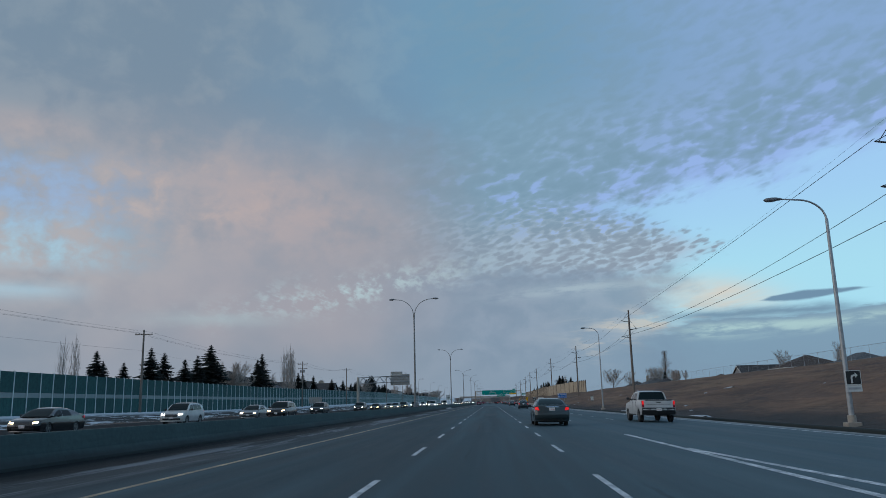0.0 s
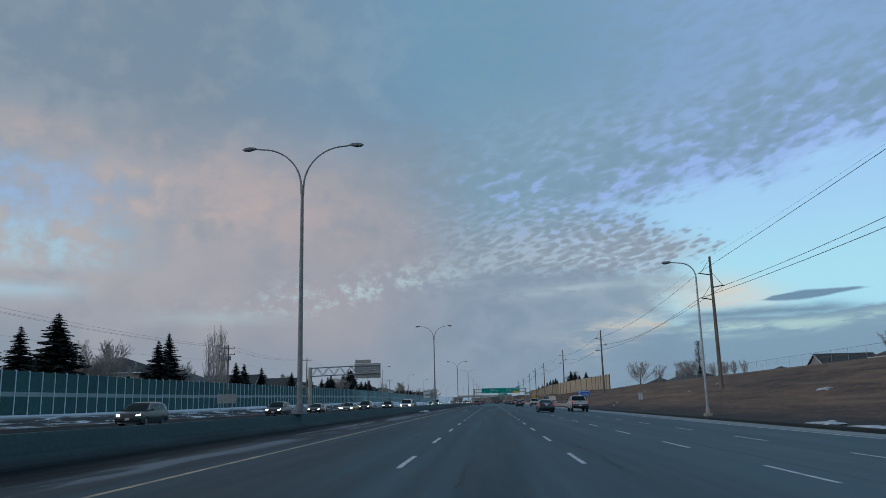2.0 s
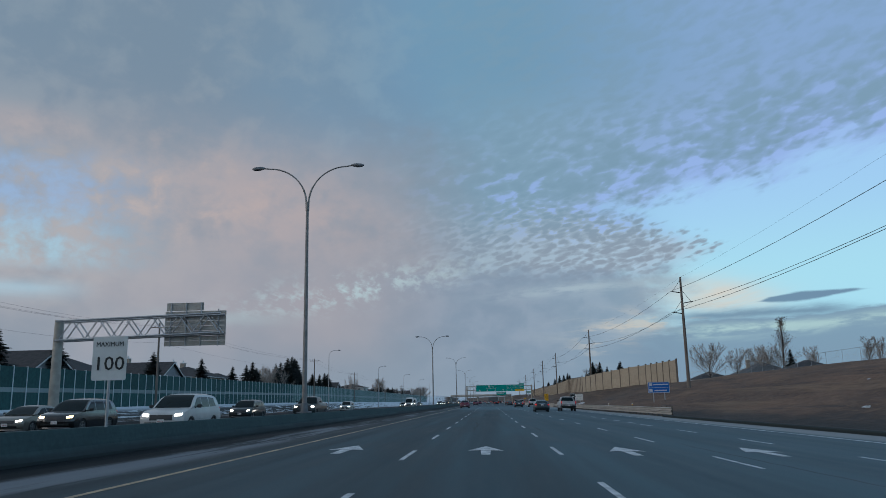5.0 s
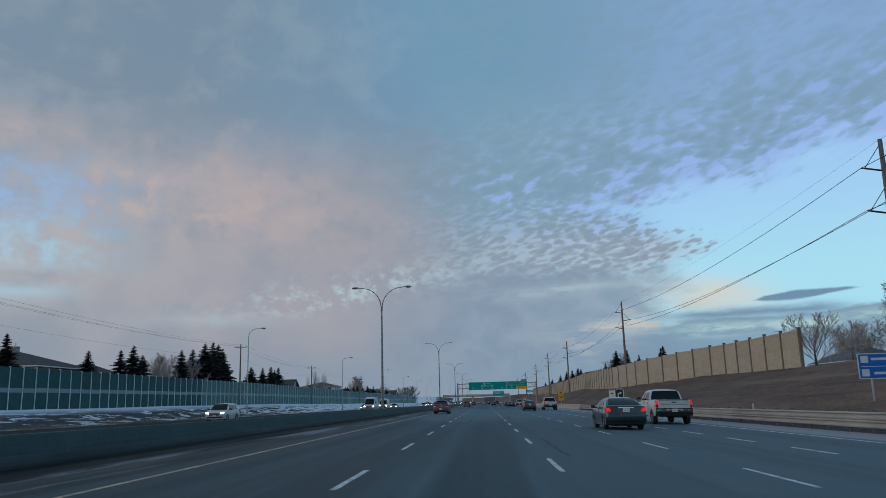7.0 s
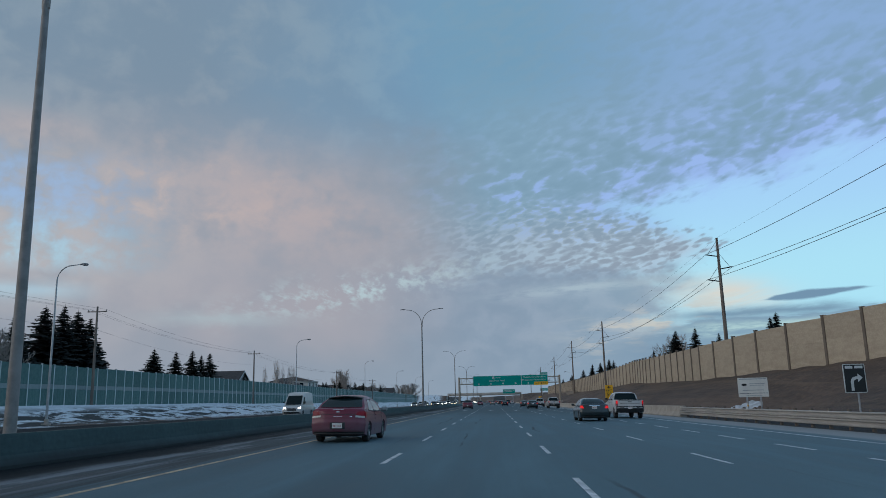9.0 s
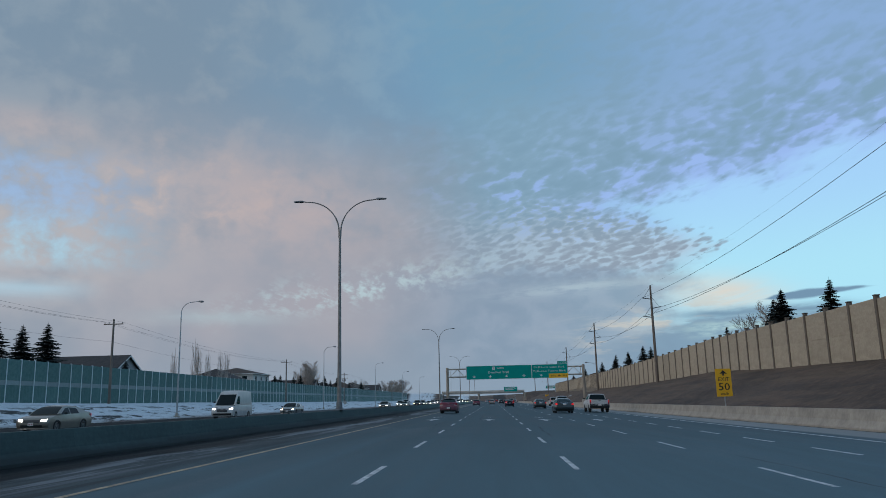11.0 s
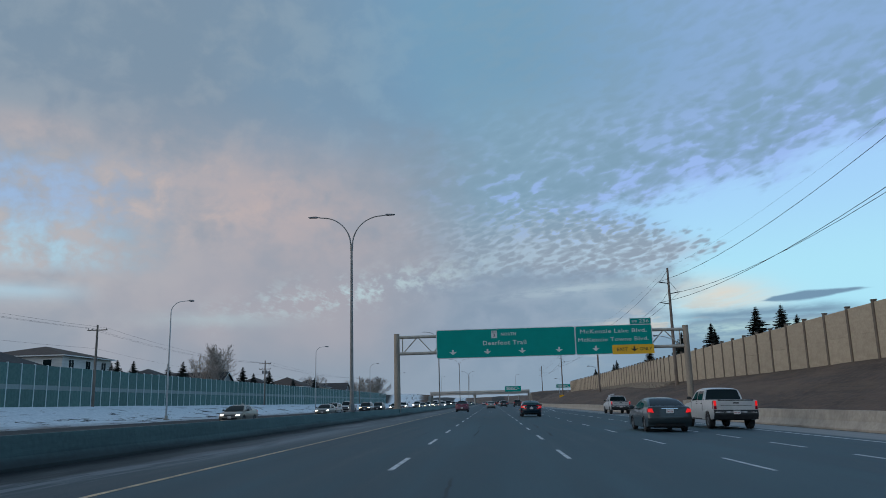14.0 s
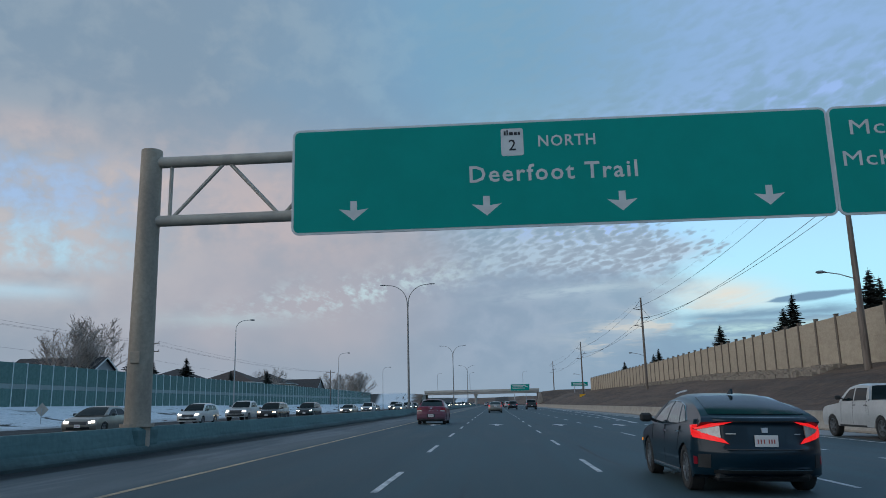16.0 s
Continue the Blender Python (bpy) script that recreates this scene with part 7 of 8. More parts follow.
def house(w, d, eave, ridge, hip, wall_mat, roof_mat, label, chimneys=1):
    root = thing("house", label, "house", "houses beyond the noise walls")
    bm = bmesh.new()
    box(bm, -w / 2, w / 2, -d / 2, d / 2, -0.5, eave)
    if not hip:
        plate(bm, [(-w / 2, eave), (w / 2, eave), (0, ridge - 0.12)], d - 0.02, "y", -d / 2 + 0.01)
    wall = part("wall", bm, wall_mat, root)
    o = 0.5
    bm = bmesh.new()
    if hip:
        inset = min(w, d) / 2
        lo = [(-w / 2 - o, -d / 2 - o), (w / 2 + o, -d / 2 - o), (w / 2 + o, d / 2 + o), (-w / 2 - o, d / 2 + o)]
        a = [bm.verts.new((x, y, eave - 0.05)) for x, y in lo]
        a2 = [bm.verts.new((x, y, eave + 0.12)) for x, y in lo]
        if w > d:
            r = [bm.verts.new((-w / 2 + inset, 0, ridge)), bm.verts.new((w / 2 - inset, 0, ridge))]
            fs = [(a2[0], a2[1], r[1], r[0]), (a2[1], a2[2], r[1]), (a2[2], a2[3], r[0], r[1]), (a2[3], a2[0], r[0])]
        else:
            r = [bm.verts.new((0, -d / 2 + inset, ridge)), bm.verts.new((0, d / 2 - inset, ridge))]
            fs = [(a2[0], a2[1], r[0]), (a2[1], a2[2], r[1], r[0]), (a2[2], a2[3], r[1]), (a2[3], a2[0], r[0], r[1])]
        for f in fs:
            bm.faces.new(f)
        for i in range(4):
            j = (i + 1) % 4
            bm.faces.new((a[i], a[j], a2[j], a2[i]))
        bm.faces.new(a[::-1])
    else:
        for s in (-1, 1):
            plate(bm, [(s * (w / 2 + o), eave - o * (ridge - eave) / (w / 2) - 0.02), (0, ridge), (0, ridge + 0.16), (s * (w / 2 + o), eave - o * (ridge - eave) / (w / 2) + 0.14)], d + 2 * o, "y", -d / 2 - o)
    bmesh.ops.recalc_face_normals(bm, faces=bm.faces[:])
    roof = part("roof", bm, roof_mat, root)
    if not hip:
        for y in (-d / 2 - o - 0.03, d / 2 + o):
            for s in (-1, 1):
                bm = bmesh.new()
                e = eave - o * (ridge - eave) / (w / 2)
                plate(bm, [(s * (w / 2 + o), e - 0.16), (0, ridge - 0.14), (0, ridge + 0.10), (s * (w / 2 + o), e + 0.08)], 0.03, "y", y)
                part("barge_board", bm, M_TRIMWHITE, roof)
    else:
        bm = bmesh.new()
        for x0, x1, y0, y1 in ((-w / 2 - o - 0.03, w / 2 + o + 0.03, -d / 2 - o - 0.05, -d / 2 - o - 0.005), (-w / 2 - o - 0.03, w / 2 + o + 0.03, d / 2 + o + 0.005, d / 2 + o + 0.05), (w / 2 + o + 0.005, w / 2 + o + 0.05, -d / 2 - o, d / 2 + o), (-w / 2 - o - 0.05, -w / 2 - o - 0.005, -d / 2 - o, d / 2 + o)):
            box(bm, x0, x1, y0, y1, eave - 0.06, eave + 0.10)
        part("gutter", bm, M_TRIMWHITE, roof)
    for k in range(chimneys):
        cx, cy = (-w * 0.22 + k * w * 0.4, d * 0.12)
        bm = bmesh.new()
        box(bm, cx - 0.45, cx + 0.45, cy - 0.5, cy + 0.5, eave, ridge + 0.9, 0.02)
        part("chimney", bm, wall_mat, roof)
        bm = bmesh.new()
        box(bm, cx - 0.55, cx + 0.55, cy - 0.6, cy + 0.6, ridge + 0.904, ridge + 1.02, 0.02)
        tube(bm, [(cx, cy, ridge + 1.0), (cx, cy, ridge + 1.5)], 0.14, 8)
        part("chimney_cap", bm, M_TRIMWHITE, roof)
    for face in (-1, 1):
        for k in range(3):
            y = -d / 2 + d * (k + 0.5) / 3
            bm = bmesh.new()
            xw = face * (w / 2)
            box(bm, min(xw, xw + face * 0.04), max(xw, xw + face * 0.04), y - 0.75, y + 0.75, eave - 1.75, eave - 0.45)
            part("window", bm, M_TRIMWHITE, wall)
            bm = bmesh.new()
            xg = xw + face * 0.045
            for a0, a1 in ((-0.66, -0.03), (0.03, 0.66)):
                box(bm, min(xg, xg + face * 0.01), max(xg, xg + face * 0.01), y + a0, y + a1, eave - 1.67, eave - 0.53)
            part("pane", bm, M_GLASS, wall)
    for k in range(3):
        x = -w / 2 + w * (k + 0.5) / 3
        bm = bmesh.new()
        box(bm, x - 0.7, x + 0.7, -d / 2 - 0.04, -d / 2, eave - 1.75, eave - 0.45)
        part("window", bm, M_TRIMWHITE, wall)
        bm = bmesh.new()
        box(bm, x - 0.62, x + 0.62, -d / 2 - 0.055, -d / 2 - 0.045, eave - 1.67, eave - 0.53)
        part("pane", bm, M_GLASS, wall)
    return root


def build_houses():
    hip_dark = house(13, 14, 5.6, 8.8, True, M_SIDING[0], M_ROOF[0], "beige two-storey house with a dark hipped roof", 0)
    gable = house(11, 13, 5.2, 8.2, False, M_SIDING[1], M_ROOF[0], "grey gabled house with white barge boards", 0)
    hip_brown = house(14, 15, 5.6, 9.0, True, M_SIDING[2], M_ROOF[1], "white house with a brown hipped roof", 0)
    hip_grey = house(13, 17, 5.2, 8.6, True, M_SIDING[0], M_ROOF[2], "beige house with a grey shingle roof", 1)
    hip_tall = house(13, 14, 7.3, 9.2, True, M_SIDING[2], M_ROOF[1], "tall white house with a brown hipped roof", 0)
    hip_stack = house(14, 15, 6.2, 8.8, True, M_SIDING[0], M_ROOF[0], "dark-roofed beige house with two pale chimneys", 2)
    done = set()

    def put(h, x, y, top, high, turn=0, base=None):
        b = top - high
        m = pose(x, y, b, 0, 0, turn)
        if h in done:
            copy_thing(h, m)
        else:
            done.add(h)
            h.matrix_basis = m

    for h, x, y, top, high, turn in ((hip_stack, -70, 84, 9.8, 8.8, 0), (hip_dark, -67, 170, 9.4, 8.8, 0), (hip_dark, -66, 192, 10.6, 8.8, 0), (hip_grey, -66, 224, 8.8, 8.6, 0), (gable, -64, 246, 9.0, 8.2, 90), (hip_dark, -66, 264, 9.4, 8.8, 0), (gable, -64, 285, 9.4, 8.2, 90), (hip_stack, -67, 292, 9.9, 8.8, 0), (hip_stack, -68, 318, 10.3, 8.8, 90), (hip_dark, -68, 338, 9.6, 8.8, 90), (gable, -66, 452, 9.8, 8.2, 90), (hip_grey, -68, 466, 9.4, 8.6, 0), (hip_dark, -66, 511, 10.2, 8.8, 0), (hip_tall, -67, 529, 11.2, 9.2, 0), (hip_dark, -66, 562, 9.2, 8.8, 0)):
        put(h, x, y, top, high, turn)
    for h, x, y, top, high, turn in ((gable, -66, 588, 9.4, 8.2, 90), (hip_dark, -68, 636, 10.0, 8.8, 0), (hip_brown, -68, 672, 11.2, 9.0, 0), (hip_dark, -68, 704, 11.5, 8.8, 0), (gable, -66, 735, 10.6, 8.2, 90), (hip_grey, -70, 392, 9.6, 8.6, 0), (hip_grey, 86, 184, 10.4, 8.6, 0), (hip_brown, 86, 214, 11.6, 9.0, 90), (gable, 84, 246, 10.4, 8.2, 90), (hip_grey, 78, 372, 10.6, 8.6, 0), (hip_dark, 74, 330, 9.2, 8.8, 90), (hip_dark, 82, 438, 10.6, 8.8, 0), (hip_brown, 84, 286, 9.2, 9.0, 0)):
        put(h, x, y, top, high, turn)


build_houses()

# ---------------------------------------------------------------- fence along the eastern crest
M_MESH = mat("chain_link_wire", (0.30, 0.31, 0.32), rough=0.6, metal=0.4)


def build_fence():
    fence = thing("chain_link_fence", "thin chain-link fence along the top of the grass bank", "fence", kind="structure")
    pts = []
    y = 20.0
    while y < 296:
        cx, cz = crest(y)
        pts.append((cx + 1.0, y, cz))
        y += 4.5
    bm = bmesh.new()
    tube(bm, [(0, 0, -0.3), (0, 0, 1.55)], 0.022, 6)
    p0 = part("fence_post", bm, M_GALV, fence)
    for i, (x, y, z) in enumerate(pts):
        if i == 0:
            p0.matrix_basis = pose(x, y, z)
        else:
            share("fence_post", p0, fence, pose(x, y, z))
    for h, r in ((1.52, 0.018), (0.8, 0.005), (0.1, 0.005)):
        bm = bmesh.new()
        tube(bm, [(x, y, z + h) for x, y, z in pts], r, 4, False)
        part("fence_rail", bm, M_GALV, fence)
    # woven wire, as thin crossing strands
    verts, faces = [], []
    for (x0, y0, z0), (x1, y1, z1) in zip(pts, pts[1:]):
        for k in range(12):
            for s in (0, 1):
                ta, tb = (k / 12, (k + 3.5) / 12) if s == 0 else ((k + 3.5) / 12, k / 12)
                if max(ta, tb) > 1:
                    continue
                a = Vector((x0 + (x1 - x0) * ta, y0 + (y1 - y0) * ta, z0 + (z1 - z0) * ta + 0.1))
                b = Vector((x0 + (x1 - x0) * tb, y0 + (y1 - y0) * tb, z0 + (z1 - z0) * tb + 1.5))
                w = Vector((0, 0.004, 0))
                n = len(verts)
                verts += [a - w, a + w, b + w, b - w]
                faces.append((n, n + 1, n + 2, n + 3))
    me = bpy.data.meshes.new("wire_mesh")
    me.from_pydata(verts, [], faces)
    me.materials.append(M_MESH)
    ob = new("wire_mesh", me)
    ob.parent = fence
    tagged(ob, kind="stuff")


build_fence()

# ---------------------------------------------------------------- road signs beside the carriageway


def post_pair(root, xs, z0, z1, y=0.06, r=0.045, material=M_GALV):
    for x in xs:
        bm = bmesh.new()
        tube(bm, [(x, y, z0), (x, y, z1)], r, 8)
        part("post", bm, material, root)


def bars(parent, rows, y, material, name="word_bar"):
    for x0, x1, z0, z1 in rows:
        bm = bmesh.new()
        plate(bm, [(x0, z0), (x1, z0), (x1, z1), (x0, z1)], 0.006, "y", y)
        part(name, bm, material, parent)


def hooked_arrow(s):
    """A right-turning arrow outline, about one unit tall."""
    pts = [(-0.26, -0.5), (-0.10, -0.5), (-0.10, 0.0), (-0.04, 0.12), (0.08, 0.16), (0.16, 0.16), (0.16, 0.0), (0.44, 0.24), (0.16, 0.48), (0.16, 0.32), (0.04, 0.32), (-0.14, 0.26), (-0.24, 0.12), (-0.26, 0.0)]
    return [(a * s, b * s) for a, b in pts]


def build_signs():
    # right lane must turn
    root = thing("lane_sign", "black sign with a white right-turn arrow on a post", "road sign", "turn arrow signs", at=pose(17.3, 307.2, 0))
    rim = sign_panel(root, "sign_plate", -0.50, 0.50, 1.22, 2.55, 0.0, 0.06, M_SIGNBLACK, 0.035)
    bm = bmesh.new()
    plate(bm, [(a, b + 1.72) for a, b in hooked_arrow(0.80)], 0.008, "y", -0.016)
    part("arrow", bm, M_SIGNWHITE, rim)
    bars(rim, [(-0.40, -0.06, 2.34, 2.46), (0.03, 0.40, 2.34, 2.46)], -0.014, M_SIGNWHITE)
    post_pair(root, (0.1,), -0.6, 1.3, 0.07)
    # the same arrow on the first lamp post
    root = thing("lane_sign", "black and white right-turn arrow sign strapped to a lamp post", "road sign", "turn arrow signs", at=pose(17.3, 37.95, 0))
    rim = sign_panel(root, "sign_plate", -0.36, 0.36, 1.62, 2.30, 0.0, 0.05, M_SIGNBLACK, 0.03)
    bm = bmesh.new()
    plate(bm, [(a, b + 1.95) for a, b in hooked_arrow(0.50)], 0.008, "y", -0.016)
    part("arrow", bm, M_SIGNWHITE, rim)
    bm = bmesh.new()
    plate(bm, rounded(-0.36, 0.36, 1.30, 1.60, 0.03), 0.03, "y", 0.0)
    tab = part("sign_tab", bm, M_SIGNWHITE, root)
    bars(tab, [(-0.28, 0.28, 1.40, 1.50)], -0.01, M_GALV)
    bm = bmesh.new()
    box(bm, -0.10, 0.10, 0.04, 0.24, 1.9, 1.96)
    part("bracket", bm, M_GALV, root)
    # white notice board
    root = thing("notice_board", "large white roadside board on two posts before the bank", "road sign", at=pose(21.55, 334.5, 0))
    bm = bmesh.new()
    plate(bm, rounded(-1.19, 1.19, 1.08, 2.62, 0.03), 0.05, "y", 0)
    pl = part("sign_plate", bm, M_BOARD, root)
    bars(pl, [(-0.30, 0.95, 2.12, 2.16), (-0.25, 0.9, 1.99, 2.03), (-0.85, 0.85, 1.60, 1.65), (-0.6, 0.7, 1.18, 1.21), (-1.1, 1.1, 2.49, 2.55)], -0.008, M_GALV)
    bars(pl, [(-1.12, 1.12, 1.36, 1.40)], -0.008, M_GALV_DARK)
    bm = bmesh.new()
    plate(bm, [(-0.70 + 0.22 * math.cos(2 * math.pi * k / 20), 2.06 + 0.10 * math.sin(2 * math.pi * k / 20)) for k in range(20)], 0.006, "y", -0.009)
    part("emblem", bm, M_SIGNBLACK, pl)
    post_pair(root, (-0.52, 0.58), -0.7, 1.2, 0.12, 0.08, M_GALV)
    # blue service sign
    root = thing("service_sign", "blue service sign on two steel posts", "road sign", at=pose(23.3, 254.2, 0))
    rim = sign_panel(root, "sign_plate", -1.45, 1.45, 1.95, 3.40, 0.0, 0.08, M_SIGNBLUE, 0.05)
    bars(rim, [(-0.7, 1.25, 3.0, 3.14), (-0.6, 1.1, 2.2, 2.34), (-1.3, 1.3, 2.64, 2.67)], -0.014, M_SIGNWHITE)
    for z in (2.86, 2.10):
        bm = bmesh.new()
        plate(bm, rounded(-1.28, -0.86, z, z + 0.40, 0.04), 0.006, "y", -0.014)
        part("pictogram", bm, M_SIGNWHITE, rim)
    post_pair(root, (-0.75, 0.75), -0.3, 2.1, 0.08, 0.06)
    # small white route marker
    root = thing("route_marker", "small white route marker sign on a post", "road sign", at=pose(23.5, 181.7, 0))
    bm = bmesh.new()
    plate(bm, rounded(-0.31, 0.31, 0.85, 2.0, 0.03), 0.02, "y", 0)
    pl = part("sign_plate", bm, M_SIGNWHITE, root)
    lettering("route_number", "2", 0.55, 0, -0.006, 1.42, M_SIGNBLACK, pl)
    bars(pl, [(-0.2, 0.2, 1.78, 1.88), (-0.22, 0.22, 0.96, 1.06)], -0.006, M_SIGNBLACK)
    post_pair(root, (0,), -0.2, 1.9, 0.05, 0.035)
    # yellow exit speed sign
    root = thing("exit_speed_sign", "yellow exit speed sign with black arrow on a post", "road sign", at=pose(18.2, 390.5, 0))
    rim = bmesh.new()
    plate(rim, rounded(-0.60, 0.60, 1.12, 3.25, 0.06), 0.03, "y", 0)
    pl = part("sign_plate", rim, M_SIGNYELLOW, root)
    lettering("sign_words", "EXIT", 0.40, 0, -0.006, 2.43, M_SIGNBLACK, pl, 1.0, 0.85)
    lettering("sign_words", "50", 0.78, 0, -0.006, 1.84, M_SIGNBLACK, pl, 1.0, 0.85)
    lettering("sign_words", "km/h", 0.26, 0, -0.006, 1.32, M_SIGNBLACK, pl, 1.0, 0.6)
    bm = bmesh.new()
    plate(bm, [(-0.06, 2.72), (0.06, 2.72), (0.06, 2.88), (0.30, 2.84), (0, 3.14), (-0.30, 2.84), (-0.06, 2.88)], 0.006, "y", -0.007)
    part("arrow", bm, M_SIGNBLACK, pl)
    post_pair(root, (0,), -0.6, 1.3, 0.06, 0.05)
    # maximum speed sign on the median
    root = thing("speed_limit_sign", "white maximum speed sign on the median", "road sign", at=pose(-8.95, 165.0, 0.84))
    bm = bmesh.new()
    plate(bm, rounded(-0.42, 0.42, 1.08, 2.12, 0.04), 0.02, "y", 0)
    pl = part("sign_plate", bm, M_SIGNWHITE, root)
    lettering("sign_words", "MAXIMUM", 0.16, 0, -0.006, 1.93, M_SIGNBLACK, pl, 1.0, 0.66)
    lettering("sign_words", "100", 0.46, 0, -0.006, 1.46, M_SIGNBLACK, pl, 1.0, 0.66)
    post_pair(root, (0,), 0.0, 1.5, 0.05, 0.035)
    # yellow sign far along the bank
    root = thing("advisory_sign", "distant yellow advisory sign on a post", "road sign", at=pose(27.1, 717, 0.5))
    bm = bmesh.new()
    plate(bm, rounded(-0.9, 0.9, 0.8, 2.9, 0.06), 0.03, "y", 0)
    part("sign_plate", bm, M_SIGNYELLOW, root)
    post_pair(root, (0,), -1.5, 1.0, 0.06, 0.05)
    # far green signs
    for x, y, z0, z1, w in ((36.5, 810, 7.6, 9.4, 3.6), (11.9, 838, 6.6, 9.7, 4.4)):
        root = thing("guide_sign", "distant green guide sign with rows of white words", "road sign", at=pose(x, y, 0))
        rim = sign_panel(root, "sign_plate", -w, w, z0, z1, 0.0, 0.2, M_GREEN, 0.10)
        bars(rim, [(-w * 0.8, w * 0.6, z1 - 0.8, z1 - 0.5), (-w * 0.8, w * 0.3, z1 - 1.4, z1 - 1.1), (w * 0.55, w * 0.8, z1 - 1.4, z1 - 1.1)] + ([(-w * 0.8, w * 0.5, z1 - 2.0, z1 - 1.7)] if z1 - z0 > 2 else []), -0.014, M_SIGNWHITE)
        post_pair(root, (-w * 0.6, w * 0.6), -0.5, z0 + 0.3, 0.10, 0.16)
    # back of a sign across the oncoming road
    root = thing("guide_sign", "bare aluminium back of a slatted sign on two posts", "road sign", at=pose(-38.0, 167.1, 0))
    for k in range(6):
        bm = bmesh.new()
        box(bm, -1.42, 1.42, -0.02, 0.02, 1.86 + 0.22 * k, 2.06 + 0.22 * k, 0.006)
        part("slat", bm, M_SIGNBACK, root)
    post_pair(root, (-0.85, 0.85), -0.2, 3.1, -0.06, 0.05)
    # diamond sign back by the snow
    root = thing("diamond_sign", "grey back of a diamond warning sign", "road sign", at=pose(-40.5, 541, 0))
    bm = bmesh.new()
    plate(bm, [(0, 0.95), (0.62, 1.57), (0, 2.19), (-0.62, 1.57)], 0.02, "y", 0)
    part("sign_plate", bm, M_SIGNBACK, root)
    post_pair(root, (0,), -0.2, 1.7, -0.04, 0.04)
    # short white markers
    for x, y in ((16.9, 33.0), (17.0, 240.0), (17.0, 258.0), (17.0, 300.0), (17.0, 322.0)):
        root = thing("marker_post", "short white delineator post at the verge", "marker post", "delineators", at=pose(x, y, -0.34))
        bm = bmesh.new()
        tube(bm, [(0, 0, 0), (0, 0, 1.05)], 0.05, 8)
        part("post", bm, M_SIGNWHITE, root)
        bm = bmesh.new()
        box(bm, -0.04, 0.04, -0.058, -0.048, 0.85, 0.97)
        part("reflector", bm, M_SIGNYELLOW, root)


build_signs()


def build_cantilever():
    root = thing("cantilever_gantry", "grey steel cantilever gantry reaching over the oncoming lanes", "sign gantry", at=pose(0, 209.5, 0))
    X0, X1 = -35.9, -21.9
    bm = bmesh.new()
    tube(bm, [(X0, 0, -0.4), (X0, 0, 4.5), (X0, 0, 8.7)], [0.42, 0.40, 0.36], 14)
    part("post", bm, M_GANTRY, root, smooth=True)
    for z in (8.55, 6.95):
        for y in (-0.55, 0.55):
            bm = bmesh.new()
            tube(bm, [(X0, y, z), (X1, y, z + 0.35)], 0.085, 8)
            part("chord", bm, M_GALV, root)
    n = 12
    for k in range(n):
        xa, xb = X0 + 0.3 + 13.6 * k / n, X0 + 0.3 + 13.6 * (k + 1) / n
        za, zb = (6.95, 8.6) if k % 2 == 0 else (8.55, 7.0)
        for y in (-0.55, 0.55):
            bm = bmesh.new()
            tube(bm, [(xa, y, za + 0.35 * k / n), (xb, y, zb + 0.35 * (k + 1) / n)], 0.05, 6)
            part("web_bar", bm, M_GALV, root)
    bm = bmesh.new()
    box(bm, X1 - 5.1, X1 - 1.9, 0.76, 0.80, 9.32, 10.0, 0.01)
    back = part("sign_tab", bm, M_SIGNBACK, root, "bare back of a small sign tab")
    for k in range(7):
        z = 6.35 + 0.42 * k
        bm = bmesh.new()
        box(bm, X1 - 5.2, X1 + 0.05, 0.75, 0.80, z, z + 0.40, 0.01)
        part("sign_slat", bm, M_SIGNBACK, root, "ribbed bare back of a large sign")
    for x in (X1 - 4.7, X1 - 3.4, X1 - 2.1, X1 - 0.6):
        bm = bmesh.new()
        box(bm, x - 0.05, x + 0.05, 0.66, 0.74, 6.3, 9.4 if x > X1 - 1.5 else 10.0, 0.01)
        part("sign_strut", bm, M_GALV, back)


build_cantilever()

# ---------------------------------------------------------------- overpass far ahead
M_DECK = mat("pale_bridge_concrete", (0.52, 0.47, 0.42), (0.43, 0.39, 0.35), 0.3, 0.9)
M_GIRDER = mat("girder_concrete", (0.46, 0.42, 0.38), (0.40, 0.365, 0.33), 0.3, 0.9)


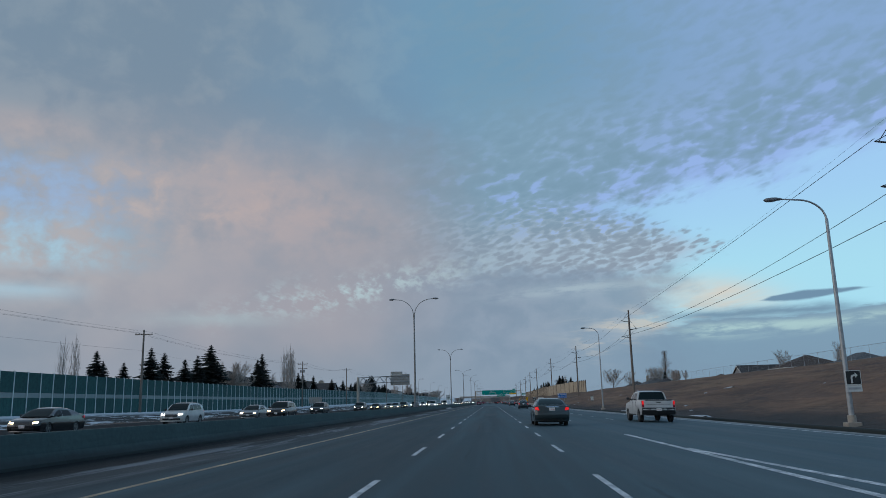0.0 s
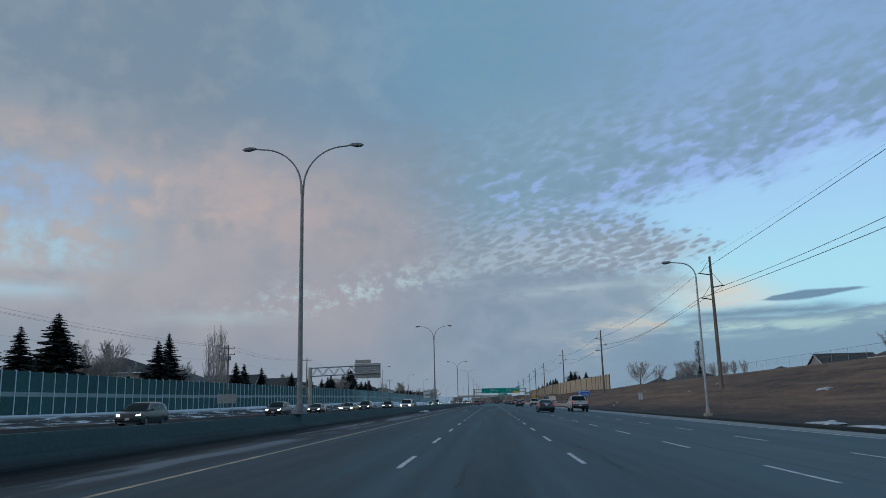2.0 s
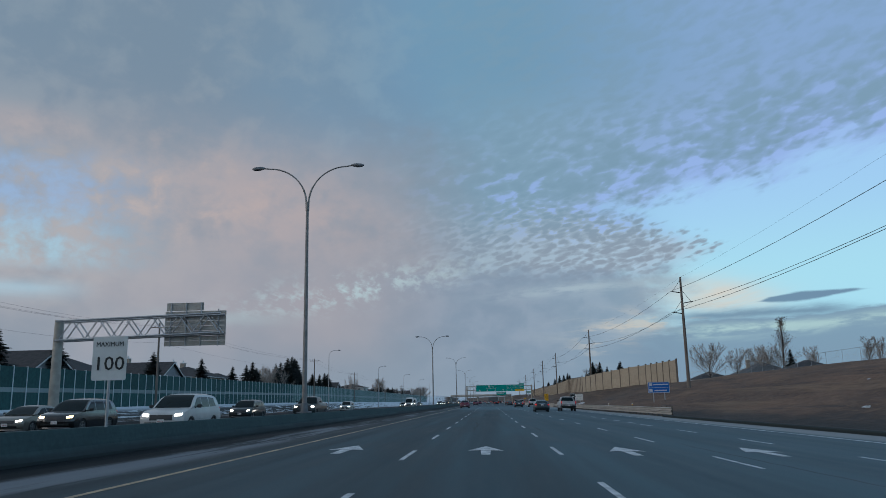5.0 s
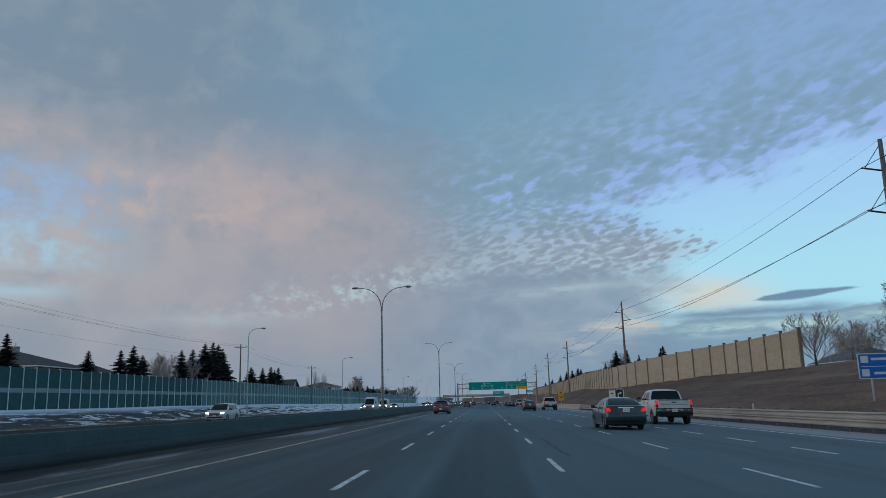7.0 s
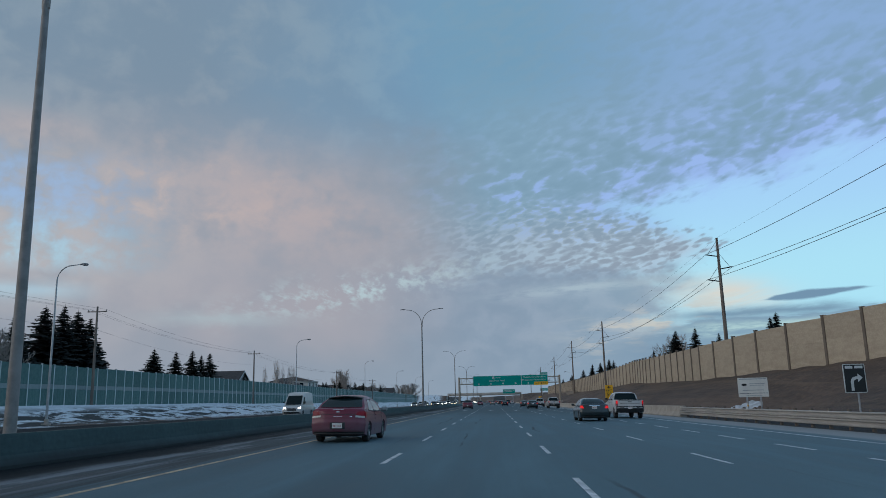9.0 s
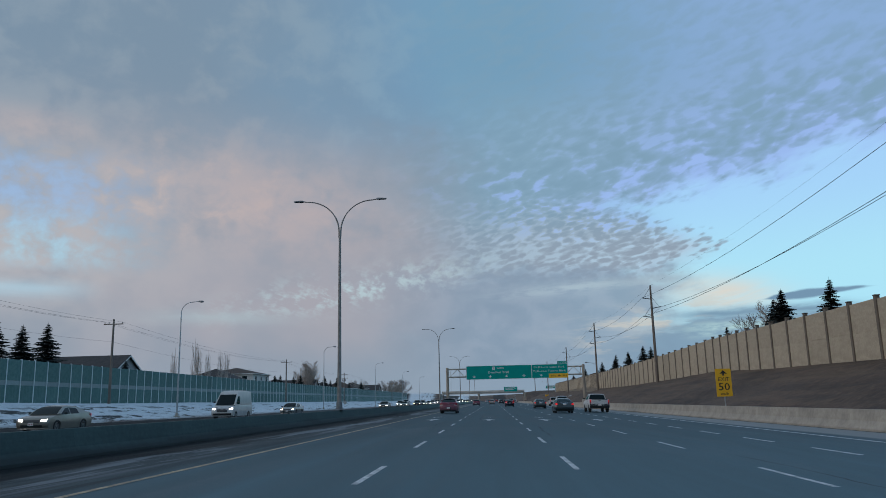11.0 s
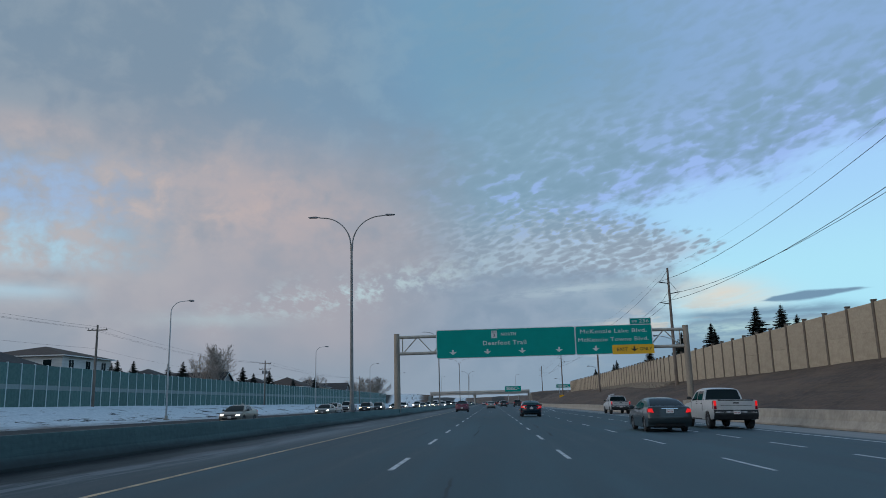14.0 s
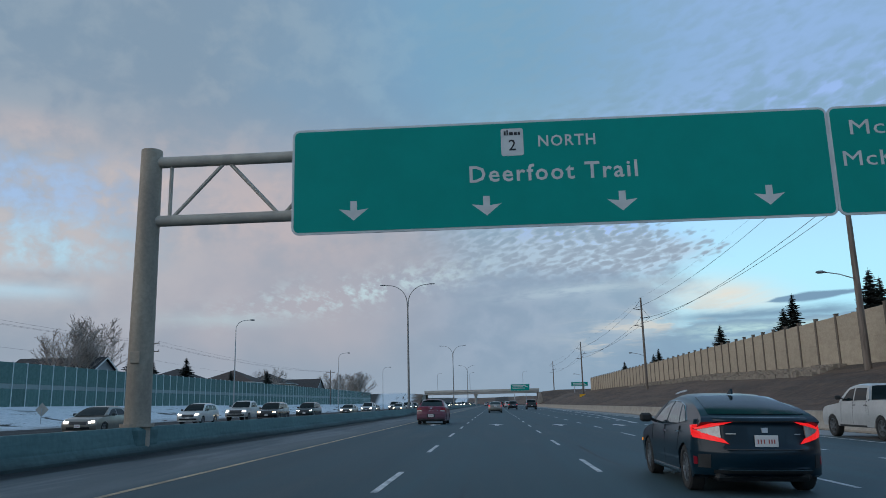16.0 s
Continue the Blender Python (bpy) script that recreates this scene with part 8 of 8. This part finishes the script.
def build_bridge():
    Y = 850
    br = thing("overpass", "pale concrete overpass on a centre pier across the motorway", "bridge")
    bm = bmesh.new()
    box(bm, -33.5, 21, Y - 7, Y + 7, 6.75, 7.0, 0.04)
    part("deck", bm, M_DECK, br)
    bm = bmesh.new()
    box(bm, -33.5, 21, Y - 7.3, Y - 7.0, 6.62, 7.7, 0.03)
    part("parapet", bm, M_DECK, br)
    bm = bmesh.new()
    box(bm, -33.5, 21, Y + 7.0, Y + 7.3, 6.62, 7.7, 0.03)
    part("parapet", bm, M_DECK, br)
    for k in range(5):
        y = Y - 6.64 + 3.32 * k
        bm = bmesh.new()
        box(bm, -33.5, 21, y - 0.35, y + 0.35, 5.75, 6.74, 0.03)
        part("girder", bm, M_GIRDER, br)
    bm = bmesh.new()
    box(bm, -10.0, -8.4, Y - 6.2, Y + 6.2, 4.9, 5.74, 0.05)
    part("pier_cap", bm, M_DECK, br)
    for y in (-5, 0, 5):
        bm = bmesh.new()
        tube(bm, [(-9.2, Y + y, -0.2), (-9.2, Y + y, 4.9)], 0.5, 12)
        part("pier", bm, M_DECK, br)
    for x0, x1 in ((-35, -33), (20.5, 22.5)):
        bm = bmesh.new()
        box(bm, x0, x1, Y - 7, Y + 7, -1, 5.74, 0.05)
        part("abutment", bm, M_DECK, br)
    # approach banks
    for s, xa, xb in ((-1, -34.2, -190), (1, 21.7, 170)):
        bm = bmesh.new()
        rows = []
        for y, k in ((Y - 34, 0), (Y - 20, 0.45), (Y - 8, 1), (Y + 8, 1), (Y + 34, 0)):
            rows.append([bm.verts.new((x, y, (-0.6 + 7.4 * k) if i else -0.6 + 7.0 * k * 0.95)) for i, x in enumerate((xa, xa + s * 8, (xa + xb) / 2, xb))])
        for a, b in zip(rows, rows[1:]):
            for i in range(3):
                bm.faces.new((a[i], a[i + 1], b[i + 1], b[i]))
        tagged(link("approach_bank", bm, M_SOIL, True), "brown earth approach bank of the overpass", "bank", kind="structure")
    bm = bmesh.new()
    xs = [-420 + 14 * i for i in range(61)]
    rows = []
    for k, y in ((0.0, 1510), (0.55, 1545), (0.9, 1590), (1.0, 1640), (0.8, 1760)):
        rows.append([bm.verts.new((x, y + 8 * noise.noise((x * 0.01, 2.0, 0.0)), -0.6 + k * (10.5 + 3.0 * noise.noise((x * 0.012, 0.5, 0.0)) + 1.5 * noise.noise((x * 0.05, 4.0, 0.0))))) for x in xs])
    for a, b in zip(rows, rows[1:]):
        for i in range(len(xs) - 1):
            bm.faces.new((a[i], a[i + 1], b[i + 1], b[i]))
    tagged(link("far_hill", bm, M_SOIL, True), "low brown hill far beyond the overpass", "hill", kind="structure")
    for x in (-28, -12, 14):
        root = thing("street_lamp", "distant slim lamp post on the overpass", "street lamp", at=pose(x, Y + 5, 7.0))
        bm = bmesh.new()
        tube(bm, [(0, 0, -0.1), (0, 0, 8.5), (0.6, 0, 9.2), (1.6, 0, 9.3)], [0.1, 0.07, 0.05, 0.04], 6)
        part("pole", bm, M_GALV, root)
        bm = bmesh.new()
        box(bm, 1.5, 2.2, -0.14, 0.14, 9.22, 9.34, 0.03)
        part("lamp_head", bm, M_GALV_DARK, root)


build_bridge()

# ---------------------------------------------------------------- stones, old snow and litter
M_STONE = mat("grey_riprap_stone", (0.34, 0.29, 0.235), (0.23, 0.195, 0.16), 2.0, 0.95, bump=0.4, each=0.25)
M_OLDSNOW = mat("old_dirty_snow", (0.55, 0.57, 0.60), (0.34, 0.35, 0.36), 1.2, 0.8, bump=0.4)


def lump(bm, rnd, x, y, ground, r, flat):
    """An uneven low heap that lies on the ground."""
    res = bmesh.ops.create_icosphere(bm, subdivisions=3 if r > 0.3 else 2, radius=1.0)
    for v in res["verts"]:
        n = 1 + 0.55 * noise.noise(v.co * 1.7 + Vector((x, y, 0))) + 0.25 * noise.noise(v.co * 5.0 + Vector((y, x, 0)))
        px, py = v.co.x * r * n, v.co.y * r * 2.2 * n
        v.co = Vector((px, py, ground(x + px, y + py) - ground(x, y) + v.co.z * r * flat * n))


def build_debris():
    rnd = random.Random(8)
    verts, faces = [], []
    for course in range(6):
        y = 541.0 + rnd.random()
        while y < 655:
            ln, hi = rnd.uniform(0.5, 1.5), rnd.uniform(0.20, 0.30)
            yc = y + ln / 2
            x = interp(yc, WALL_X) - 0.55 - 0.42 * course + rnd.uniform(-0.10, 0.10)
            z = max(land(x, yc), interp(yc, WALL_Z) - 0.30 - 0.24 * course)
            n = len(verts)
            for dz in (-0.25, hi):
                for dx, dy in ((-0.30, -ln / 2), (0.30, -ln / 2), (0.30, ln / 2), (-0.30, ln / 2)):
                    k = 0.90 if dz > 0 else 1.0
                    verts.append((x + dx * k + rnd.uniform(-0.06, 0.06), yc + dy * k + rnd.uniform(-0.05, 0.05), z + dz + rnd.uniform(-0.05, 0.05)))
            faces += [tuple(n + i for i in q) for q in ((4, 5, 6, 7), (0, 1, 5, 4), (1, 2, 6, 5), (2, 3, 7, 6), (3, 0, 4, 7))]
            y += ln + rnd.uniform(0.02, 0.10)
    me = bpy.data.meshes.new("riprap")
    me.from_pydata(verts, [], faces)
    me.materials.append(M_STONE)
    tagged(new("riprap", me), "rough courses of broken tan stone along the foot of the noise wall", "stones", kind="stuff")
    for k in range(14):
        y = rnd.uniform(40, 235)
        x = rnd.uniform(18.0, 36.0)
        bm = bmesh.new()
        lump(bm, rnd, x, y, land, rnd.uniform(0.08, 0.22), 0.35)
        ob = tagged(link("litter", bm, M_OLDSNOW, True), "scrap of pale litter caught in the dead grass", "litter", "litter on the bank")
        ob.matrix_basis = pose(x, y, land(x, y) + 0.04)
    for x, y, r, flat, label in ((20.0, 338.0, 0.85, 0.05, "melting patch of old snow on the bank"), (21.5, 338.6, 0.95, 0.05, "melting patch of old snow on the bank"), (22.9, 339.2, 0.7, 0.05, "melting patch of old snow on the bank"), (16.4, 92, 0.9, 0.16, "melting patch of old snow on the verge"), (17.0, 99, 0.7, 0.16, "melting patch of old snow on the verge"), (16.6, 64, 0.8, 0.14, "melting patch of old snow on the verge"), (29, 96, 0.5, 0.2, "melting patch of old snow on the bank"), (26, 120, 0.45, 0.2, "melting patch of old snow on the bank"), (31, 60, 0.6, 0.2, "melting patch of old snow on the bank"), (25, 580, 0.6, 0.2, "melting patch of old snow on the bank"), (-8.1, 150.5, 0.55, 0.3, "crumpled pale plastic sheet on the shoulder")):
        bm = bmesh.new()
        z = land(x, y) if x > 14 else 0.17
        lump(bm, rnd, x, y, land if x > 14 else (lambda p, q: 0.0), r, flat)
        ob = tagged(link("snow_patch" if "snow" in label else "plastic_sheet", bm, M_OLDSNOW, True), label, "snow" if "snow" in label else "litter")
        ob.matrix_basis = pose(x, y, z + 0.02)


build_debris()
